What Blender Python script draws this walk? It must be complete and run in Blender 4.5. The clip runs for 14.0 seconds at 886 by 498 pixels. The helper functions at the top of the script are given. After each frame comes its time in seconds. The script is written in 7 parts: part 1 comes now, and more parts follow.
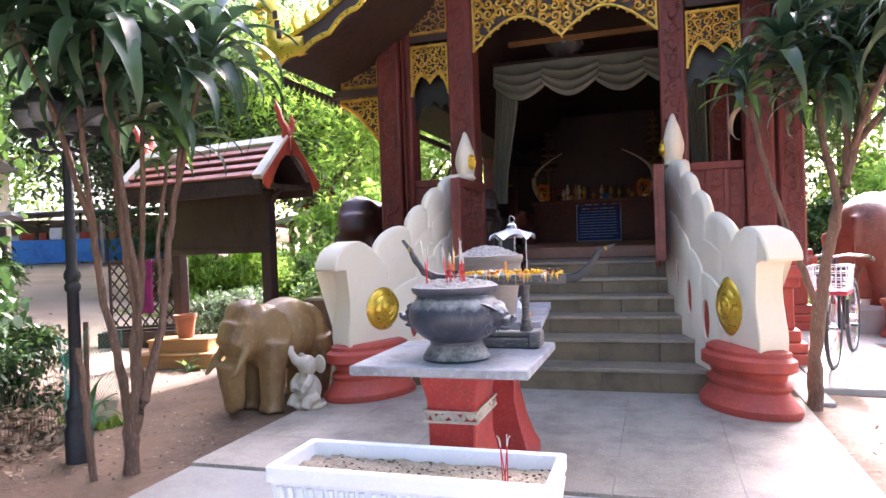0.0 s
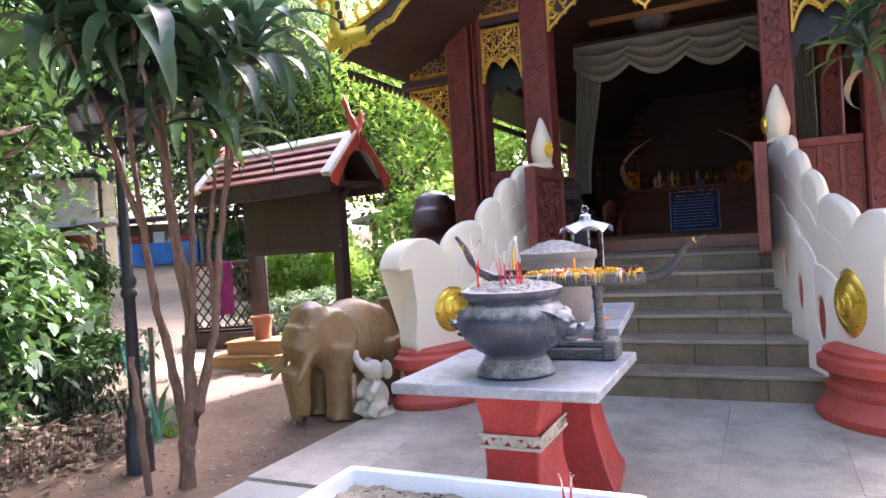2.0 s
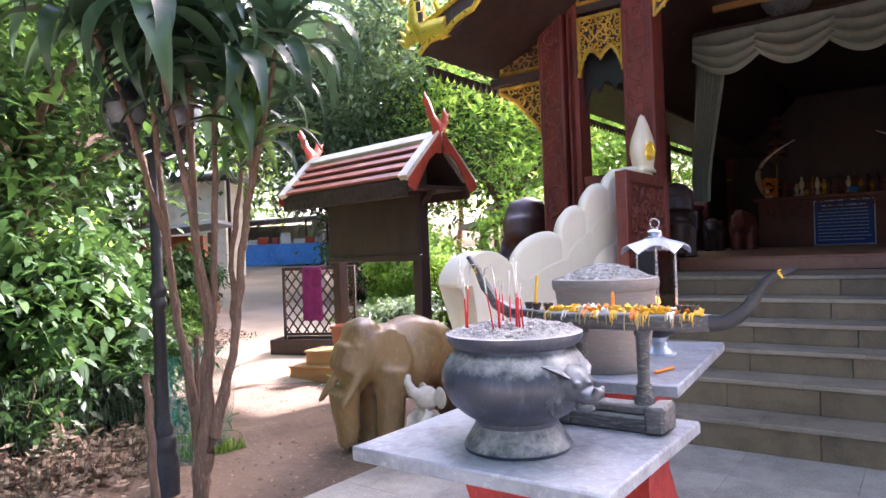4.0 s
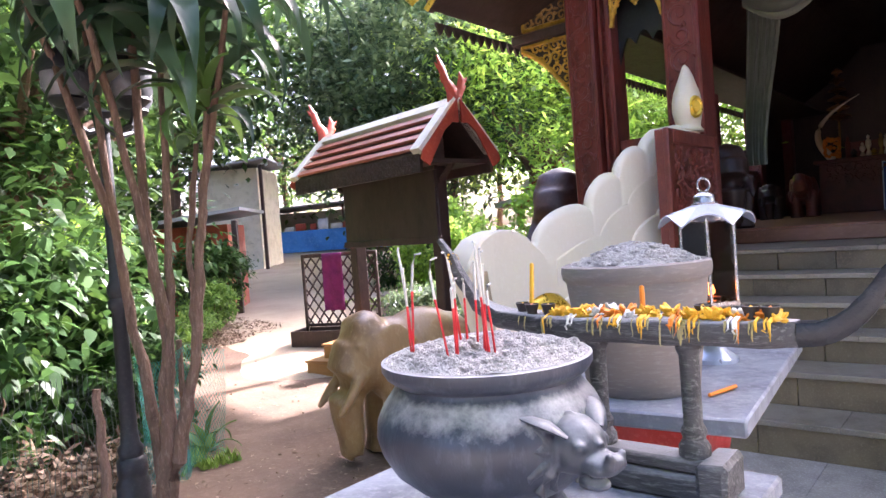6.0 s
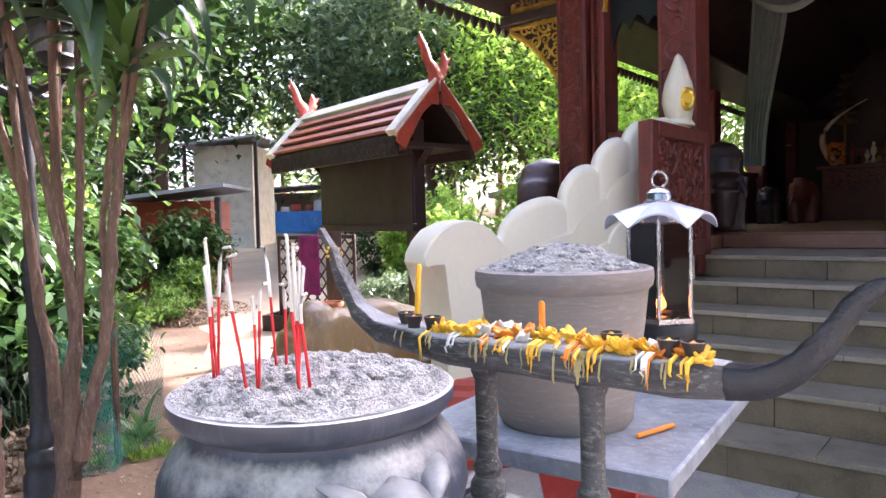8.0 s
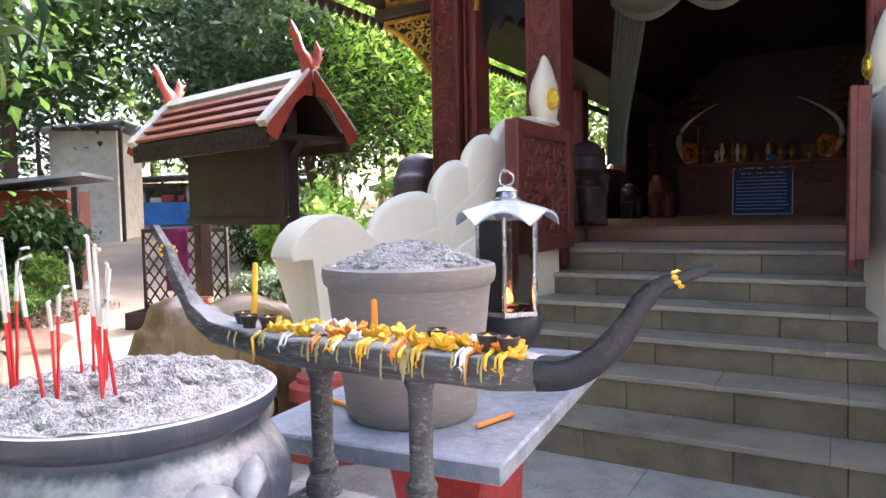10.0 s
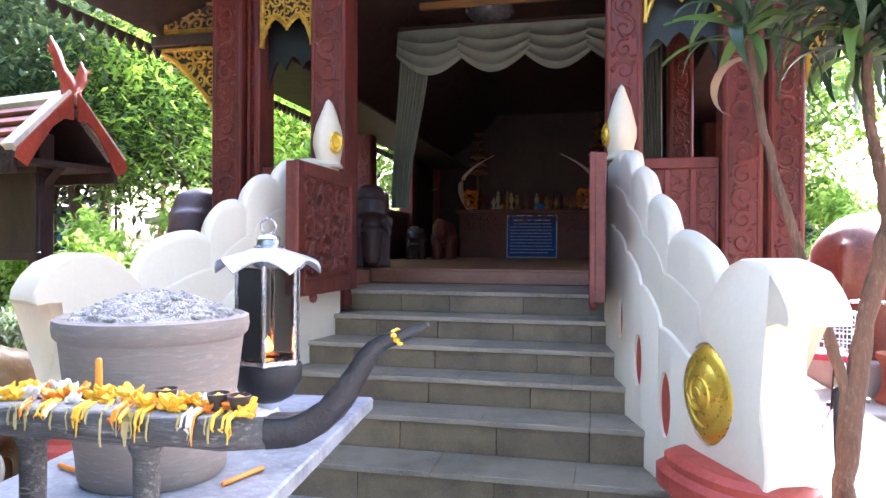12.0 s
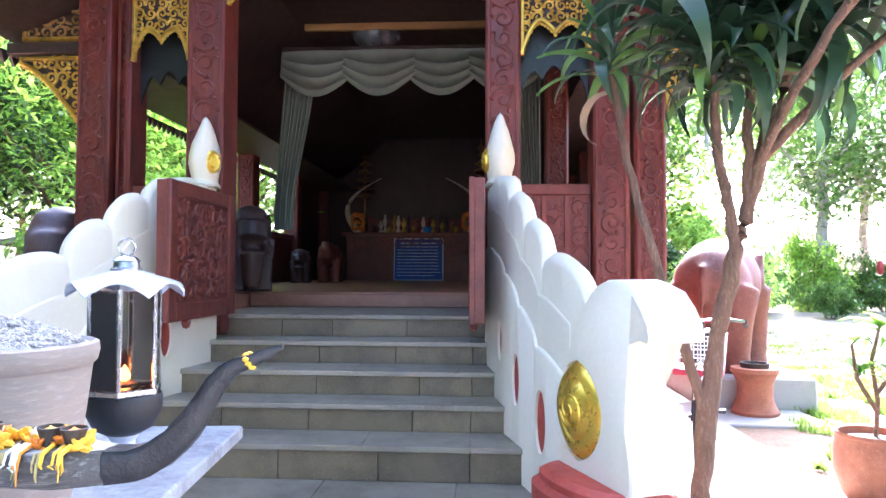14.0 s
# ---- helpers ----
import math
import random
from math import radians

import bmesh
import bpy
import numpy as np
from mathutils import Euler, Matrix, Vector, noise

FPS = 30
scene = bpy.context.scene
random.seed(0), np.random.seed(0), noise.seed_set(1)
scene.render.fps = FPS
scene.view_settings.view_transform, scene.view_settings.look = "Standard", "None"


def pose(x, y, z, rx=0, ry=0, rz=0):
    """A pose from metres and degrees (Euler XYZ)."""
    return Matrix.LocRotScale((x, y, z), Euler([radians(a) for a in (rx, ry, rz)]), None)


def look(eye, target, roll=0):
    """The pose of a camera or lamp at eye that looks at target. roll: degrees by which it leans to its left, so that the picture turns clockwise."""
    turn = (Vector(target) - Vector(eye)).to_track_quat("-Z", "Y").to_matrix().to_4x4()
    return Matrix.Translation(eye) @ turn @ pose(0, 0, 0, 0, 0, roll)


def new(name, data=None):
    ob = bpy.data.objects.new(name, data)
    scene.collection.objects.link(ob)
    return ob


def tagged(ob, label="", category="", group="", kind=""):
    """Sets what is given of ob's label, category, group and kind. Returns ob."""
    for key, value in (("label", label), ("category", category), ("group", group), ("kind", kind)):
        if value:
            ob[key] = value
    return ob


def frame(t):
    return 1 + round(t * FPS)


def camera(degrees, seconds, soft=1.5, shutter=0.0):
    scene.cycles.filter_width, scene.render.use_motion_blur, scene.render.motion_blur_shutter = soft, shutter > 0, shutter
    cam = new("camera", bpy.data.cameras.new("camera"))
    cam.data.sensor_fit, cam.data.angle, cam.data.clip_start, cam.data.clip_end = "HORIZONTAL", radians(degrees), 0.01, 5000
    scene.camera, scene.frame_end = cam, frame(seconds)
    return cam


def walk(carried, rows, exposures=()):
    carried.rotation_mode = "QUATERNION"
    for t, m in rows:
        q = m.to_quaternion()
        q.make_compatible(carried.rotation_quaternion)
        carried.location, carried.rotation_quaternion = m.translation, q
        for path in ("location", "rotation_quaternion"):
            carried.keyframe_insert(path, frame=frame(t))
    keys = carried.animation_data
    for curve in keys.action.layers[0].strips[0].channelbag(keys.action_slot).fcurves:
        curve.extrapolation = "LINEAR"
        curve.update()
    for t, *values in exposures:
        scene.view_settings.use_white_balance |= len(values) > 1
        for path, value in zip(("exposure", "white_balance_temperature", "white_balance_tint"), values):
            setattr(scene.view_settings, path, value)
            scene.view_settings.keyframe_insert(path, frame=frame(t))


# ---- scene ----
cam = camera(66.6, 14.0)
PATH = [
    (0, (-0.244, -5.831, 1.32), (-0.849, -3.925, 1.296), -2.1),
    (0.5, (-0.205, -5.775, 1.298), (-0.838, -3.878, 1.273), -2.2),
    (1, (-0.172, -5.706, 1.297), (-0.875, -3.834, 1.265), -3.7),
    (1.5, (-0.189, -5.575, 1.298), (-0.96, -3.73, 1.255), -3.6),
    (2, (-0.238, -5.382, 1.323), (-1.092, -3.574, 1.295), -3.6),
    (2.5, (-0.212, -5.214, 1.31), (-1.151, -3.449, 1.309), -4.0),
    (3, (-0.126, -5.044, 1.344), (-1.18, -3.344, 1.362), -1.1),
    (5.3, (-0.232, -4.092, 1.357), (-1.548, -2.587, 1.329), -4.0),
    (5.5, (-0.264, -4.047, 1.349), (-1.594, -2.553, 1.308), -3.1),
    (6, (-0.365, -3.92, 1.346), (-1.651, -2.388, 1.301), -4.3),
    (6.5, (-0.426, -3.799, 1.331), (-1.68, -2.242, 1.281), -4.3),
    (7, (-0.414, -3.659, 1.334), (-1.744, -2.166, 1.279), -2.3),
    (9.3, (-0.323, -3.482, 1.347), (-1.47, -1.848, 1.233), -0.9),
    (9.5, (-0.316, -3.48, 1.348), (-1.428, -1.821, 1.24), -1.4),
    (10, (-0.301, -3.473, 1.349), (-1.312, -1.751, 1.238), -1.1),
    (10.5, (-0.279, -3.465, 1.357), (-1.123, -1.655, 1.257), -0.0),
    (11, (-0.254, -3.465, 1.363), (-0.94, -1.588, 1.282), 0.2),
    (11.5, (-0.231, -3.461, 1.372), (-0.78, -1.538, 1.321), 0.4),
    (12, (-0.21, -3.475, 1.38), (-0.658, -1.525, 1.376), 0.3),
    (12.5, (-0.185, -3.467, 1.38), (-0.528, -1.496, 1.411), 0.3),
    (13, (-0.169, -3.456, 1.379), (-0.401, -1.47, 1.426), 0.5),
    (13.5, (-0.17, -3.46, 1.378), (-0.328, -1.467, 1.435), 0.4),
    (14, (-0.166, -3.471, 1.377), (-0.29, -1.476, 1.443), 0.2),
]
EXPOSURE = [(0, 3.5, 5900, 28), (3, 3.55, 5830, 28), (7, 3.52, 5840, 27), (9.5, 3.52, 5870, 22), (10.5, 3.64, 5800, 23), (11.5, 3.98, 5640, 23), (12.5, 4.18, 5430, 21), (14, 4.24, 5210, 19)]
walk(cam, [(t, look(eye, target, roll)) for t, eye, target, roll in PATH], EXPOSURE)

# ---- light ----
world = bpy.data.worlds.new("sky")
scene.world = world
world.use_nodes = True
wn = world.node_tree
sky = wn.nodes.new("ShaderNodeTexSky")
sky.sky_type = "NISHITA"
sky.sun_disc = False
SUN = Vector((0.14, 0.85, 0.62)).normalized()
sky.sun_elevation = math.asin(SUN.z)
sky.sun_rotation = math.atan2(SUN.x, SUN.y)
sky.dust_density = 7.0
sky.air_density = 0.75
sky.ozone_density = 0.5
wn.links.new(sky.outputs[0], wn.nodes["Background"].inputs[0])
wn.nodes["Background"].inputs[1].default_value = 0.15
sun = new("sun", bpy.data.lights.new("sun", "SUN"))
sun.data.energy = 3.0
sun.data.angle = radians(4)
sun.data.color = (1.0, 0.95, 0.87)
sun.matrix_world = look(SUN * 40, (0, 0, 0))


# ---- materials ----
def ramp_mix(nt, fac, a, b):
    m = nt.nodes.new("ShaderNodeMix")
    m.data_type = "RGBA"
    nt.links.new(fac, m.inputs[0])
    for slot, v in ((6, a), (7, b)):
        if isinstance(v, tuple):
            m.inputs[slot].default_value = (*v, 1)
        else:
            nt.links.new(v, m.inputs[slot])
    return m.outputs[2]


def noise_tex(nt, co, scale, detail=5, rough=0.6):
    n = nt.nodes.new("ShaderNodeTexNoise")
    n.inputs["Scale"].default_value = scale
    n.inputs["Detail"].default_value = detail
    n.inputs["Roughness"].default_value = rough
    nt.links.new(co, n.inputs["Vector"])
    return n.outputs[0]


def curve_fac(nt, value, lo, hi):
    r = nt.nodes.new("ShaderNodeMapRange")
    r.inputs[1].default_value, r.inputs[2].default_value = lo, hi
    nt.links.new(value, r.inputs[0])
    return r.outputs[0]


def mat(name, base, stain=None, wear=None, scale=3.0, fine=60.0, rough=0.6, metal=0.0, bump=0.15, relief=0.0, stretch=(1, 1, 1),
        per=0.0, sheen=0.0, stain_lo=0.45, stain_hi=0.7, coat=0.0, dust=None, dust_at=(1.0, 1.45)):
    """A surface: base colour with large stains, fine grain, bump, and a little change from piece to piece (per)."""
    m = bpy.data.materials.new(name)
    m.use_nodes = True
    nt = m.node_tree
    p = nt.nodes["Principled BSDF"]
    tc = nt.nodes.new("ShaderNodeTexCoord")
    mp = nt.nodes.new("ShaderNodeMapping")
    mp.inputs["Scale"].default_value = stretch
    nt.links.new(tc.outputs["Object"], mp.inputs[0])
    co = mp.outputs[0]
    if stain is None:
        stain = tuple(c * 0.72 for c in base)
    if wear is None:
        wear = tuple(min(1, c * 1.18 + 0.01) for c in base)
    big = curve_fac(nt, noise_tex(nt, co, scale, 6, 0.62), stain_lo, stain_hi)
    small = noise_tex(nt, co, fine, 4, 0.7)
    col = ramp_mix(nt, big, base, stain)
    col = ramp_mix(nt, curve_fac(nt, small, 0.52, 0.85), col, wear)
    if per:
        oi = nt.nodes.new("ShaderNodeObjectInfo")
        hv = nt.nodes.new("ShaderNodeHueSaturation")
        nt.links.new(curve_fac(nt, oi.outputs["Random"], 0, 1), hv.inputs["Value"])
        rr = hv.inputs["Value"].links[0].from_node
        rr.inputs[3].default_value, rr.inputs[4].default_value = 1 - per, 1 + per
        nt.links.new(col, hv.inputs["Color"])
        col = hv.outputs[0]
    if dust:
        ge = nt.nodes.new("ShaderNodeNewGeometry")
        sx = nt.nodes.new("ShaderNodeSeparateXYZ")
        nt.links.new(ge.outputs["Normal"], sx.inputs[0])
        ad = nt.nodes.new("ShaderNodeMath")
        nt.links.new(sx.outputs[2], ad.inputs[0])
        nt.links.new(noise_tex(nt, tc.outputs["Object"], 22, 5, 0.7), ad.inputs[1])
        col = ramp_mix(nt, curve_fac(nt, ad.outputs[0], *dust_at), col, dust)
    nt.links.new(col, p.inputs["Base Color"])
    p.inputs["Metallic"].default_value = metal
    rv = curve_fac(nt, noise_tex(nt, co, scale * 4, 4), 0, 1)
    rn = rv.node
    rn.inputs[3].default_value, rn.inputs[4].default_value = max(0.03, rough - 0.14), min(1, rough + 0.14)
    nt.links.new(rv, p.inputs["Roughness"])
    p.inputs["Sheen Weight"].default_value = sheen
    p.inputs["Coat Weight"].default_value = coat
    b = nt.nodes.new("ShaderNodeBump")
    b.inputs["Strength"].default_value = bump
    b.inputs["Distance"].default_value = 0.01
    nt.links.new(small, b.inputs["Height"])
    last = b
    if relief:
        b2 = nt.nodes.new("ShaderNodeBump")
        b2.inputs["Strength"].default_value = relief
        b2.inputs["Distance"].default_value = 0.03
        nt.links.new(noise_tex(nt, co, scale * 5, 3), b2.inputs["Height"])
        nt.links.new(b.outputs[0], b2.inputs["Normal"])
        last = b2
    nt.links.new(last.outputs[0], p.inputs["Normal"])
    return m


def leaf_mat(name, dark, light, rough=0.45, trans=0.35, gloss=0.3):
    m = bpy.data.materials.new(name)
    m.use_nodes = True
    nt = m.node_tree
    p = nt.nodes["Principled BSDF"]
    g = nt.nodes.new("ShaderNodeNewGeometry")
    oi = nt.nodes.new("ShaderNodeObjectInfo")
    add = nt.nodes.new("ShaderNodeMath")
    add.operation = "FRACT"
    s = nt.nodes.new("ShaderNodeMath")
    nt.links.new(g.outputs["Random Per Island"], s.inputs[0])
    nt.links.new(oi.outputs["Random"], s.inputs[1])
    nt.links.new(s.outputs[0], add.inputs[0])
    col = ramp_mix(nt, add.outputs[0], dark, light)
    nt.links.new(col, p.inputs["Base Color"])
    p.inputs["Roughness"].default_value = rough
    p.inputs["Specular IOR Level"].default_value = gloss
    t = nt.nodes.new("ShaderNodeBsdfTranslucent")
    hv = nt.nodes.new("ShaderNodeHueSaturation")
    hv.inputs["Value"].default_value = 1.8
    hv.inputs["Hue"].default_value = 0.48
    nt.links.new(col, hv.inputs["Color"])
    nt.links.new(hv.outputs[0], t.inputs[0])
    mx = nt.nodes.new("ShaderNodeMixShader")
    mx.inputs[0].default_value = trans
    nt.links.new(p.outputs[0], mx.inputs[1])
    nt.links.new(t.outputs[0], mx.inputs[2])
    nt.links.new(mx.outputs[0], nt.nodes["Material Output"].inputs[0])
    return m


def glass_mat(name, tint, rough=0.05):
    m = bpy.data.materials.new(name)
    m.use_nodes = True
    p = m.node_tree.nodes["Principled BSDF"]
    p.inputs["Base Color"].default_value = (*tint, 1)
    p.inputs["Transmission Weight"].default_value = 1.0
    p.inputs["Roughness"].default_value = rough
    p.inputs["IOR"].default_value = 1.1
    return m


def glow_mat(name, col, strength):
    m = bpy.data.materials.new(name)
    m.use_nodes = True
    p = m.node_tree.nodes["Principled BSDF"]
    p.inputs["Base Color"].default_value = (*col, 1)
    p.inputs["Emission Color"].default_value = (*col, 1)
    p.inputs["Emission Strength"].default_value = strength
    return m


CREAM = mat("cream_paint", (0.80, 0.70, 0.52), (0.69, 0.59, 0.42), (0.85, 0.77, 0.61), 1.3, 35, 0.6, bump=0.12, relief=0.10, stain_lo=0.55, stain_hi=0.9)
RED_PAINT = mat("red_plaster_paint", (0.42, 0.060, 0.035), (0.28, 0.045, 0.03), (0.50, 0.12, 0.08), 3, 45, 0.55, bump=0.2, relief=0.1)
RED_TABLE = mat("bright_red_paint", (0.37, 0.026, 0.017), (0.26, 0.02, 0.013), (0.48, 0.12, 0.09), 5, 60, 0.4, bump=0.15)
RED_WOOD = mat("red_stained_wood", (0.155, 0.026, 0.018), (0.08, 0.016, 0.012), (0.24, 0.06, 0.04), 3, 40, 0.42, bump=0.3, stretch=(3, 3, 0.6), relief=0.1)
PANEL_WOOD = mat("carved_panel_wood", (0.16, 0.033, 0.02), (0.09, 0.02, 0.013), (0.25, 0.065, 0.04), 4, 40, 0.45, bump=0.3, stretch=(1, 1, 1))
DARK_WOOD = mat("dark_brown_wood", (0.046, 0.025, 0.020), (0.026, 0.015, 0.013), (0.085, 0.048, 0.037), 3, 40, 0.55, bump=0.3, stretch=(1, 1, 0.4))
ROOF_RED = mat("red_painted_roof_plank", (0.40, 0.125, 0.075), (0.27, 0.075, 0.045), (0.52, 0.24, 0.17), 4, 40, 0.42, bump=0.25, per=0.15)
ORANGE_RED = mat("orange_red_paint", (0.38, 0.05, 0.022), (0.22, 0.03, 0.017), (0.48, 0.13, 0.07), 3, 40, 0.5, bump=0.2)
WHITE_TRIM = mat("white_trim_paint", (0.74, 0.69, 0.58), (0.55, 0.5, 0.4), None, 4, 40, 0.6, bump=0.1)
WHITE_PLASTIC = mat("white_enamel_planter", (0.76, 0.77, 0.79), (0.58, 0.58, 0.58), None, 5, 60, 0.4, bump=0.08, stain_lo=0.6, stain_hi=0.9)
GOLD = mat("gold_leaf_paint", (0.72, 0.44, 0.07), (0.36, 0.2, 0.03), (0.85, 0.62, 0.2), 9, 90, 0.34, metal=0.75, bump=0.25)
GOLD_BRIGHT = mat("bright_gold_paint", (0.80, 0.53, 0.06), (0.62, 0.38, 0.04), (0.9, 0.66, 0.16), 6, 60, 0.3, metal=0.7, bump=0.1)
GOLD_DULL = mat("faded_gold_carving", (0.36, 0.20, 0.06), (0.16, 0.08, 0.03), (0.52, 0.34, 0.12), 9, 80, 0.5, metal=0.4, bump=0.3)
GRANITE = mat("granite_paving", (0.325, 0.29, 0.235), (0.18, 0.16, 0.128), (0.68, 0.63, 0.54), 2.6, 75, 0.45, bump=0.25, per=0.08, stain_lo=0.42, stain_hi=0.68)
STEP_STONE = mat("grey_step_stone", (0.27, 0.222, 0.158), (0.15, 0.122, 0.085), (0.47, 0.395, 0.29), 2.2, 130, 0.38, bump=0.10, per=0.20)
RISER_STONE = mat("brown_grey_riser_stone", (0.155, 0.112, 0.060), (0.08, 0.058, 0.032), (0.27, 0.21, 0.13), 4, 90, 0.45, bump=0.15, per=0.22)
CONCRETE = mat("pale_concrete", (0.36, 0.345, 0.315), (0.25, 0.235, 0.21), (0.46, 0.45, 0.41), 0.9, 70, 0.8, bump=0.2, relief=0.1)
DIRT = mat("dry_earth", (0.15, 0.094, 0.057), (0.075, 0.048, 0.032), (0.25, 0.17, 0.11), 1.3, 30, 0.95, bump=0.5, relief=0.35)
SAND = mat("sandy_path", (0.46, 0.36, 0.25), (0.33, 0.245, 0.165), (0.54, 0.45, 0.34), 0.5, 30, 0.95, bump=0.4)
GRASS = leaf_mat("grass_blades", (0.10, 0.19, 0.03), (0.22, 0.34, 0.06))
TABLE_STONE = mat("grey_table_stone", (0.27, 0.28, 0.30), (0.13, 0.135, 0.15), (0.46, 0.46, 0.46), 7, 50, 0.45, bump=0.15, relief=0.08)
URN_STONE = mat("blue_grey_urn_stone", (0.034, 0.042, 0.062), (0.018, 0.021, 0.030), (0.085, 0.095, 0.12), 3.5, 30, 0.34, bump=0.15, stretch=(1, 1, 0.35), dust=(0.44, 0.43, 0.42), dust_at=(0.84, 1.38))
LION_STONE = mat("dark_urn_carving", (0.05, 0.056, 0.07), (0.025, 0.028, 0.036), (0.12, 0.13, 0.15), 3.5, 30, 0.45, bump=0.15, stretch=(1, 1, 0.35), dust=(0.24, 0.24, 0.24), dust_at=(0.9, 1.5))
ASH = mat("incense_ash", (0.55, 0.52, 0.48), (0.17, 0.16, 0.15), (0.76, 0.73, 0.68), 38, 80, 0.95, bump=0.8, relief=0.8)
CLAY = mat("ash_dusted_clay", (0.25, 0.205, 0.175), (0.19, 0.175, 0.165), (0.34, 0.31, 0.28), 3, 40, 0.8, bump=0.15, stretch=(0.6, 0.6, 3))
TERRACOTTA = mat("terracotta", (0.36, 0.13, 0.065), (0.24, 0.085, 0.045), (0.44, 0.22, 0.14), 5, 50, 0.75, bump=0.15)
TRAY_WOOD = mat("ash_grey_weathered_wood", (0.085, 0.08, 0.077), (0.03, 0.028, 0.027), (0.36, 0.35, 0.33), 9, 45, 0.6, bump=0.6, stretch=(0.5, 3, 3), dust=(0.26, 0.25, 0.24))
BLACK_HORN_AND_SHADE = mat("black_lacquer_and_board_shade", (0.009, 0.009, 0.012), (0.006, 0.006, 0.008), (0.026, 0.026, 0.03), 9, 45, 0.34, bump=0.35)
ELEPHANT_TAN = mat("tan_carved_wood", (0.29, 0.175, 0.07), (0.085, 0.046, 0.026), (0.40, 0.28, 0.15), 2.6, 30, 0.40, bump=0.25, stretch=(1, 1, 0.5), relief=0.1)
ELEPHANT_RED = mat("red_brown_carved_wood", (0.20, 0.062, 0.038), (0.085, 0.033, 0.024), (0.29, 0.125, 0.085), 2.2, 30, 0.5, bump=0.25, relief=0.15)
ELEPHANT_DARK = mat("dark_carved_wood", (0.042, 0.019, 0.014), (0.020, 0.010, 0.008), (0.075, 0.038, 0.03), 3, 30, 0.45, bump=0.25)
PALE_STONE = mat("pale_sandstone", (0.52, 0.46, 0.36), (0.40, 0.34, 0.26), (0.64, 0.58, 0.48), 6, 50, 0.85, bump=0.4, relief=0.2)
BLACK_METAL = mat("black_painted_iron", (0.012, 0.013, 0.016), None, (0.035, 0.035, 0.035), 6, 60, 0.5, bump=0.1)
STEEL = mat("polished_tin", (0.38, 0.39, 0.41), (0.22, 0.23, 0.25), None, 6, 50, 0.26, metal=0.95, bump=0.05)
TIN = mat("white_tin_sheet", (0.60, 0.64, 0.72), (0.46, 0.50, 0.57), None, 5, 50, 0.32, metal=0.5, bump=0.06)
GLASS = glass_mat("smoky_glass", (0.42, 0.40, 0.39))
LAMP_GLASS = mat("frosted_lamp_glass", (0.15, 0.15, 0.155), (0.07, 0.07, 0.075), None, 5, 40, 0.25, bump=0.05)
FLAME = glow_mat("flame", (1.0, 0.20, 0.03), 2.0)
SATIN = mat("sage_satin_cloth", (0.17, 0.195, 0.155), (0.12, 0.14, 0.11), (0.22, 0.25, 0.20), 3, 90, 0.45, bump=0.1, sheen=0.3)
IVORY = mat("ivory", (0.78, 0.65, 0.47), (0.62, 0.48, 0.3), None, 4, 40, 0.35, bump=0.06)
SIGN_BLUE = mat("blue_sign_board", (0.015, 0.06, 0.31), (0.012, 0.045, 0.25), None, 3, 50, 0.6, bump=0.03)
SIGN_WHITE = mat("white_sign_paint", (0.72, 0.74, 0.78), None, None, 3, 50, 0.4, bump=0.03)
FLOOR_WOOD = mat("red_brown_floor_boards", (0.26, 0.11, 0.06), (0.17, 0.07, 0.04), (0.34, 0.17, 0.1), 3, 40, 0.35, bump=0.15, stretch=(0.4, 3, 1), per=0.12)
BARK = mat("grey_brown_bark", (0.155, 0.09, 0.058), (0.075, 0.045, 0.03), (0.30, 0.21, 0.15), 7, 40, 0.9, bump=0.6, stretch=(2, 2, 0.5), relief=0.4)
BARK_PALE = mat("pale_bark", (0.40, 0.36, 0.31), (0.25, 0.22, 0.18), None, 3, 30, 0.9, bump=0.5, stretch=(2, 2, 0.6), relief=0.3)
INCENSE_RED = mat("red_incense_stick", (0.55, 0.02, 0.02), (0.45, 0.02, 0.02), None, 6, 60, 0.7, bump=0.1)
INCENSE_ASH = mat("burnt_incense_tip", (0.55, 0.52, 0.46), (0.35, 0.33, 0.3), None, 9, 60, 0.9, bump=0.2)
YELLOW = mat("yellow_wax_and_petals", (0.83, 0.46, 0.015), (0.72, 0.30, 0.01), (0.88, 0.64, 0.10), 25, 120, 0.5, bump=0.3)
ORANGE = mat("orange_wax", (0.80, 0.24, 0.01), (0.7, 0.18, 0.01), None, 9, 60, 0.45, bump=0.1)
WAX_WHITE = mat("white_wax", (0.75, 0.72, 0.64), None, None, 9, 60, 0.4, bump=0.1)
WAX_OLD = mat("grimy_wax", (0.42, 0.34, 0.12), (0.3, 0.26, 0.16), None, 20, 80, 0.6, bump=0.3)
BLACK_CLAY = mat("dark_cup", (0.035, 0.025, 0.02), None, None, 6, 60, 0.5, bump=0.1)
PURPLE = mat("purple_cloth", (0.22, 0.02, 0.14), (0.12, 0.012, 0.09), (0.32, 0.08, 0.22), 6, 80, 0.9, bump=0.3)
BLUE_TARP = mat("blue_tarpaulin", (0.05, 0.27, 0.72), (0.03, 0.19, 0.58), (0.16, 0.42, 0.8), 1.5, 9, 0.5, bump=0.1)
GREEN_TARP = mat("green_tarpaulin", (0.10, 0.38, 0.27), None, None, 2, 20, 0.5, bump=0.1)
GREY_ROOF = mat("grey_sheet_roof", (0.36, 0.36, 0.37), None, None, 2, 20, 0.5, bump=0.1)
PALE_WALL = mat("pale_wall_paint", (0.66, 0.62, 0.52), (0.56, 0.52, 0.42), None, 1, 20, 0.8, bump=0.1)
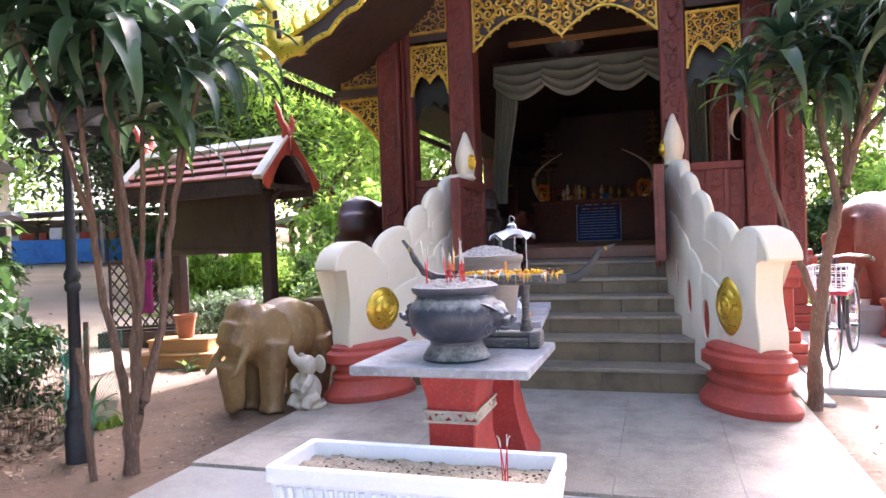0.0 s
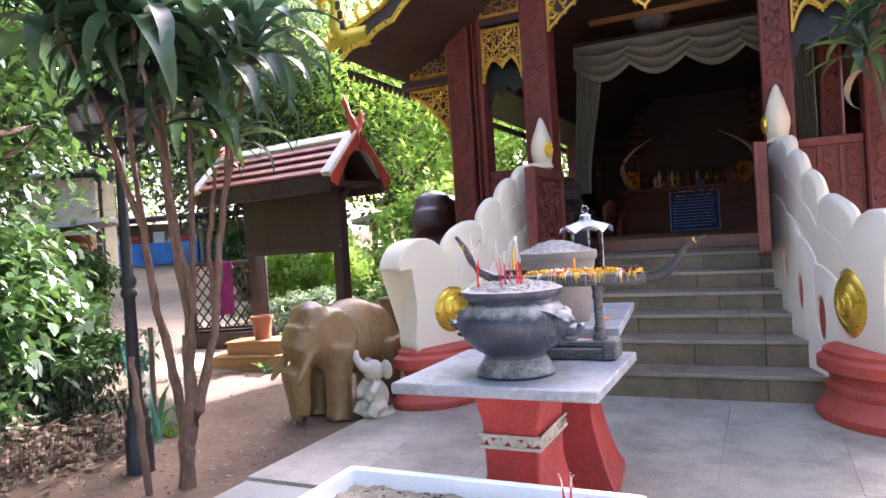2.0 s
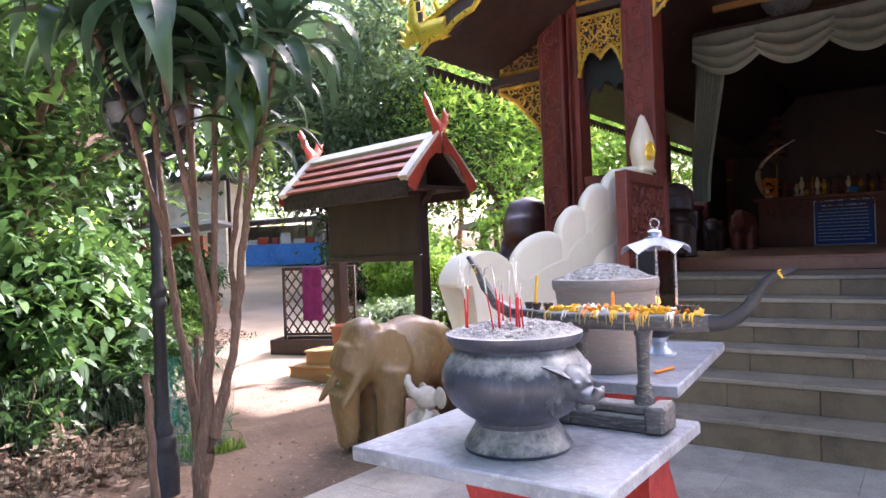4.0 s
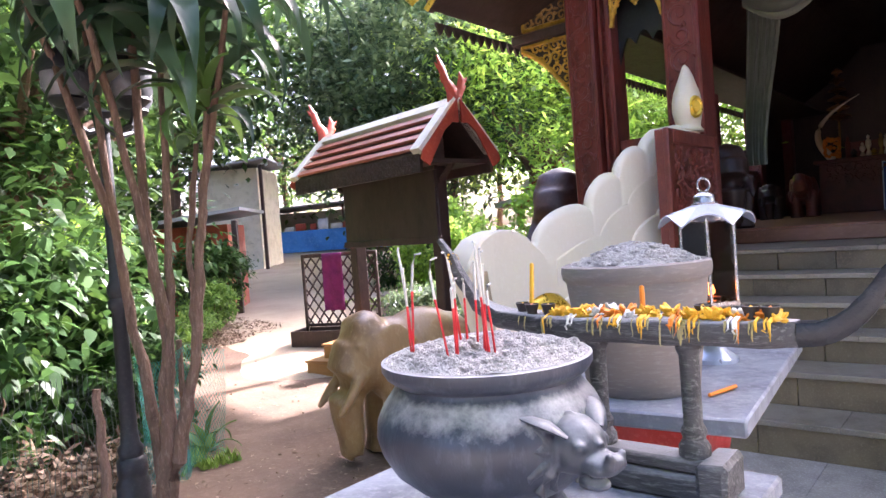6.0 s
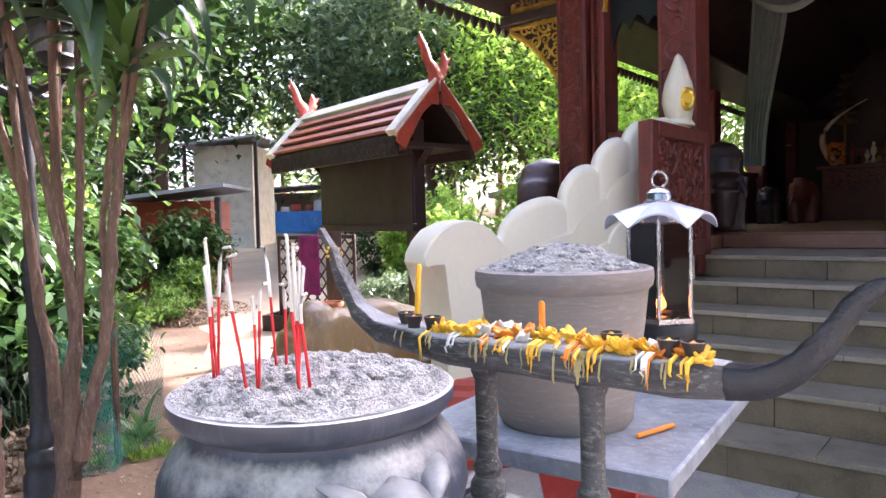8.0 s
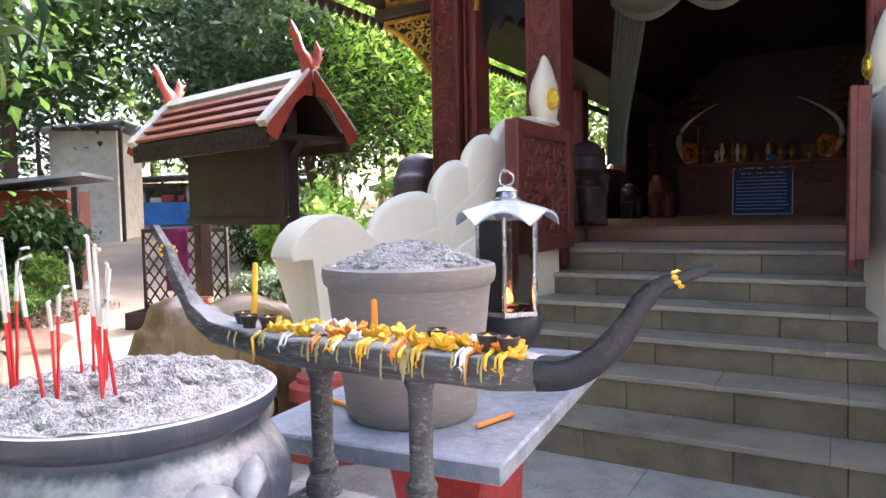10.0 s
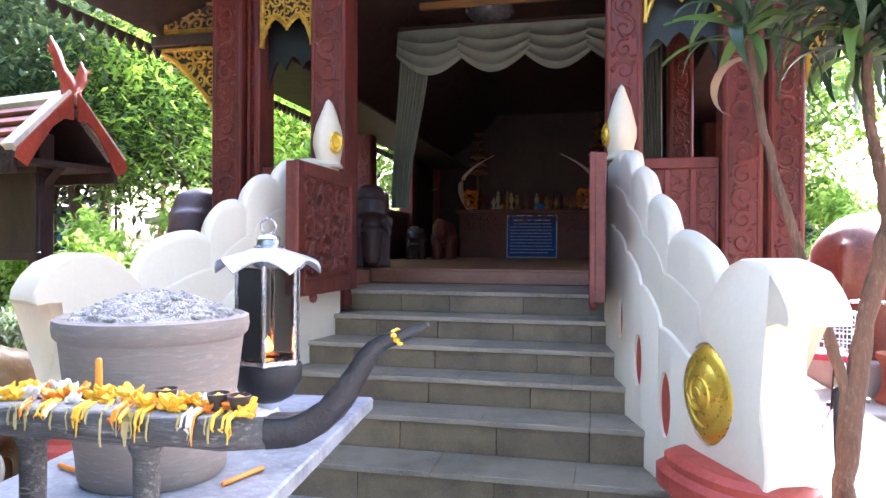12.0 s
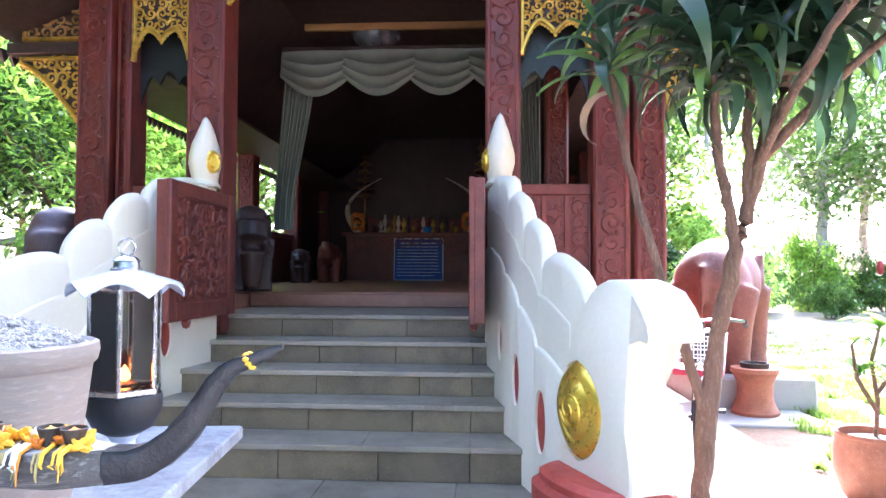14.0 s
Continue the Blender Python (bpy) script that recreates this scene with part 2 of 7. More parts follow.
NET_GREEN = mat("green_net", (0.03, 0.26, 0.20), None, None, 6, 60, 0.6, bump=0.1)
WIRE = mat("grey_wire", (0.12, 0.15, 0.13), None, None, 6, 60, 0.5, metal=0.6, bump=0.1)
RUBBER = mat("tyre_rubber", (0.03, 0.03, 0.03), None, None, 6, 60, 0.7, bump=0.1)
CHROME = mat("chrome", (0.7, 0.7, 0.72), None, None, 6, 60, 0.15, metal=1.0, bump=0.02)
PINK_RED = mat("red_basket_plastic", (0.5, 0.03, 0.06), None, None, 6, 60, 0.4, bump=0.05)
TAN_WOOD = mat("varnished_tan_wood", (0.46, 0.24, 0.08), (0.34, 0.17, 0.06), (0.54, 0.32, 0.13), 4, 40, 0.45, bump=0.2, stretch=(0.4, 3, 3))
SOIL = mat("dark_soil", (0.06, 0.042, 0.03), None, (0.14, 0.11, 0.09), 9, 60, 0.95, bump=0.6)
PLANTER_SAND = mat("ash_and_sand_fill", (0.40, 0.32, 0.23), (0.26, 0.2, 0.15), (0.62, 0.55, 0.45), 14, 90, 0.95, bump=0.8, relief=0.6)
LEAF_DARK = leaf_mat("dark_foliage", (0.016, 0.045, 0.012), (0.052, 0.115, 0.022), 0.45, 0.24)
LEAF_GREY = leaf_mat("grey_green_foliage", (0.034, 0.066, 0.032), (0.15, 0.215, 0.095), 0.27, 0.34, 0.5)
LEAF_BRIGHT = leaf_mat("bright_foliage", (0.12, 0.25, 0.045), (0.33, 0.48, 0.085), 0.45, 0.6)
LEAF_MID = leaf_mat("mid_green_foliage", (0.045, 0.11, 0.022), (0.14, 0.25, 0.045), 0.45, 0.4)
LEAF_STRAP = leaf_mat("strap_leaf", (0.016, 0.040, 0.022), (0.048, 0.09, 0.04), 0.3, 0.2)
LEAF_STRAP_LIGHT = leaf_mat("light_strap_leaf", (0.06, 0.13, 0.03), (0.12, 0.22, 0.05), 0.35, 0.3)
LEAF_DRY = leaf_mat("dry_leaf", (0.13, 0.085, 0.055), (0.34, 0.26, 0.18), 0.8, 0.12)


# ---- mesh tools ----
def mesh_of(name, bm, material, angle=38, smooth=True):
    me = bpy.data.meshes.new(name)
    bmesh.ops.recalc_face_normals(bm, faces=bm.faces)
    bm.to_mesh(me)
    bm.free()
    for m in (material if isinstance(material, (list, tuple)) else [material]):
        me.materials.append(m)
    if smooth:
        me.polygons.foreach_set("use_smooth", [True] * len(me.polygons))
        me.set_sharp_from_angle(angle=radians(angle))
    return me


def part(name, bm, material, parent, label="", smooth=True, angle=38):
    ob = new(name, mesh_of(name, bm, material, angle, smooth))
    ob.parent = parent
    if label:
        ob["label"] = label
    return ob


def thing(name, m, label, category, group="", kind=""):
    e = new(name)
    e.empty_display_size = 0.1
    e.matrix_world = m
    return tagged(e, label, category, group, kind)


def solo(name, bm, material, label, category, m=None, kind="", group="", smooth=True, angle=38):
    ob = new(name, mesh_of(name, bm, material, angle, smooth))
    if m is not None:
        ob.matrix_world = m
    return tagged(ob, label, category, group, kind)


def bevel(bm, w, seg=1):
    if w > 0:
        bmesh.ops.bevel(bm, geom=list(bm.edges), offset=w, segments=seg, affect="EDGES", clamp_overlap=True)
    return bm


def box(sx, sy, sz, c=(0, 0, 0), bev=0.0, bm=None, m=None):
    """A box of that size; c is the middle of its base."""
    b = bmesh.new()
    bmesh.ops.create_cube(b, size=1)
    bmesh.ops.scale(b, vec=(sx, sy, sz), verts=b.verts)
    bevel(b, bev)
    bmesh.ops.translate(b, vec=(c[0], c[1], c[2] + sz / 2), verts=b.verts)
    if m is not None:
        bmesh.ops.transform(b, matrix=m, verts=b.verts)
    if bm is None:
        return b
    return join(bm, b)


def join(a, b):
    me = bpy.data.meshes.new("tmp")
    b.to_mesh(me)
    b.free()
    a.from_mesh(me)
    bpy.data.meshes.remove(me)
    return a


def span(x0, x1, y0, y1, z0, z1, bev=0.0, bm=None):
    return box(x1 - x0, y1 - y0, z1 - z0, ((x0 + x1) / 2, (y0 + y1) / 2, z0), bev, bm)


def lathe(profile, seg=32, bm=None, sx=1.0, sy=1.0):
    """Turns (radius, height) pairs round z."""
    b = bm or bmesh.new()
    rings = []
    for r, z in profile:
        if r <= 1e-5:
            rings.append([b.verts.new((0, 0, z))])
        else:
            rings.append([b.verts.new((sx * r * math.cos(2 * math.pi * i / seg), sy * r * math.sin(2 * math.pi * i / seg), z)) for i in range(seg)])
    for lo, hi in zip(rings, rings[1:]):
        if len(lo) == 1 and len(hi) == 1:
            continue
        for i in range(seg):
            j = (i + 1) % seg
            if len(lo) == 1:
                b.faces.new((lo[0], hi[j], hi[i]))
            elif len(hi) == 1:
                b.faces.new((lo[i], lo[j], hi[0]))
            else:
                b.faces.new((lo[i], lo[j], hi[j], hi[i]))
    for ring in (rings[0], rings[-1]):
        if len(ring) > 2:
            b.faces.new(ring)
    return b


def tube(points, radii, seg=10, bm=None, flat=1.0, ref=(0, 0, 1)):
    """A closed tube along points."""
    b = bm or bmesh.new()
    pts = [Vector(p) for p in points]
    if not isinstance(radii, (list, tuple)):
        radii = [radii] * len(pts)
    rings = []
    for i, p in enumerate(pts):
        d = (pts[min(i + 1, len(pts) - 1)] - pts[max(i - 1, 0)]).normalized()
        r0 = Vector(ref)
        if abs(d.dot(r0)) > 0.95:
            r0 = Vector((1, 0, 0)) if abs(d.x) < 0.9 else Vector((0, 1, 0))
        u = d.cross(r0).normalized()
        v = d.cross(u).normalized()
        rings.append([b.verts.new(p + (u * math.cos(2 * math.pi * k / seg) + v * flat * math.sin(2 * math.pi * k / seg)) * radii[i]) for k in range(seg)])
    for lo, hi in zip(rings, rings[1:]):
        for k in range(seg):
            b.faces.new((lo[k], lo[(k + 1) % seg], hi[(k + 1) % seg], hi[k]))
    b.faces.new(rings[0])
    b.faces.new(rings[-1])
    return b


def prism(outline, y0, y1, bm=None, bev=0.0):
    """An outline in x and z, given depth from y0 to y1."""
    b = bmesh.new()
    front = [b.verts.new((x, y0, z)) for x, z in outline]
    back = [b.verts.new((x, y1, z)) for x, z in outline]
    b.faces.new(front)
    b.faces.new(back[::-1])
    n = len(outline)
    for i in range(n):
        b.faces.new((front[i], back[i], back[(i + 1) % n], front[(i + 1) % n]))
    bevel(b, bev)
    return b if bm is None else join(bm, b)


def ball(r, c=(0, 0, 0), s=(1, 1, 1), sub=2, bm=None, m=None):
    b = bmesh.new()
    bmesh.ops.create_icosphere(b, subdivisions=sub, radius=r)
    bmesh.ops.scale(b, vec=s, verts=b.verts)
    if m is not None:
        bmesh.ops.transform(b, matrix=m, verts=b.verts)
    bmesh.ops.translate(b, vec=c, verts=b.verts)
    return b if bm is None else join(bm, b)


def lumpy(bm, amount, scale, seed=0.0):
    for v in bm.verts:
        n = noise.noise_vector(v.co * scale + Vector((seed, seed * 1.7, -seed)))
        v.co += n * amount
    return bm


def arc(cx, cz, r, a0, a1, n=10, rz=None):
    rz = r if rz is None else rz
    return [(cx + r * math.cos(radians(a0 + (a1 - a0) * i / n)), cz + rz * math.sin(radians(a0 + (a1 - a0) * i / n))) for i in range(n + 1)]


def spiral(cx, cz, r, a0, turns, n=16):
    out = []
    for i in range(n + 1):
        f = i / n
        a = radians(a0) + turns * 2 * math.pi * f
        rr = r * (1 - 0.82 * f)
        out.append((cx + rr * math.cos(a), cz + rr * math.sin(a)))
    return out


def scrollwork(x0, x1, z0, z1, cell, rad, y=0.0, seed=1, inside=None, seg=5):
    """Leaf-scroll carving over a field in x and z: tight curls with small leaves, standing off the plane y."""
    rnd = random.Random(seed)
    b = bmesh.new()
    nx, nz = max(1, round((x1 - x0) / cell)), max(1, round((z1 - z0) / cell))
    cx, cz = (x1 - x0) / nx, (z1 - z0) / nz
    for i in range(nx):
        for k in range(nz):
            x, z = x0 + (i + 0.5) * cx, z0 + (k + 0.5) * cz
            if inside and not inside(x, z):
                continue
            turn = 1 if (i + k) % 2 else -1
            r = min(cx, cz) * 0.52
            a = 90 * rnd.randrange(4) + rnd.uniform(-25, 25)
            pts = [(px, y, pz) for px, pz in spiral(x, z, r, a, turn * 1.25, 14)]
            tube(pts, [rad * (1.15 - 0.5 * j / 14) for j in range(15)], seg, b, 0.9, (0, 1, 0))
            for q in range(3):
                al = radians(a + 120 * q + rnd.uniform(-20, 20))
                p0 = Vector((x + r * 0.9 * math.cos(al), y, z + r * 0.9 * math.sin(al)))
                p1 = p0 + Vector((math.cos(al + 0.9 * turn), 0, math.sin(al + 0.9 * turn))) * r * 0.62
                tube([p0, (p0 + p1) / 2 + Vector((0, -rad * 0.6, 0)), p1], [rad * 0.7, rad * 1.25, rad * 0.25], seg, b, 0.8, (0, 1, 0))
    return b


AX = -1.15   # the shrine's middle line


def gz(x, y):
    """Height of the bare ground, which rises gently to the far left."""
    u = -0.8 * (x + 4) + 0.6 * y
    return -0.05 + 0.042 * min(max(0.0, u - 2.0), 40.0)


# ---- ground ----
def ground_sheet():
    xs = sorted({round(v, 2) for v in ([-400, -150, -80] + [-60 + 2.0 * i for i in range(15)] + [-30 + 0.75 * i for i in range(81)] + [32 + 3.0 * i for i in range(10)] + [80, 150, 400])})
    ys = sorted({round(v, 2) for v in ([-400, -100, -50] + [-30 + 2.0 * i for i in range(11)] + [-9 + 0.75 * i for i in range(57)] + [35 + 3.0 * i for i in range(10)] + [80, 150, 400])})
    verts = [(x, y, gz(x, y) + (0.02 * noise.noise(Vector((x * 0.8, y * 0.8, 0))) if -25 < x < 25 and -9 < y < 30 else 0)) for y in ys for x in xs]
    n = len(xs)
    faces = [(j * n + i, j * n + i + 1, (j + 1) * n + i + 1, (j + 1) * n + i) for j in range(len(ys) - 1) for i in range(n - 1)]
    me = bpy.data.meshes.new("ground")
    me.from_pydata(verts, [], faces)
    me.polygons.foreach_set("use_smooth", [True] * len(me.polygons))
    me.materials.append(DIRT)
    return tagged(new("ground", me), "bare brown earth with scattered dry leaves", "ground", kind="structure")


def strip(name, centre, widths, material, lift, label, category):
    """A path laid on the ground along a centre line."""
    verts, faces = [], []
    pts = []
    for (a, wa), (b, wb) in zip(zip(centre, widths), zip(centre[1:], widths[1:])):
        for i in range(12):
            f = i / 12
            pts.append((Vector(a).lerp(Vector(b), f), wa + (wb - wa) * f))
    pts.append((Vector(centre[-1]), widths[-1]))
    across = 6
    for i, (p, w) in enumerate(pts):
        d = (pts[min(i + 1, len(pts) - 1)][0] - pts[max(i - 1, 0)][0]).normalized()
        s = Vector((-d.y, d.x))
        fade = -0.14 * max(0.0, 1 - i / 7)
        for k in range(across + 1):
            e = (k / across - 0.5) * (w + 0.35 * noise.noise(Vector((p.x * 1.3, p.y * 1.3, 3.0))))
            q = p + s * e
            edge = (-0.10, -0.03, 0.0, 0.0, 0.0, -0.03, -0.10)[k] + 0.03 * noise.noise(Vector((q.x * 1.7, q.y * 1.7, 8.0)))
            verts.append((q.x, q.y, gz(q.x, q.y) + lift + edge + fade))
    for i in range(len(pts) - 1):
        for k in range(across):
            j = i * (across + 1) + k
            faces.append((j, j + 1, j + across + 2, j + across + 1))
    me = bpy.data.meshes.new(name)
    me.from_pydata(verts, [], faces)
    me.polygons.foreach_set("use_smooth", [True] * len(me.polygons))
    me.materials.append(material)
    return tagged(new(name, me), label, category, kind="structure")


ground_sheet()
strip("sandy_path", [(-5.6, 0.3), (-6.4, 0.75), (-8.6, 2.3), (-12, 5.4), (-20, 11.3), (-30, 17.8)], [0.5, 1.7, 3.0, 4.4, 7.5, 11.0], SAND, 0.035, "pale sandy footpath in patchy sunlight", "path")
strip("sandy_yard", [(-5.5, 3.8), (-9, 6.5), (-14, 10.5), (-20, 15)], [2.0, 4.0, 7.0, 9.0], SAND, 0.03, "pale sandy yard behind the notice board", "yard")
strip("sandy_lawn_path", [(3.4, 4.2), (6, 9), (8.5, 15), (13, 26)], [2.4, 4.5, 7.0, 12.0], SAND, 0.035, "sunlit pale sandy clearing", "path")

# the paved terrace in front of the steps, with the lower pavement before it
terrace = thing("terrace", Matrix.Identity(4), "pale granite terrace of large square slabs", "terrace", kind="structure")
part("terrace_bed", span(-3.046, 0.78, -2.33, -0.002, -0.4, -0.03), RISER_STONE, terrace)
lower = thing("pavement", Matrix.Identity(4), "worn pale concrete pavement below the terrace", "pavement", kind="structure")
part("concrete_bed", span(-3.05, 4.0, -12.0, -2.334, -0.5, -0.018, 0.008), CONCRETE, lower)
right_path = thing("side_pavement", Matrix.Identity(4), "sunlit white concrete path beside the shrine", "pavement", kind="structure")
for a, b in ((0.35, 2.3), (2.31, 4.4), (4.41, 7.5)):
    part("path_slab", span(1.02, 2.05, a, b, -0.3, 0.0, 0.012), CONCRETE, right_path)
part("path_slab", span(2.05, 3.0, 2.9, 4.4, -0.3, -0.015, 0.012), CONCRETE, right_path)
part("path_slab", span(0.79, 1.015, -0.1, 4.4, -0.3, -0.012, 0.01), CONCRETE, right_path)

# ---- stairs ----
STEPS = [(0.0, 0.195), (0.334, 0.395), (0.667, 0.56), (0.965, 0.718), (1.323, 0.875), (1.675, 1.04)]
stairs = thing("stairs", Matrix.Identity(4), "six grey stone steps with brown granite risers", "stairs", kind="structure")
part("stair_core", join(span(AX - 1.3, AX + 1.3, 0.06, 2.9, -0.2, 0.15), span(AX - 1.2, AX + 1.2, 1.4, 2.9, 0.15, 0.84)), RISER_STONE, stairs)
rnd = random.Random(4)
for k, (y, z) in enumerate(STEPS):
    back = STEPS[k + 1][0] + 0.02 if k < 5 else 2.75
    base = STEPS[k - 1][1] if k else -0.05
    half = 1.34 - 0.09 * y
    cuts = [-half, -half + 0.55 + 0.25 * rnd.random(), 0.05 + 0.3 * rnd.random(), 0.75 + 0.2 * rnd.random(), half]
    for a, b in zip(cuts, cuts[1:]):
        part("tread_slab", span(AX + a + 0.0006, AX + b - 0.0006, y - 0.018, back, z - 0.032, z, 0.003), STEP_STONE, stairs)
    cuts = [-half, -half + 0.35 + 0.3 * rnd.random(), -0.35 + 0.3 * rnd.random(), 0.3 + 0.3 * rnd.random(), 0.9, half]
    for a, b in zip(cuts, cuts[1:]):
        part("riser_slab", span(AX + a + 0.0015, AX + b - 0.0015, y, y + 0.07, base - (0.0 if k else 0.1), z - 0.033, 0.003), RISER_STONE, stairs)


# ---- the cream balustrades ----
def rail_inner(y):
    pts = [(-1.2, 0.63), (-0.82, 0.475), (-0.5, 0.345), (-0.16, 0.205), (0.33, 0.06), (0.67, -0.03), (1.0, -0.09), (1.45, -0.15)]
    for (a, xa), (b, xb) in zip(pts, pts[1:]):
        if y <= b:
            return xa + (xb - xa) * (y - a) / (b - a)
    return pts[-1][1]


def rail_place(y, u):
    """The point u metres into the balustrade's thickness, beside y on its stair-side face."""
    k = (rail_inner(y + 0.06) - rail_inner(y - 0.06)) / 0.12
    n = math.hypot(1, k)
    return rail_inner(y) + u / n, y - u * k / n


CREST = [(-0.36, 1.25), (0.08, 1.447), (0.36, 1.647), (0.64, 1.83), (0.94, 1.962), (1.20, 2.0)]


def crest(y):
    """Height of the scalloped top: each lobe swells up from its foot and dips a little before the next."""
    if y <= CREST[0][0]:
        return CREST[0][1]
    for (y0, z0), (y1, z1) in zip(CREST, CREST[1:]):
        if y <= y1:
            f = (y - y0) / (y1 - y0)
            zt = z1 + 0.028
            if f < 0.80:
                return z0 + (zt - z0) * math.sqrt(max(0.0, 1 - (1 - f / 0.80) ** 2))
            return zt - 0.028 * ((f - 0.80) / 0.20) ** 1.6
    return CREST[-1][1]


def rail_loft(mirror, ys, section):
    """Joins cross sections, given as depth and height, along the line of the balustrade."""
    b = bmesh.new()
    rings = []
    for y in ys:
        ring = []
        for u, z in section(y):
            x, yy = rail_place(y, u)
            ring.append(b.verts.new((2 * AX - x if mirror else x, yy, z)))
        rings.append(ring)
    for lo, hi in zip(rings, rings[1:]):
        for k in range(len(lo)):
            b.faces.new((lo[k], lo[(k + 1) % len(lo)], hi[(k + 1) % len(lo)], hi[k]))
    b.faces.new(rings[0])
    b.faces.new(rings[-1])
    bmesh.ops.recalc_face_normals(b, faces=b.faces)
    return b


def rail_foot(y):
    return 0.36 if y < -0.25 else max(-0.02, 0.36 - (y + 0.25) * 2)


def rail_body(mirror):
    """One cloud-edged balustrade: a thick wall whose top steps up in round lobes to the porch."""
    def section(y):
        z, low, e = crest(y), rail_foot(y), 0.03
        t = 0.09 + 0.12 * min(1.0, max(0.0, (y - 0.75) / 0.45))
        return [(0, low), (0, z - 2 * e), (e * 0.3, z - 0.8 * e), (e * 1.3, z), (t - e * 1.3, z), (t - e * 0.3, z - 0.8 * e), (t, z - 2 * e), (t, low)]
    return rail_loft(mirror, [-0.46 + 1.88 * i / 150 for i in range(151)], section)


def rail_tier(mirror, drop, proud, y0):
    """A lower layer of lobes standing proud of the stair side."""
    def section(y):
        yy = y - 0.06
        k = next((i for i in range(1, len(CREST)) if yy <= CREST[i][0]), len(CREST) - 1)
        (ya, za), (yb, zb) = CREST[k - 1], CREST[k]
        flat = za + (zb - za) * min(1.15, max(0.0, (yy - ya) / (yb - ya)))
        z, low = 0.45 * crest(yy) + 0.55 * flat - drop, rail_foot(y)
        return [(-proud, low), (-proud, z - 0.02), (-proud * 0.6, z - 0.005), (0.0, z), (0.03, z), (0.03, low)]
    return rail_loft(mirror, [y0 + (1.40 - y0) * i / 110 for i in range(111)], section)


def rail_scroll(mirror):
    """The curled front of the balustrade, with its overhanging lip and bulging foot."""
    prof = [(-0.40, 1.238), (-0.44, 1.285), (-0.50, 1.322), (-0.56, 1.342), (-0.62, 1.345), (-0.68, 1.332), (-0.745, 1.295), (-0.80, 1.235), (-0.835, 1.17), (-0.845, 1.12), (-0.835, 1.100), (-0.79, 1.108), (-0.735, 1.108),
            (-0.69, 1.075), (-0.668, 1.00), (-0.662, 0.90), (-0.670, 0.80), (-0.690, 0.70), (-0.713, 0.60), (-0.718, 0.52), (-0.708, 0.45), (-0.685, 0.40), (-0.65, 0.375),
            (-0.21, 0.37), (-0.19, 0.55), (-0.20, 0.75), (-0.235, 0.92), (-0.29, 1.07), (-0.35, 1.18)]
    b = bmesh.new()
    rows = []
    for u, inset in ((-0.022, 0.010), (-0.012, 0.0), (0.05, 0.0), (0.15, 0.0), (0.188, 0.0), (0.198, 0.010)):
        row = []
        for y, z in prof:
            yy = y + (inset if y < -0.45 else 0.0)
            uu = u * 1.18 if z > 1.09 and y < -0.72 else u
            x, yy = rail_place(yy, uu)
            row.append(b.verts.new((2 * AX - x if mirror else x, yy, z - (inset * 0.9 if z > 1.2 else 0))))
        rows.append(row)
    n = len(prof)
    for r0, r1 in zip(rows, rows[1:]):
        for k in range(n):
            b.faces.new((r0[k], r0[(k + 1) % n], r1[(k + 1) % n], r1[k]))
    b.faces.new(rows[0])
    b.faces.new(rows[-1])
    bmesh.ops.triangulate(b, faces=[f for f in b.faces if len(f.verts) > 4])
    bmesh.ops.recalc_face_normals(b, faces=b.faces)
    return b


def carve(ob, cutters):
    """Cuts the given solids out of a mesh object, for good."""
    for c in cutters:
        me = bpy.data.meshes.new("cutter")
        bmesh.ops.recalc_face_normals(c, faces=c.faces)
        c.to_mesh(me)
        c.free()
        tool = new("cutter", me)
        mod = ob.modifiers.new("cut", "BOOLEAN")
        mod.operation, mod.solver, mod.object = "DIFFERENCE", "EXACT", tool
        bpy.context.view_layer.update()
        made = bpy.data.meshes.new_from_object(ob.evaluated_get(bpy.context.evaluated_depsgraph_get()))
        ob.modifiers.clear()
        ob.data = made
        bpy.data.objects.remove(tool)
    ob.data.polygons.foreach_set("use_smooth", [True] * len(ob.data.polygons))
    ob.data.set_sharp_from_angle(angle=radians(40))


def on_rail(mirror, y, z, lift):
    """A pose on the stair-side face of a balustrade, its z axis pointing out of the face."""
    x = rail_inner(y) - lift
    tx, ty = rail_inner(y + 0.05) - rail_inner(y - 0.05), 0.1
    out = Vector((-ty, tx, 0)).normalized()
    if mirror:
        x = 2 * AX - x
        out.x = -out.x
    up = Vector((0, 0, 1))
    side = up.cross(out)
    m = Matrix((side, up, out)).transposed().to_4x4()
    return Matrix.Translation((x, y, z)) @ m


def disc_profile(m, profile, seg, sx=1.0, sy=1.0):
    b = lathe(profile, seg, None, sx, sy)
    bmesh.ops.transform(b, matrix=m, verts=b.verts)
    return b


def eye_loft(m, profile, w, h, point, seg=40):
    """Rings of an eye-shaped outline, pointed above and below, raised by a profile of (size, height)."""
    b = bmesh.new()
    rings = []
    for r, z in profile:
        ring = []
        for i in range(seg):
            a = 2 * math.pi * i / seg
            ca, sa = math.cos(a), math.sin(a)
            ring.append(b.verts.new(m @ Vector((w * r * math.copysign(abs(ca) ** (1 + (point - 1) * r), ca) + 0.012 * (1 - r), h * r * sa + 0.016 * (1 - r), z))))
        rings.append(ring)
    for lo, hi in zip(rings, rings[1:]):
        for k in range(seg):
            b.faces.new((lo[k], lo[(k + 1) % seg], hi[(k + 1) % seg], hi[k]))
    b.faces.new(rings[0])
    b.faces.new(rings[-1])
    return b


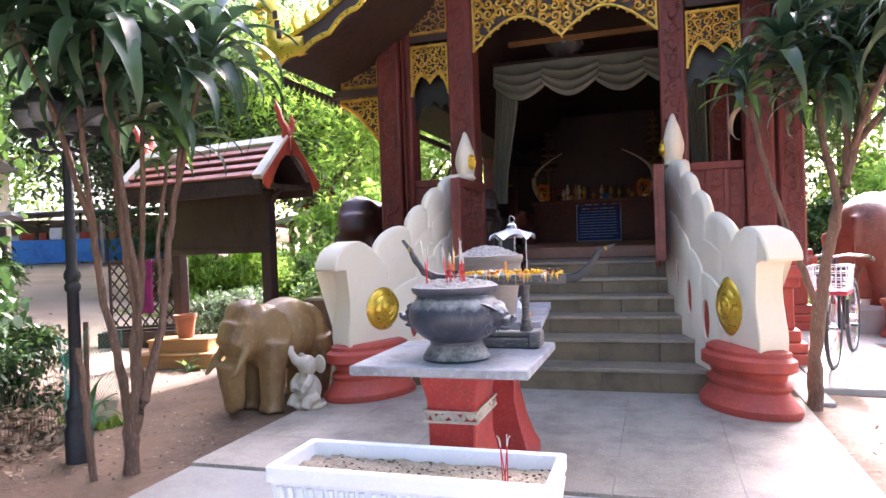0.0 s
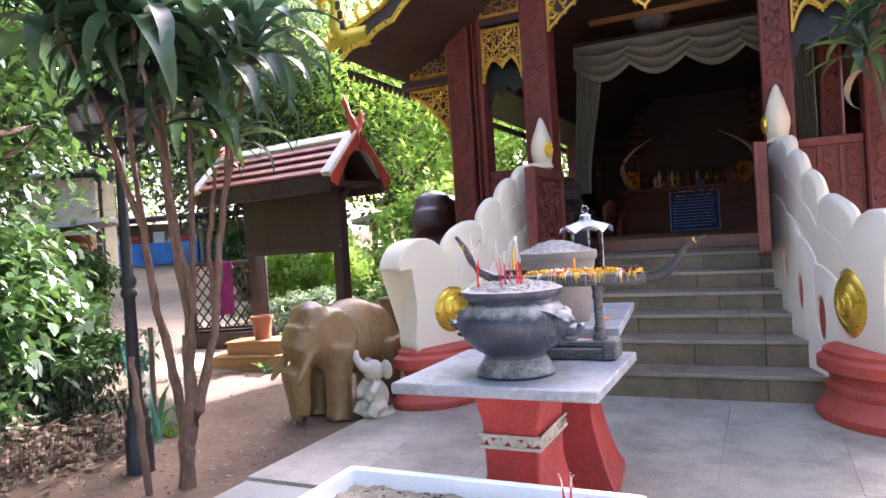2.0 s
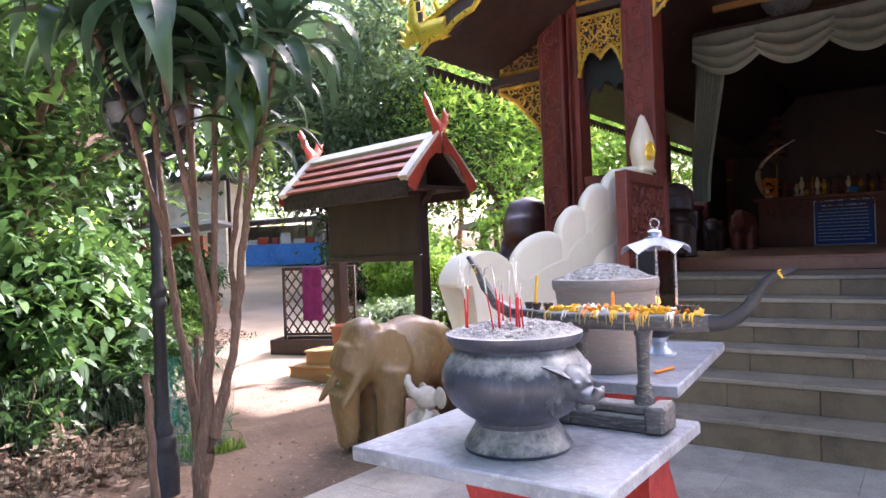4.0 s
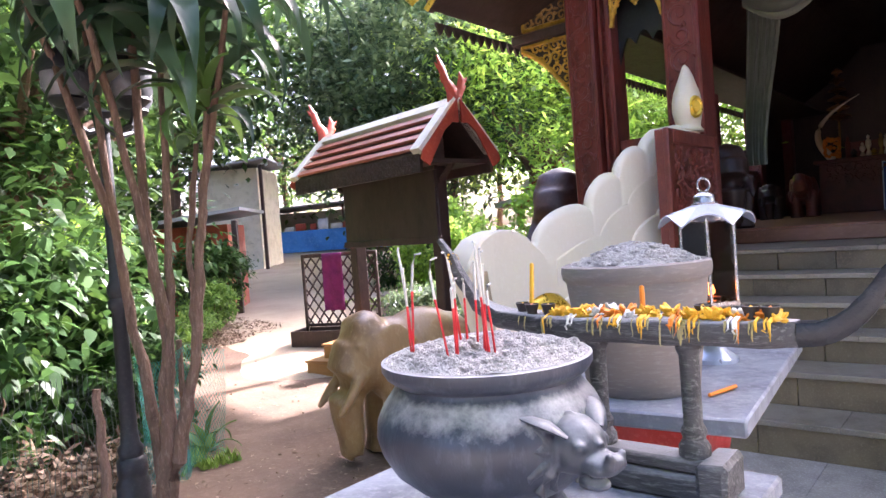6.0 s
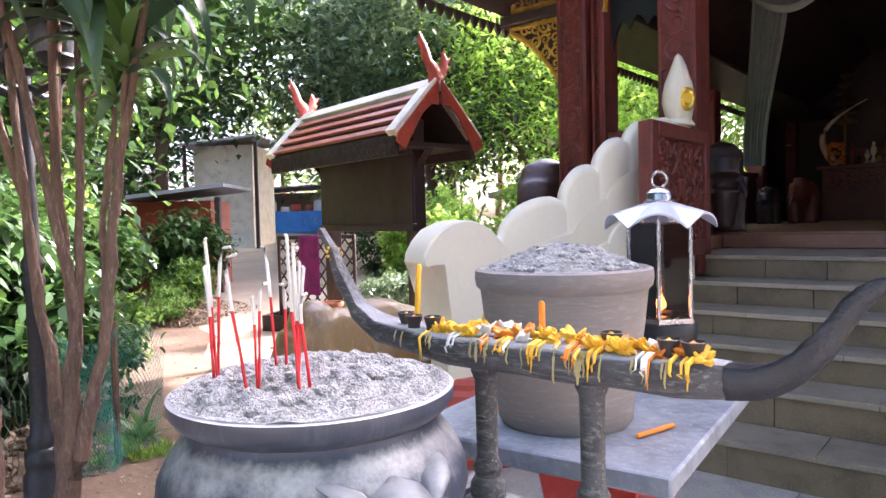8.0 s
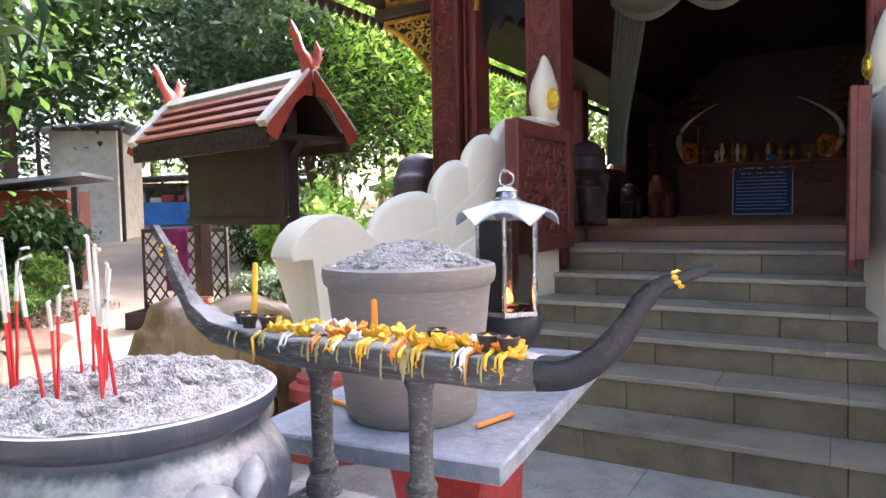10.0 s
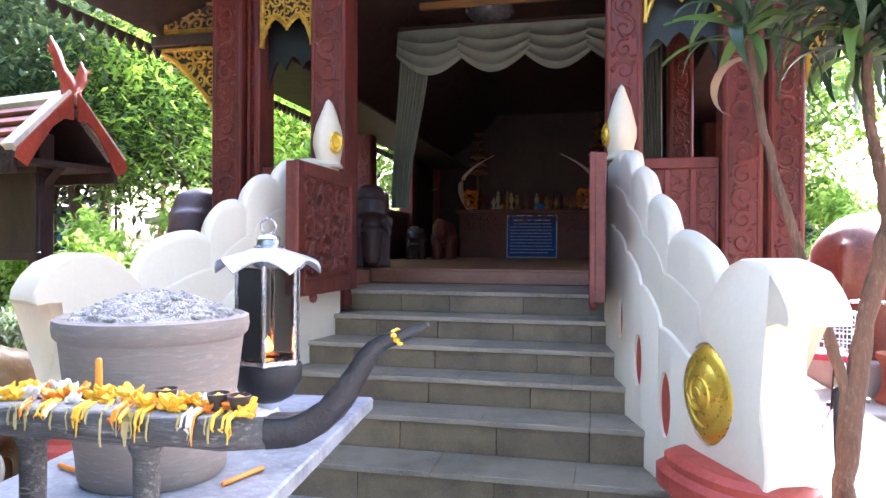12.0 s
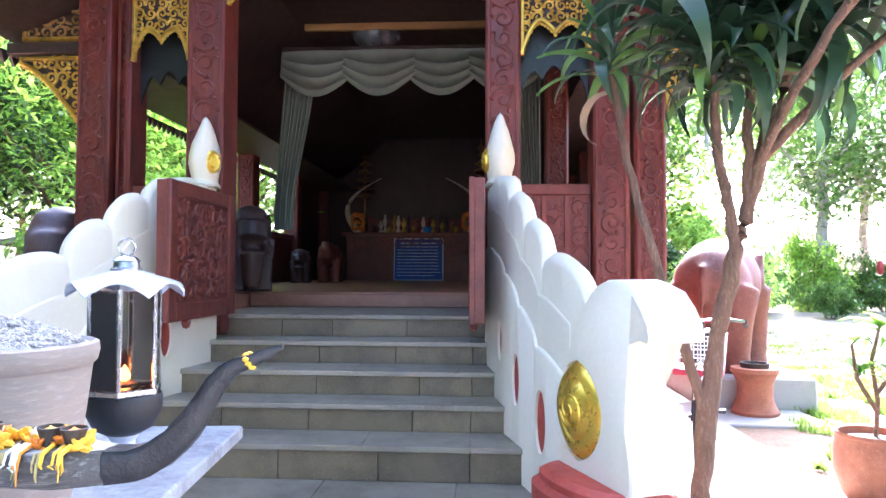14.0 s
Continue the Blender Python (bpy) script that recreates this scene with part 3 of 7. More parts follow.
def pedestal(mirror):
    """The moulded red base under the scroll."""
    b = bmesh.new()
    tiers = [(0.30, 0.0), (0.31, 0.03), (0.31, 0.055), (0.26, 0.12), (0.23, 0.17), (0.25, 0.20), (0.25, 0.22), (0.215, 0.25), (0.225, 0.29), (0.285, 0.325), (0.285, 0.395), (0.25, 0.42), (0.25, 0.45), (0.21, 0.475), (0.0, 0.475)]
    rings = []
    seg = 36
    cy = -0.43
    for r, z in tiers:
        ring = []
        for i in range(seg):
            a = 2 * math.pi * i / seg
            ca, sa = math.cos(a), math.sin(a)
            yl = (0.06 if r else 0.0) * (1 if sa > 0 else -1) * min(1, abs(sa) * 1.6)
            y = cy + yl + r * sa * 0.98
            x = rail_inner(max(-0.9, min(0.1, y))) + 0.045 + r * ca * 0.93
            ring.append(b.verts.new((2 * AX - x if mirror else x, y, z)))
        rings.append(ring)
    for lo, hi in zip(rings[:-2], rings[1:-1]):
        for k in range(seg):
            b.faces.new((lo[k], lo[(k + 1) % seg], hi[(k + 1) % seg], hi[k]))
    b.faces.new(rings[-2])
    b.faces.new(rings[0])
    for v in list(rings[-1]):
        b.verts.remove(v)
    return b


def finial(mirror):
    m = Matrix.Translation(((2 * AX + 0.06) if mirror else -0.06, 1.40, 1.99))
    prof = [(0.0, 0), (0.135, 0.0), (0.14, 0.015), (0.125, 0.03), (0.115, 0.05), (0.13, 0.10), (0.142, 0.17), (0.14, 0.23), (0.12, 0.31), (0.092, 0.38), (0.06, 0.45), (0.03, 0.505), (0.0, 0.535)]
    return lumpy(disc_profile(m, prof, 24, 0.74, 1.1), 0.010, 9)


for mirror in (True, False):
    rail = thing("balustrade", Matrix.Identity(4), "cream painted cloud-edged stair balustrade with golden bosses on a red base", "balustrade", "stair balustrades")
    niches = ((0.07, 0.60, 0.075, 0.165), (0.45, 0.755, 0.066, 0.15), (0.80, 0.945, 0.056, 0.13))
    layers = [part("wall", rail_body(mirror), CREAM, rail, angle=50), part("lobe_layer", rail_tier(mirror, 0.19, 0.005, -0.24), CREAM, rail), part("lobe_layer", rail_tier(mirror, 0.46, 0.020, -0.24), CREAM, rail)]
    for ob in layers[1:]:
        carve(ob, [disc_profile(on_rail(mirror, y, z, 0.0), [(1.0, -0.045), (1.0, 0.08)], 28, w, h) for y, z, w, h in niches])
    scroll = part("scroll", rail_scroll(mirror), CREAM, rail, angle=40)
    m = on_rail(mirror, -0.33, 0.745, 0.0)
    wide, high, point = (0.21, 0.19, 1.05) if mirror else (0.205, 0.228, 1.3)
    carve(scroll, [eye_loft(m, [(1.0, -0.03), (1.0, 0.10)], wide, high, point)])
    boss = part("boss", eye_loft(m, [(1.01, -0.035), (0.985, 0.0), (0.93, 0.022), (0.82, 0.036), (0.66, 0.042), (0.62, 0.036), (0.57, 0.044), (0.46, 0.060), (0.34, 0.064), (0.30, 0.058), (0.26, 0.066), (0.14, 0.078), (0.03, 0.080)], wide, high, point), GOLD_BRIGHT, rail, "bright gold disc with a raised spiral")
    sp = bmesh.new()
    pts = [(0.5 * wide * x + 0.008, 0.42 * high * z + 0.012, 0.058 + 0.022 * i / 20) for i, (x, z) in enumerate(spiral(0, 0, 1, 200, 1.7, 20))]
    tube(pts, [0.009 - 0.0002 * i for i in range(21)], 8, sp)
    bmesh.ops.transform(sp, matrix=m, verts=sp.verts)
    part("spiral", sp, GOLD_BRIGHT, boss)
    for y, z, w, h in niches:
        part("oval_niche", disc_profile(on_rail(mirror, y, z, 0.004), [(1.0, -0.02), (1.0, 0.0), (0.0, 0.0)], 28, w * 1.02, h * 1.02), RED_PAINT, rail, "dark red oval recess")
    part("pedestal", pedestal(mirror), RED_PAINT, rail, "moulded brick-red base", angle=30)
    fin = part("finial", finial(mirror), CREAM, rail, "cream bud-shaped finial")
    mm = Matrix.Translation(((2 * AX + 0.06) if mirror else -0.06, 1.40, 2.17)) @ Matrix.Rotation(radians(48 if mirror else -62), 4, "Z") @ Matrix.Rotation(radians(90), 4, "X") @ Matrix.Translation((0, 0, 0.118 if mirror else 0.108))
    part("stud", disc_profile(mm, [(1.0, -0.02), (1.0, 0.006), (0.8, 0.016), (0.55, 0.01), (0.45, 0.024), (0.0, 0.03)], 24, 0.060, 0.085), GOLD_BRIGHT, fin, "small gold boss")


# ---- the shrine ----
WOODEN = "dark red carved timber shrine with gilded fretwork"
shrine = thing("shrine", Matrix.Identity(4), WOODEN + " on a stepped red base", "shrine", kind="structure")


def plinth(x0, x1, y0, y1):
    b = bmesh.new()
    for g, z0, z1 in ((0.14, -0.08, 0.10), (0.10, 0.10, 0.2), (0.05, 0.2, 0.32), (0.0, 0.32, 0.74), (0.05, 0.74, 0.84), (0.10, 0.84, 0.96), (0.06, 0.96, 1.04)):
        span(x0 - g, x1 + g, y0 - g, y1 + g, z0, z1, 0.012, b)
    return b


part("plinth", plinth(-3.36, AX - 1.24, 1.5, 4.0), RED_PAINT, shrine, "moulded red base")
part("plinth", plinth(AX + 1.24, 1.02, 1.5, 4.0), RED_PAINT, shrine, "moulded red base")
part("plinth", plinth(-3.9, 1.6, 3.9, 11.3), RED_PAINT, shrine, "moulded red base")
for i in range(9):
    y = 2.76 + i * 0.16
    part("floor_board", span(AX - 2.2, AX + 2.2, y, y + 0.157, 1.10, 1.18, 0.004), FLOOR_WOOD, shrine)
part("floor", span(AX - 2.72, AX + 2.72, 4.2, 11.3, 1.05, 1.18), FLOOR_WOOD, shrine)
part("porch_floor", join(span(-3.3, AX - 1.21, 1.62, 2.76, 1.0, 1.16), span(AX + 1.21, 1.0, 1.62, 2.76, 1.0, 1.16)), FLOOR_WOOD, shrine)
part("floor_edge", span(AX - 1.2, AX + 1.2, 2.70, 2.757, 1.042, 1.165, 0.008), FLOOR_WOOD, shrine)


def shaft(x0, x1, y0, y1, z0, z1, seed):
    """A square post with chamfered corners, framed and carved on its front."""
    c = part("column", span(x0, x1, y0, y1, z0, z1, 0.012), RED_WOOD, shrine, "dark red carved post")
    w = x1 - x0
    b = bmesh.new()
    for xa, xb in ((x0 + 0.015, x0 + 0.04), (x1 - 0.04, x1 - 0.015)):
        span(xa, xb, y0 - 0.012, y0 + 0.005, z0 + 0.1, z1 - 0.02, 0.004, b)
    part("moulding", b, RED_WOOD, c)
    part("carving", scrollwork(x0 + 0.055, x1 - 0.055, z0 + 0.15, min(z1, 4.0) - 0.05, w - 0.11, 0.013, y0 - 0.005, seed), RED_WOOD, c)
    return c


TOP = 4.3
shaft(-3.31, -3.045, 1.5, 1.78, 0.9, TOP, 1)
shaft(-3.03, -2.91, 1.56, 1.82, 0.9, TOP, 2)
shaft(-2.44, -2.15, 1.5, 1.80, 0.9, TOP, 3)
shaft(-0.165, 0.095, 1.5, 1.80, 0.9, TOP, 4)
shaft(0.625, 0.89, 1.5, 1.78, 0.9, TOP, 5)
shaft(0.925, 1.16, 1.53, 1.80, 0.9, TOP, 6)
shaft(1.22, 1.48, 4.0, 4.26, 1.0, TOP, 7)
shaft(0.41, 0.63, 3.0, 3.2, 1.18, TOP, 31)
for y in (6.4, 8.8, 11.1):
    for x in (-3.75, 1.35):
        shaft(x - 0.13, x + 0.13, y, y + 0.26, 1.0, TOP, 8)

# low carved screens between the posts
def low_screen(x0, x1, y, z0=1.14, z1=2.02):
    s = part("screen", span(x0, x1, y, y + 0.05, z0, z1, 0.006), RED_WOOD, shrine, "red carved wooden screen")
    b = bmesh.new()
    span(x0 + 0.001, x1 - 0.001, y - 0.03, y + 0.08, z1 - 0.07, z1 + 0.012, 0.008, b)
    n = max(2, round((x1 - x0) / 0.17))
    for i in range(n + 1):
        xx = x0 + (x1 - x0) * i / n
        span(max(x0 + 0.002, xx - 0.022), min(x1 - 0.002, xx + 0.022), y - 0.02, y + 0.002, z0 + 0.02, z1 - 0.075, 0.004, b)
    part("moulding", b, RED_WOOD, s)
    part("carving", scrollwork(x0 + 0.03, x1 - 0.03, z0 + 0.08, z1 - 0.1, 0.12, 0.008, y - 0.004, 9), RED_WOOD, s)


low_screen(-2.905, -2.445, 1.62)
low_screen(0.10, 0.62, 1.60)


def side_screen(x, y0, y1):
    b = span(x - 0.03, x + 0.03, y0, y1, 1.1, 2.0, 0.006)
    span(x - 0.06, x + 0.06, y0, y1, 1.95, 2.03, 0.008, b)
    part("screen", b, RED_WOOD, shrine, "low dark red side screen")


for x, y0, y1 in ((-3.75, 4.265, 6.395), (-3.75, 6.665, 8.795), (1.35, 4.265, 6.395), (1.35, 6.665, 8.795)):
    side_screen(x, y0, y1)
for x, y0, y1 in ((-3.18, 1.83, 3.99), (0.78, 1.81, 3.99)):
    side_screen(x, y0, y1)

# carved boards on the stair side at the head of the balustrades
def newel_panel(x, inward):
    b = span(x - 0.035, x + 0.035, 0.47, 1.49, 1.07, 1.93, 0.006)
    p = part("newel_panel", b, PANEL_WOOD, shrine, "dark carved board with a moulded frame")
    f = bmesh.new()
    s = inward
    for y0, y1, z0, z1 in ((0.465, 0.56, 1.06, 1.935), (1.40, 1.495, 1.06, 1.935), (0.56, 1.40, 1.06, 1.17), (0.56, 1.40, 1.84, 1.935)):
        span(min(x + s * 0.02, x + s * 0.06), max(x + s * 0.02, x + s * 0.06), y0, y1, z0, z1, 0.008, f)
    part("frame", f, PANEL_WOOD, p)
    c = scrollwork(0.58, 1.38, 1.19, 1.82, 0.13, 0.013, 0, 12)
    bmesh.ops.transform(c, matrix=Matrix(((0, -s, 0, x + s * 0.038), (1, 0, 0, 0), (0, 0, 1, 0), (0, 0, 0, 1))), verts=c.verts)
    part("carving", c, PANEL_WOOD, p)
    k = bmesh.new()
    lathe([(0.0, -0.06), (0.02, -0.05), (0.03, -0.02), (0.022, 0.0), (0.0, 0.0)], 12, k)
    bmesh.ops.translate(k, vec=(x + s * 0.035, 0.75, 1.062), verts=k.verts)
    part("drop", k, PANEL_WOOD, p)


newel_panel(2 * AX + 0.19, 1)
newel_panel(-0.20, -1)


# beams and gilded fretwork
part("beam", join(join(span(-3.9, -3.312, 1.52, 1.74, 3.06, 3.15, 0.008), span(1.162, 1.6, 1.52, 1.74, 3.06, 3.15, 0.008)), span(-3.9, 1.6, 1.5, 1.78, 4.12, 4.3, 0.01)), DARK_WOOD, shrine)
bm = bmesh.new()
span(-2.9, -2.445, 1.56, 1.7, 3.62, 3.70, 0.006, bm)
span(0.1, 0.62, 1.56, 1.7, 3.62, 3.70, 0.006, bm)
part("beam", bm, DARK_WOOD, shrine)


def fret(x0, x1, ztop, edge, cell, y, name, gold, rad, seed, label, bars=True):
    """An openwork panel with a cusped lower edge: edge(x) is its height there."""
    n = 40
    low = [(x0 + (x1 - x0) * i / n, edge(x0 + (x1 - x0) * i / n)) for i in range(n + 1)]
    back = [(x0, ztop), *low, (x1, ztop)]
    p = part(name, prism(back, y + 0.02, y + 0.035), DARK_WOOD, shrine, label)
    part("scrollwork", scrollwork(x0, x1, min(z for _, z in low), ztop, cell, rad, y + 0.008, seed, lambda x, z: z > edge(x) + cell * 0.25), gold, p)
    b = bmesh.new()
    tube([(x, y, z) for x, z in low], 0.018, 6, b, 1.0, (0, 1, 0))
    if bars:
        span(x0, x0 + 0.025, y - 0.015, y + 0.03, low[0][1], ztop, 0.004, b)
        span(x1 - 0.025, x1, y - 0.015, y + 0.03, low[-1][1], ztop, 0.004, b)
        span(x0 + 0.026, x1 - 0.026, y - 0.015, y + 0.03, ztop - 0.03, ztop, 0.004, b)
    part("gilt_frame", b, GOLD, p)
    t = bmesh.new()
    for i in range(2, n - 1, 2):
        x, z = low[i]
        ball(0.02, (x, y + 0.005, z - 0.015), (0.9, 0.5, 1.3), 1, t)
    part("leaf_fringe", t, gold, p)
    return p


def double_arch(x0, x1, side, peak, cusp):
    def edge(x):
        f = (x - x0) / (x1 - x0)
        g = f * 2 if f < 0.5 else 2 - f * 2
        s = math.sin(g * math.pi * 0.5)
        if g < 0.55:
            return side + (peak - side) * math.sin(g / 0.55 * math.pi / 2)
        return peak - (peak - cusp) * ((g - 0.55) / 0.45) ** 1.6
    return edge


fret(-2.15, -0.165, 4.12, double_arch(-2.15, -0.165, 3.43, 3.76, 3.50), 0.125, 1.56, "fretwork", GOLD, 0.016, 21, "gilded openwork arch frieze")
fret(-2.905, -2.445, 3.58, double_arch(-2.905, -2.445, 3.0, 3.26, 3.17), 0.085, 1.56, "fretwork", GOLD, 0.010, 22, "gilded openwork panel with a double cusp")
fret(0.10, 0.62, 3.58, double_arch(0.10, 0.62, 3.0, 3.26, 3.17), 0.085, 1.56, "fretwork", GOLD, 0.010, 23, "gilded openwork panel with a double cusp")
for x0, x1, s in ((-2.905, -2.445, 24), (0.10, 0.62, 25)):
    fret(x0, x1, 4.1, lambda x: 3.72, 0.12, 1.57, "carved_panel", GOLD_DULL, 0.012, s, "faded gold carved panel")
for x0, x1, s in ((-3.80, -3.315, 26), (1.165, 1.62, 27)):
    fret(x0, x1, 3.62, lambda x: 3.19, 0.12, 1.57, "carved_panel", GOLD_DULL, 0.012, s, "faded gold carved panel")
fret(-3.82, -3.315, 3.05, lambda x: 3.0 - 0.50 * max(0, (x + 3.82) / 0.505) ** 1.5, 0.10, 1.57, "bracket", GOLD, 0.012, 28, "gilded corner bracket")
fret(1.165, 1.65, 3.05, lambda x: 3.0 - 0.50 * max(0, (1.65 - x) / 0.485) ** 1.5, 0.10, 1.57, "bracket", GOLD, 0.012, 29, "gilded corner bracket")

# cusped boards behind the openings, the dim interior's shade put into their near-black colour
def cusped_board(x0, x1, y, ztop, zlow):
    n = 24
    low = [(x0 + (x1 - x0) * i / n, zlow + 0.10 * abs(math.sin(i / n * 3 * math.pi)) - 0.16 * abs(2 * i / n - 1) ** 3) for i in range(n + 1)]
    part("cusped_board", prism([(x0, ztop), *low, (x1, ztop)], y, y + 0.03), BLACK_HORN_AND_SHADE, shrine, "cusped board coloured near-black for the dim interior")


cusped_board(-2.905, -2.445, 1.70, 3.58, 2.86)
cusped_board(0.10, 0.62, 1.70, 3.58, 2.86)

# roof: two curved slopes, ceiling, pediment
ROOF = [(2.78, 3.19), (2.3, 3.38), (1.78, 3.72), (1.3, 4.2), (0.65, 5.1), (0.0, 6.2)]
for side in (-1, 1):
    up = [(AX + side * dx, z + 0.14) for dx, z in ROOF]
    dn = [(AX + side * dx, z) for dx, z in ROOF]
    part("roof_slope", prism(up + dn[::-1], 0.45, 12.2), DARK_WOOD, shrine, "dark brown tiled roof slope", angle=20)
    barge = [(AX + side * (dx + 0.02), z + 0.24) for dx, z in ROOF] + [(AX + side * (dx + 0.02), z - 0.02) for dx, z in ROOF[::-1]]
    bb = part("bargeboard", prism(barge, 0.36, 0.445, None, 0.008), DARK_WOOD, shrine, "dark bargeboard edged with gold waves")
    g = bmesh.new()
    pts = []
    for i in range(61):
        f = i / 60 * (len(ROOF) - 1)
        k = min(int(f), len(ROOF) - 2)
        a, c = ROOF[k], ROOF[k + 1]
        f -= k
        dx, z = a[0] + (c[0] - a[0]) * f, a[1] + (c[1] - a[1]) * f
        pts.append((AX + side * dx, 0.34, z - 0.01 + 0.05 * abs(math.sin(i * 0.42))))
    tube(pts, 0.03, 6, g, 0.6, (0, 1, 0))
    part("gilt_wave", g, GOLD_BRIGHT, bb)
    g = bmesh.new()
    tube([(AX + side * dx, 0.35, z + 0.23) for dx, z in ROOF], 0.025, 6, g, 1, (0, 1, 0))
    for i in range(16):
        f = (i + 0.5) / 16 * (len(ROOF) - 1)
        k = min(int(f), len(ROOF) - 2)
        a, c = ROOF[k], ROOF[k + 1]
        f -= k
        dx, z = a[0] + (c[0] - a[0]) * f, a[1] + (c[1] - a[1]) * f + 0.24
        x = AX + side * dx
        tube([(x, 0.38, z), (x + side * 0.05, 0.38, z + 0.10), (x + side * 0.02, 0.38, z + 0.2)], [0.035, 0.028, 0.004], 6, g, 0.5, (0, 1, 0))
    part("gilt_crest", g, GOLD_BRIGHT, bb)
    # the gilded serpent head at the eave corner
    x, z = AX + side * 2.72, 3.38
    hd = bmesh.new()
    neck = [(x - side * 0.25, z + 0.0), (x, z - 0.02), (x + side * 0.10, z + 0.1), (x + side * 0.12, z + 0.24), (x + side * 0.10, z + 0.38), (x + side * 0.16, z + 0.47), (x + side * 0.26, z + 0.47), (x + side * 0.34, z + 0.41)]
    tube([(a, 0.38, c) for a, c in neck], [0.10, 0.13, 0.10, 0.075, 0.07, 0.075, 0.06, 0.025], 10, hd, 0.7, (0, 1, 0))
    for i in range(7):
        a = radians(-10 + 24 * i)
        bx, bz = x - side * 0.02, z - 0.02
        tube([(bx + side * 0.05 * math.cos(a), 0.33, bz + 0.05 * math.sin(a)), (bx + side * (0.06 + 0.16 * math.cos(a)), 0.33, bz - 0.05 + 0.13 * math.sin(a)), (bx + side * (0.1 + 0.24 * math.cos(a + 0.3)), 0.35, bz - 0.02 + 0.2 * math.sin(a + 0.3))],
             [0.03, 0.045, 0.008], 6, hd, 0.5, (0, 1, 0))
    for i in range(4):
        tube([(x + side * (0.12 + 0.03 * i), 0.38, z + 0.5), (x + side * (0.08 + 0.05 * i), 0.38, z + 0.6), (x + side * (0.13 + 0.05 * i), 0.38, z + 0.68)], [0.03, 0.026, 0.004], 6, hd, 0.5, (0, 1, 0))
    tube([(x + side * 0.30, 0.38, z + 0.40), (x + side * 0.26, 0.38, z + 0.33), (x + side * 0.2, 0.38, z + 0.34)], [0.02, 0.025, 0.01], 6, hd, 0.6, (0, 1, 0))
    part("serpent_head", hd, GOLD_BRIGHT, bb, "gilded serpent head at the eave")
    sc = bmesh.new()
    for i in range(3):
        span(x + side * (0.02 * i) - 0.03, x + side * (0.02 * i) + 0.03, 0.295, 0.32, z + 0.08 + 0.1 * i, z + 0.17 + 0.1 * i, 0.01, sc)
    part("inlay", sc, DARK_WOOD, bb)

me = mesh_of("eave_tile", prism([(-0.055, 0.0), (0.055, 0.0), (0.03, -0.06), (0.0, -0.10), (-0.03, -0.06)], -0.012, 0.012), DARK_WOOD)
for side in (-1, 1):
    for i in range(95):
        t = new("eave_tile", me)
        t.parent = shrine
        t.matrix_world = Matrix.Translation((AX + side * 2.78, 0.5 + i * 0.115, 3.10)) @ Matrix.Rotation(radians(90), 4, "Z")
part("ceiling", span(-3.9, 1.6, 1.8, 11.4, 4.3, 4.36), DARK_WOOD, shrine)
part("pediment", prism([(AX - 2.0, 4.3), (AX + 2.0, 4.3), (AX + 1.1, 4.3), (AX + 0.55, 5.0), (AX, 5.95), (AX - 0.55, 5.0), (AX - 1.1, 4.3)][:2] + [(AX + 0.95, 4.32), (AX + 0.5, 5.0), (AX, 5.9), (AX - 0.5, 5.0), (AX - 0.95, 4.32)], 1.5, 1.6), RED_WOOD, shrine)
part("soffit", join(span(-3.82, -3.0, 1.83, 12.0, 3.12, 3.148), span(0.7, 1.52, 1.83, 12.0, 3.12, 3.148)), DARK_WOOD, shrine)
part("wall_back", span(-3.9, 1.6, 11.3, 11.42, 1.0, 4.3), DARK_WOOD, shrine)
# side walls added to keep daylight out of the hall
part("added_side_wall", span(-3.9, -3.8, 9.1, 11.3, 1.0, 4.3), DARK_WOOD, shrine)
part("added_side_wall", span(1.5, 1.6, 5.2, 11.3, 1.0, 4.3), DARK_WOOD, shrine)
part("head_panel", join(span(-3.79, -3.71, 1.8, 9.1, 3.15, 4.3), span(1.31, 1.39, 4.26, 5.2, 3.15, 4.3)), DARK_WOOD, shrine)


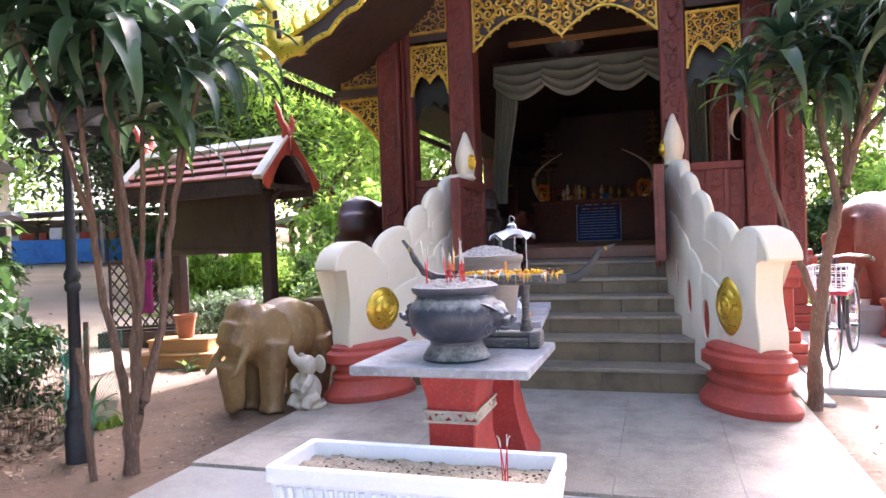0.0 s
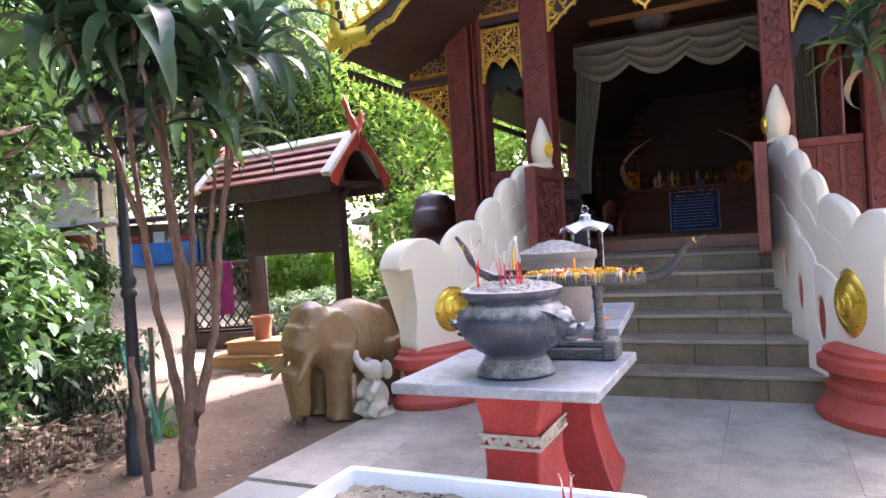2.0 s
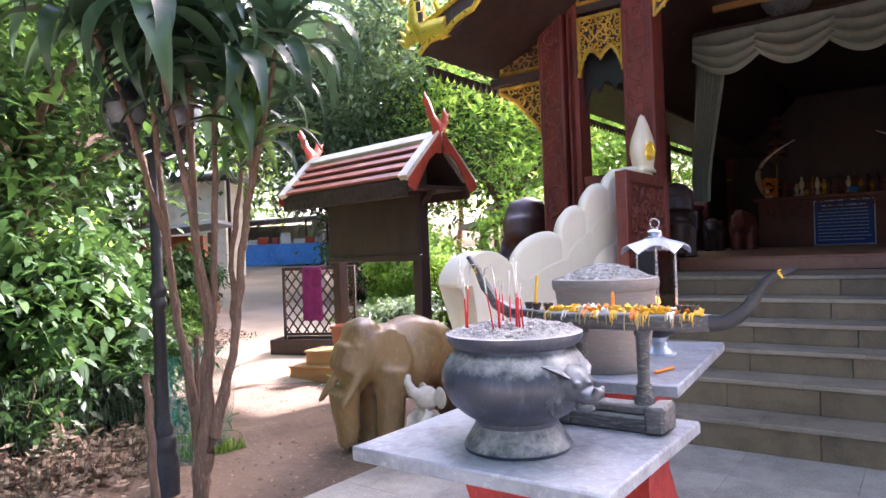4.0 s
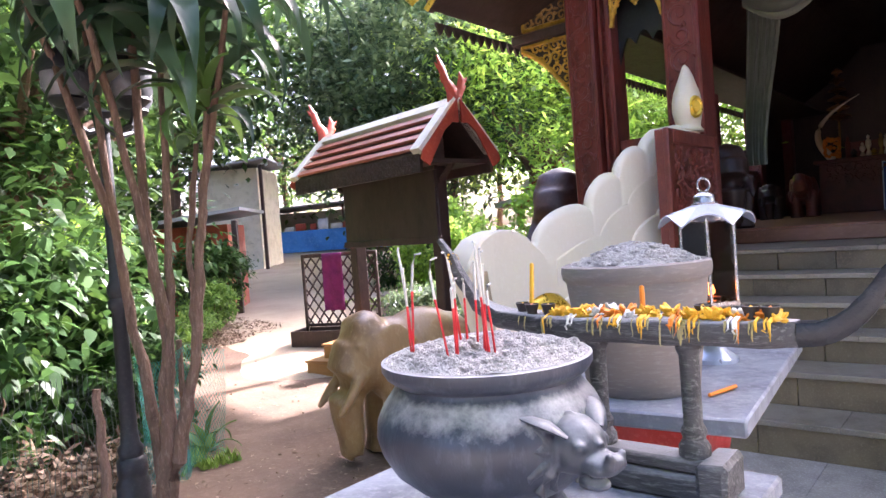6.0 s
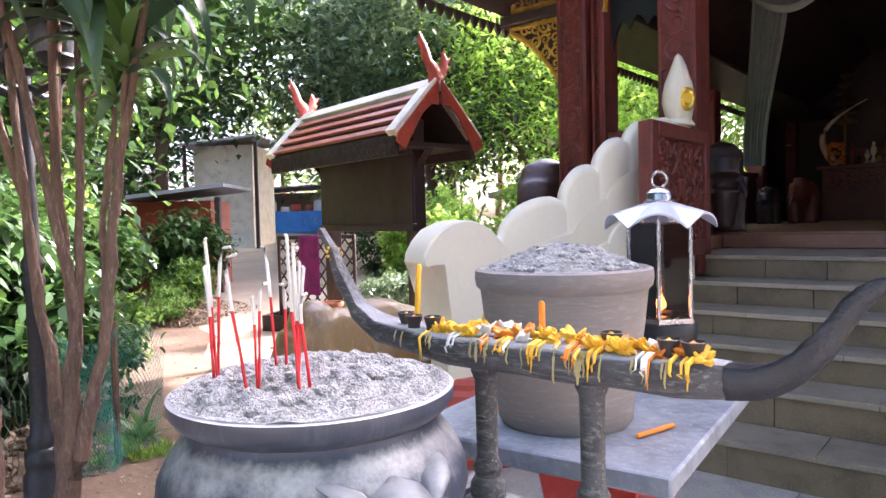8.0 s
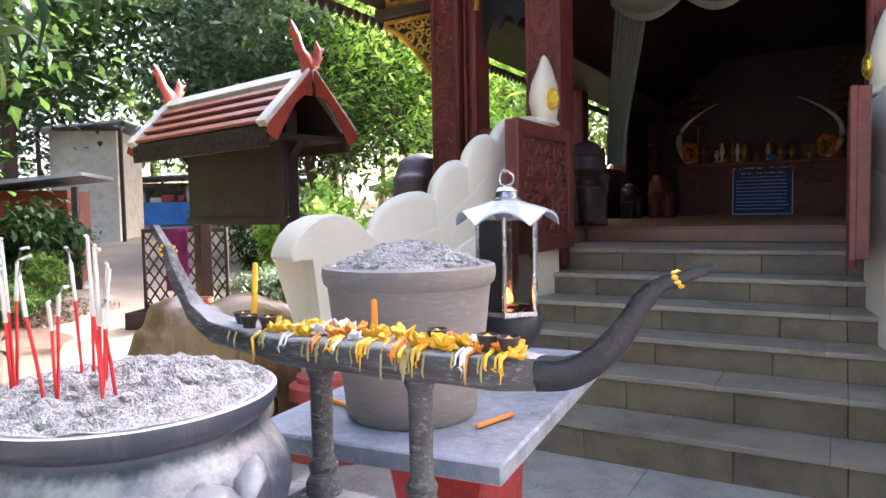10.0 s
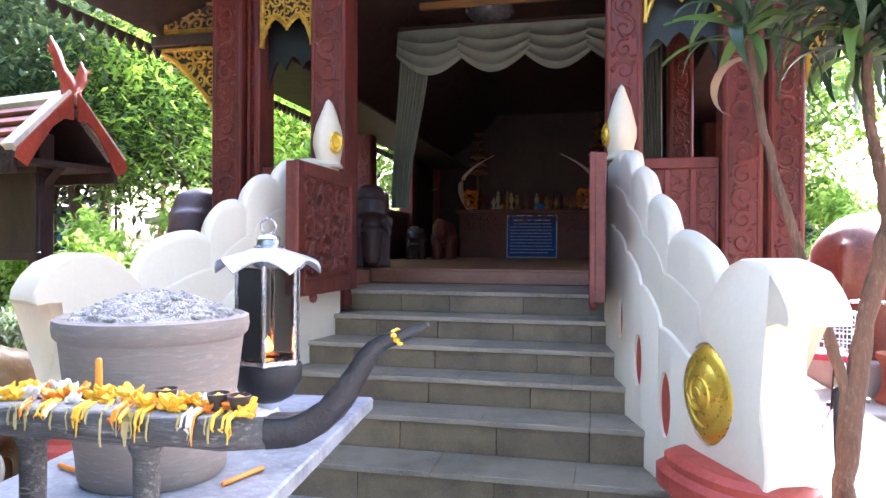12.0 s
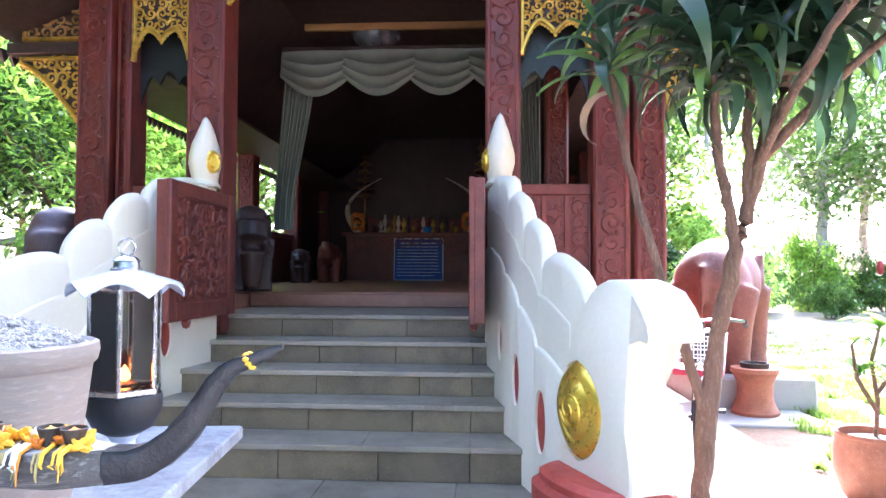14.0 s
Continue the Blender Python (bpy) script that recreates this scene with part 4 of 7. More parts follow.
# ---- inside the shrine ----
def swag_curtain():
    c = thing("curtain", Matrix.Identity(4), "sage green satin curtain with swags and a tied side drape", "curtain")
    x0, x1, n = -2.42, 0.42, 4
    w = (x1 - x0) / n
    for i in range(n):
        b = bmesh.new()
        cols, rows = 20, 28
        g = []
        for r in range(rows + 1):
            row = []
            for k in range(cols + 1):
                f, v = k / cols, r / rows
                sag = math.sin(f * math.pi)
                z = 3.86 - v * 0.30 - (v ** 0.8) * 0.24 * sag
                y = 4.0 - 0.05 * (1 - abs(math.sin(v * math.pi * 3.5)) ** 0.6) * (0.3 + 0.7 * sag) - 0.05 * v - 0.05 * sag * v
                row.append(b.verts.new((x0 + w * (i - 0.08 + 1.16 * f), y - 0.012 * (i % 2), z)))
            g.append(row)
        for r in range(rows):
            for k in range(cols):
                b.faces.new((g[r][k], g[r][k + 1], g[r + 1][k + 1], g[r + 1][k]))
        part("swag", b, SATIN, c, angle=80)
    for xt, xb, wt, wb in ((-2.28, -2.46, 0.36, 0.22), (0.30, 0.36, 0.3, 0.2)):
        b = bmesh.new()
        cols, rows = 40, 16
        g = []
        for r in range(rows + 1):
            v = r / rows
            z = 3.84 - v * 2.0
            s = v * v * (3 - 2 * v)
            cx, ww = xt + (xb - xt) * s, wt + (wb - wt) * s
            g.append([b.verts.new((cx + ww * (k / cols - 0.5), 4.06 + 0.03 * math.sin(k * 1.15 + 0.6 * v), z)) for k in range(cols + 1)])
        for r in range(rows):
            for k in range(cols):
                b.faces.new((g[r][k], g[r][k + 1], g[r + 1][k + 1], g[r + 1][k]))
        part("drape", b, SATIN, c, angle=80)
    part("rail", span(x0 - 0.05, x1 + 0.05, 4.0, 4.05, 3.86, 3.92, 0.008), DARK_WOOD, c)


swag_curtain()


def notice_sign():
    w, h = 1.03, 0.88
    s = thing("notice_sign", Matrix.Translation((-1.535, 10.4, 1.18)) @ Matrix.Rotation(radians(-4), 4, "X"), "blue notice board with white writing and white border", "sign")
    part("board", box(w, 0.025, h, (0, 0, 0), 0.004), SIGN_BLUE, s)
    f = bmesh.new()
    for x0, x1, z0, z1 in ((-w / 2, w / 2, 0, 0.022), (-w / 2, w / 2, h - 0.022, h), (-w / 2, -w / 2 + 0.022, 0.022, h - 0.022), (w / 2 - 0.022, w / 2, 0.022, h - 0.022)):
        span(x0, x1, -0.018, 0.0, z0, z1, 0.002, f)
    part("border", f, SIGN_WHITE, s)
    r = random.Random(3)
    for i in range(11):
        z = h - 0.12 - i * 0.066
        x = -w / 2 + (0.14 if i in (0, 1) else 0.07)
        end = w / 2 - (0.14 if i in (0, 10) else 0.07) - 0.05 * r.random()
        t = bmesh.new()
        while x < end:
            l = r.uniform(0.04, 0.12)
            span(x, min(x + l, end), -0.0165, -0.0127, z, z + (0.026 if i == 0 else 0.013), 0, t)
            x += l + 0.015
        part("writing", t, SIGN_WHITE, s)


notice_sign()

altar = thing("altar", Matrix.Translation((-1.45, 10.75, 1.18)), "tiered dark red altar crowded with offerings", "altar")
part("table", join(span(-1.6, 1.6, -0.3, 0.4, 0.0, 0.93, 0.01), span(-1.68, 1.68, -0.36, 0.45, 0.93, 1.0, 0.01)), PANEL_WOOD, altar)
part("tier", span(-1.2, 1.2, 0.0, 0.42, 1.0, 1.3, 0.01), PANEL_WOOD, altar)
part("carving", scrollwork(-1.5, 1.5, 0.55, 0.9, 0.16, 0.014, -0.305, 31), PANEL_WOOD, altar)
for side in (-1, 1):
    b = bmesh.new()
    pts = [(side * (1.16 + 0.36 * math.sin(f * 2.6) - 0.66 * f ** 2.4), 0.0, 1.14 * f) for f in [i / 14 for i in range(15)]]
    tube(pts, [0.075 - 0.068 * (i / 14) ** 1.3 for i in range(15)], 12, b)
    tk = solo("elephant_tusk", b, IVORY, "curved ivory tusk with an orange garland at its foot", "tusk", Matrix.Translation((-1.66, 10.55, 2.181)), group="altar tusks")
    g = bmesh.new()
    r = random.Random(5)
    for i in range(60):
        a = r.random() * 6.28
        zz = r.random() * 0.36
        ball(0.035, (side * 1.16 + 0.12 * math.cos(a), -0.05 + 0.1 * math.sin(a), 0.03 + zz), (1, 1, 1), 1, g)
    solo("garland", g, ORANGE, "orange and yellow flower garland", "garland", Matrix.Translation((-1.66, 10.52, 2.181)), group="altar garlands")
rnd = random.Random(8)
for i in range(22):
    x = -2.55 + i * 0.1 + rnd.uniform(-0.03, 0.03)
    h = rnd.uniform(0.12, 0.42)
    prof = [(0.0, 0), (0.055, 0.0), (0.05, 0.02), (0.02, h * 0.3), (0.05, h * 0.5), (0.045, h * 0.7), (0.02, h * 0.8), (0.03, h * 0.9), (0.0, h)]
    solo("offering_vase", lathe(prof, 14), rnd.choice([GOLD_DULL, PANEL_WOOD, GOLD, IVORY, ELEPHANT_DARK]), "small dark gilt offering vessel on the altar", "vase", Matrix.Translation((x, 10.5 + 0.05 * rnd.random(), 2.18)), group="altar vessels")
solo("offering_bowl", lathe([(0.0, 0), (0.06, 0), (0.07, 0.02), (0.12, 0.09), (0.115, 0.1), (0.0, 0.06)], 18), BLUE_TARP, "small blue bowl on the altar", "bowl", Matrix.Translation((-1.35, 10.36, 2.18)))
for side in (-1, 1):
    b = bmesh.new()
    z = 0
    for k in range(7):
        r = 0.22 - 0.022 * k
        lathe([(0.03, z), (r * 0.4, z + 0.03), (r, z + 0.05), (r * 0.95, z + 0.075), (0.03, z + 0.14)], 16, b)
        z += 0.17
    tube([(0, 0, -0.45), (0, 0, z + 0.1)], [0.02, 0.008], 8, b)
    solo("tiered_umbrella", b, GOLD_DULL, "tall tiered ceremonial umbrella in dull gold", "umbrella", Matrix.Translation((-1.5 + side * 1.25, 10.9, 2.93)), group="altar umbrellas")

ch = thing("chandelier", Matrix.Translation((-1.5, 4.6, 3.98)), "crystal chandelier hanging in the dark hall", "chandelier")
part("stem", tube([(0, 0, 0.4), (0, 0, 0.34)], 0.03, 10), GOLD_DULL, ch)
part("crystal_bowl", lathe([(0.0, 0.02), (0.08, 0.03), (0.18, 0.10), (0.26, 0.2), (0.28, 0.3), (0.1, 0.34), (0.0, 0.34)], 20), LAMP_GLASS, ch, "cut crystal bowl")
for i in range(24):
    a = i / 24 * 6.283
    r = 0.28 if i % 2 else 0.18
    part("crystal", ball(0.022, (r * math.cos(a), r * math.sin(a), 0.26 if i % 2 else 0.1), (0.8, 0.8, 1.8), 1), LAMP_GLASS, ch)
part("ceiling_slat", span(-2.3, -0.1, 4.3, 4.36, 4.22, 4.298, 0.004), TAN_WOOD, shrine)


# ---- statues ----
def elephant(name, m, material, label, scale, group="", trunk_up=False, detail=0.02, long=0.9):
    """A standing carved elephant facing -x, about 1.2 long before scaling."""
    b = bmesh.new()
    ball(0.36, (0.10, 0, 0.70), (1.35, 0.90, 1.0), 3, b)
    ball(0.32, (0.38, 0, 0.66), (0.95, 0.95, 1.05), 3, b)
    ball(0.30, (-0.24, 0, 0.70), (0.9, 0.95, 1.05), 3, b)
    ball(0.27, (-0.48, 0, 0.79), (0.95, 0.92, 1.08), 3, b)
    ball(0.19, (-0.60, 0, 0.68), (0.9, 0.95, 1.2), 3, b)
    ball(0.11, (-0.54, 0.08, 0.965), (1.2, 1, 0.8), 2, b)
    ball(0.11, (-0.54, -0.08, 0.965), (1.2, 1, 0.8), 2, b)
    for y in (-0.175, 0.175):
        tube([(-0.27, y, 0.66), (-0.29, y, 0.40), (-0.31, y, 0.10), (-0.32, y, 0.0)], [0.18, 0.145, 0.125, 0.145], 14, b)
        tube([(0.42, y, 0.66), (0.47, y, 0.38), (0.44, y, 0.12), (0.43, y, 0.0)], [0.20, 0.15, 0.12, 0.14], 14, b)
        for k in range(3):
            ball(0.04, (-0.43 + 0.01 * k, y + 0.065 * (k - 1), 0.025), (1, 1, 0.8), 1, b)
        tube([(-0.62, y * 0.9, 0.66), (-0.76, y * 1.1, 0.52), (-0.84, y * 1.15, 0.44), (-0.90, y * 1.1, 0.39)], [0.055, 0.045, 0.036, 0.022], 8, b)
        ball(0.03, (-0.66, y * 1.05, 0.86), (1, 1, 0.8), 2, b)
        s = 1 if y > 0 else -1
        ear = bmesh.new()
        pts = [(0.0, 0.17), (0.13, 0.22), (0.27, 0.14), (0.32, -0.05), (0.26, -0.24), (0.13, -0.33), (0.02, -0.16)]
        f0 = [ear.verts.new((-0.44 + x, s * (0.225 + 0.10 * (x / 0.32) ** 0.8), 0.78 + z)) for x, z in pts]
        f1 = [ear.verts.new((-0.43 + x, s * (0.165 + 0.10 * (x / 0.32) ** 0.8), 0.78 + z)) for x, z in pts]
        ear.faces.new(f0)
        ear.faces.new(f1[::-1])
        for i in range(len(pts)):
            j = (i + 1) % len(pts)
            ear.faces.new((f0[i], f0[j], f1[j], f1[i]))
        join(b, ear)
    trunk = [(-0.60, 0, 0.80), (-0.69, 0, 0.64), (-0.72, 0, 0.48), (-0.71, 0, 0.32), (-0.69, 0, 0.18), (-0.70, 0.0, 0.08), (-0.73, 0, 0.03)]
    if trunk_up:
        trunk = [(-0.60, 0, 0.78), (-0.72, 0, 0.72), (-0.84, 0, 0.76), (-0.90, 0, 0.92), (-0.86, 0, 1.06)]
    tube(trunk, [0.20, 0.185, 0.16, 0.138, 0.12, 0.108, 0.09][:len(trunk)], 14, b)
    tube([(0.67, 0, 0.84), (0.735, 0, 0.62), (0.73, 0, 0.42), (0.72, 0, 0.33)], [0.035, 0.025, 0.02, 0.032], 8, b)
    bmesh.ops.scale(b, vec=(scale * long, scale, scale), verts=b.verts)
    ob = solo(name, b, material, label, "statue", m, group=group, angle=180)
    r = ob.modifiers.new("fuse", "REMESH")
    r.mode, r.voxel_size, r.use_smooth_shade = "VOXEL", detail * scale, True
    sm = ob.modifiers.new("smooth", "SMOOTH")
    sm.factor, sm.iterations = 0.5, 5
    return ob


def stand(x, y, yaw, z=None):
    return Matrix.Translation((x, y, gz(x, y) if z is None else z)) @ Matrix.Rotation(radians(yaw), 4, "Z")


elephant("elephant_statue", stand(-3.41, -0.68, 70), ELEPHANT_TAN, "tan carved wooden elephant with a worn golden hide on bare earth", 0.88, long=0.78)
elephant("elephant_statue", stand(2.55, 4.5, 238, 0.30), ELEPHANT_RED, "red-brown carved wooden elephant on a low stone block", 1.38, detail=0.025, long=0.82)
solo("statue_base", lumpy(span(2.06, 3.2, 3.6, 5.5, -0.3, 0.305, 0.03), 0.02, 3), CONCRETE, "low grey stone block under an elephant statue", "plinth")
elephant("elephant_statue", stand(-4.15, 3.05, 100, 0.62), ELEPHANT_DARK, "dark brown carved elephant beside the shrine", 1.25, detail=0.03)
solo("statue_base", lumpy(span(-4.75, -3.55, 2.1, 3.75, -0.2, 0.63, 0.03), 0.02, 3), RISER_STONE, "dark stone block under a dark elephant statue", "plinth")
elephant("elephant_statue", stand(-2.55, 3.1, 118, 1.18), ELEPHANT_DARK, "dark carved elephant inside the porch", 0.76, "porch elephants")
elephant("elephant_statue", stand(-3.22, 7.6, 100, 1.18), ELEPHANT_DARK, "dark carved elephant inside the porch", 0.52, "porch elephants")
elephant("elephant_statue", stand(-2.80, 7.9, 95, 1.18), PANEL_WOOD, "small red-brown elephant with raised trunk in the hall", 0.62, "porch elephants", True)


def small_figure():
    """A little seated pale stone elephant with its trunk lifted."""
    b = bmesh.new()
    ball(0.10, (0, 0, 0.15), (1, 0.95, 1.25), 2, b)
    ball(0.082, (0.0, -0.02, 0.345), (1.05, 1.0, 1.1), 2, b)
    tube([(-0.0, -0.07, 0.37), (-0.02, -0.12, 0.40), (-0.05, -0.14, 0.46), (-0.07, -0.12, 0.51)], [0.05, 0.04, 0.03, 0.02], 10, b)
    for s in (-1, 1):
        ball(0.075, (s * 0.115, 0.02, 0.36), (0.95, 0.3, 1.05), 2, b)
        tube([(s * 0.07, -0.04, 0.26), (s * 0.085, -0.10, 0.20), (s * 0.05, -0.125, 0.15)], [0.038, 0.034, 0.03], 8, b)
        tube([(s * 0.07, 0.0, 0.09), (s * 0.085, -0.10, 0.07), (s * 0.085, -0.13, 0.02)], [0.06, 0.05, 0.045], 8, b)
    lathe([(0.0, 0), (0.13, 0), (0.135, 0.02), (0.12, 0.035), (0.0, 0.035)], 16, b)
    ob = solo("elephant_figurine", b, PALE_STONE, "small pale stone seated elephant with lifted trunk", "statue", stand(-3.0, -0.90, -22, -0.003), angle=180)
    r = ob.modifiers.new("fuse", "REMESH")
    r.mode, r.voxel_size, r.use_smooth_shade = "VOXEL", 0.009, True


small_figure()


# ---- tables and offerings ----
def pedestal_table(name, x0, x1, y0, y1, z, turn, label, garland):
    cx, cy = (x0 + x1) / 2, (y0 + y1) / 2
    t = thing(name, Matrix.Translation((cx, cy, 0)) @ Matrix.Rotation(radians(turn), 4, "Z"), label, "table", "offering tables")
    w, d = (x1 - x0) / 2, (y1 - y0) / 2
    part("tabletop", lumpy(box(2 * w, 2 * d, 0.042, (0, 0, z - 0.042), 0.006), 0.002, 9), TABLE_STONE, t, "ash-dusted grey stone top")
    b = bmesh.new()
    rings = []
    for hx, hy, zz in ((0.215, 0.25, 0.0), (0.215, 0.25, 0.05), (0.18, 0.22, 0.12), (0.14, 0.185, 0.25), (0.108, 0.17, 0.40), (0.112, 0.175, 0.6), (0.15, 0.195, z - 0.043)):
        rings.append([b.verts.new((sx * hx, sy * hy, zz)) for sx, sy in ((-1, -1), (1, -1), (1, 1), (-1, 1))])
    for lo, hi in zip(rings, rings[1:]):
        for k in range(4):
            b.faces.new((lo[k], lo[(k + 1) % 4], hi[(k + 1) % 4], hi[k]))
    b.faces.new(rings[0])
    b.faces.new(rings[-1])
    part("pillar", bevel(b, 0.008), RED_TABLE, t, "flared red painted pillar", angle=30)
    if garland:
        g = bmesh.new()
        for i in range(60):
            a = i / 60 * 6.283
            ca, sa = math.cos(a), math.sin(a)
            r = 1 / max(abs(ca) / 0.118, abs(sa) / 0.181)
            b2 = (r * ca, r * sa, 0.535)
            turn = Matrix.Rotation(a, 4, "Z") @ Matrix.Rotation(radians(35 if i % 2 else -35), 4, "X")
            ball(0.018, (b2[0], b2[1], b2[2] + 0.010 * math.sin(i * 1.3)), (0.45, 0.75, 1.5), 1, g, turn)
        tube([(sx * 0.122, sy * 0.185, 0.556) for sx, sy in ((-1, -1), (1, -1), (1, 1), (-1, 1), (-1, -1))], 0.007, 6, g)
        tube([(sx * 0.122, sy * 0.185, 0.512) for sx, sy in ((-1, -1), (1, -1), (1, 1), (-1, 1), (-1, -1))], 0.007, 6, g)
        part("garland", g, PALE_STONE, t, "faded woven garland tied round the pillar")
    return t


pedestal_table("offering_table", -1.54, -0.75, -3.17, -2.42, 0.79, 0, "square offering table with grey stone top and red pillar", True)
pedestal_table("offering_table", -1.46, -0.87, -2.43, -1.40, 0.89, 6.0, "second offering table with grey stone top and red foot", False)


def heap(rx, z0, z1, seed, n=22, rough=0.008):
    """A mound of ash, uneven on top."""
    b = bmesh.new()
    rings = []
    for k in range(n + 1):
        f = k / n
        seg = 48
        ring = []
        for i in range(seg):
            a = i / seg * 6.283
            r = rx * f
            p = Vector((r * math.cos(a), r * math.sin(a), 0))
            e = noise.noise(p * 38 + Vector((seed, 0, 0))) * rough + noise.noise(p * 90 + Vector((seed, 5, 0))) * rough * 0.6
            ring.append(b.verts.new((p.x, p.y, z0 + (z1 - z0) * (1 - f ** 1.7) + e * (1 if f < 0.97 else 0.2))))
        rings.append(ring)
    for lo, hi in zip(rings, rings[1:]):
        for i in range(48):
            b.faces.new((lo[i], lo[(i + 1) % 48], hi[(i + 1) % 48], hi[i]))
    return b


def lumps(rx, z0, z1, seed, count, size):
    r = random.Random(seed)
    b = bmesh.new()
    for i in range(count):
        f = math.sqrt(r.random()) * 0.94
        a = r.random() * 6.283
        z = z0 + (z1 - z0) * (1 - f ** 1.7)
        s = size * r.uniform(0.4, 1.2)
        ball(s, (rx * f * math.cos(a), rx * f * math.sin(a), z + s * 0.2), (1.3, 1, 0.7), 1, b, Matrix.Rotation(a * 3, 4, "Z"))
    return lumpy(b, 0.002, 60, seed)


URN = (-1.12, -2.92)
urn = thing("incense_urn", Matrix.Translation((URN[0], URN[1], 0.79)) @ Matrix.Rotation(radians(-12), 4, "Z") @ Matrix.Diagonal((0.955, 0.955, 1, 1)), "blue-grey stone incense urn with lion-head handles, heaped with ash", "urn")
part("bowl", lathe([(0.0, 0.0), (0.158, 0.0), (0.162, 0.010), (0.155, 0.024), (0.138, 0.048), (0.124, 0.070), (0.126, 0.084), (0.158, 0.102), (0.194, 0.132), (0.214, 0.165), (0.222, 0.195), (0.219, 0.222), (0.206, 0.248), (0.190, 0.268), (0.181, 0.280), (0.180, 0.289),
                   (0.196, 0.300), (0.204, 0.312), (0.204, 0.326), (0.19, 0.330), (0.185, 0.315), (0.0, 0.31)], 64), URN_STONE, urn)
part("ash", heap(0.199, 0.329, 0.355, 2.0, 34, 0.016), ASH, urn, "grey incense ash")
tagged(part("ash_lump", lumps(0.187, 0.326, 0.357, 3, 170, 0.0105), ASH, urn), kind="stuff")
for s in (-1, 1):
    b = bmesh.new()
    ball(0.050, (s * 0.21, 0, 0.20), (1.2, 1.05, 1.0), 3, b)
    ball(0.034, (s * 0.262, 0, 0.178), (1.25, 1.0, 0.6), 3, b)
    ball(0.020, (s * 0.296, 0, 0.184), (0.8, 1.25, 0.8), 2, b)
    ball(0.026, (s * 0.252, 0, 0.143), (1.2, 0.9, 0.45), 2, b)
    tube([(s * 0.20, 0, 0.245), (s * 0.235, 0, 0.228), (s * 0.27, 0, 0.203)], [0.012, 0.014, 0.010], 8, b)
    for q in (-1, 1):
        ball(0.013, (s * 0.250, q * 0.030, 0.207), (1, 1, 0.9), 2, b)
        ball(0.009, (s * 0.300, q * 0.016, 0.196), (1, 1, 1), 1, b)
        for k in range(5):
            a = radians(55 - 42 * k)
            tube([(s * 0.205, q * 0.046, 0.195), (s * 0.198, q * (0.05 + 0.02 * math.cos(a)), 0.195 + 0.035 * math.sin(a)), (s * 0.185, q * (0.05 + 0.045 * math.cos(a)), 0.19 + 0.062 * math.sin(a)), (s * 0.19, q * (0.045 + 0.05 * math.cos(a)), 0.18 + 0.066 * math.sin(a))], [0.016, 0.015, 0.011, 0.003], 6, b)
    head = part("lion_head", lumpy(b, 0.003, 50), LION_STONE, urn, "carved lion-head handle")
    fuse = head.modifiers.new("fuse", "REMESH")
    fuse.mode, fuse.voxel_size, fuse.use_smooth_shade = "VOXEL", 0.0035, True
    for q in (-1, 1):
        ear = bmesh.new()
        tube([(s * 0.235, q * 0.040, 0.222), (s * 0.21, q * 0.058, 0.240), (s * 0.188, q * 0.075, 0.250), (s * 0.168, q * 0.092, 0.256)], [0.008, 0.022, 0.018, 0.003], 10, ear, 0.35)
        part("ear", ear, LION_STONE, head, "leaf-shaped ear")


def incense(x, y, z, lean, turn, length, burnt, fade):
    t = thing("incense_stick", Matrix.Translation((x, y, z)) @ Matrix.Rotation(radians(turn), 4, "Z") @ Matrix.Rotation(radians(lean), 4, "Y"), "red incense stick with a pale burnt tip standing in ash", "incense", "incense sticks")
    part("stick", tube([(0, 0, -0.02), (0.001, 0, length * 0.5), (0, 0, length)], 0.0021, 6), INCENSE_RED, t)
    if burnt:
        c = fade
        part("burnt_tip", tube([(0, 0, length), (0.002, 0, length + burnt * 0.6), (0.004 + c * 0.2, 0, length + burnt * 0.85), (c, 0, length + burnt * 0.88)], [0.0026, 0.0026, 0.0024, 0.0022], 6), INCENSE_ASH, t)


rnd = random.Random(11)
for gx, gy, n in ((-0.092, -0.095, 3), (0.008, -0.105, 3), (0.0, -0.045, 3), (0.055, -0.066, 5)):
    for i in range(n):
        incense(URN[0] + gx + rnd.uniform(-0.012, 0.012), URN[1] + gy + rnd.uniform(-0.012, 0.012), 0.79 + 0.34, rnd.uniform(-9, 9), rnd.uniform(0, 360), rnd.uniform(0.085, 0.115), rnd.choice([0.04, 0.08, 0.11]), rnd.choice([0.0, 0.015, 0.02]))



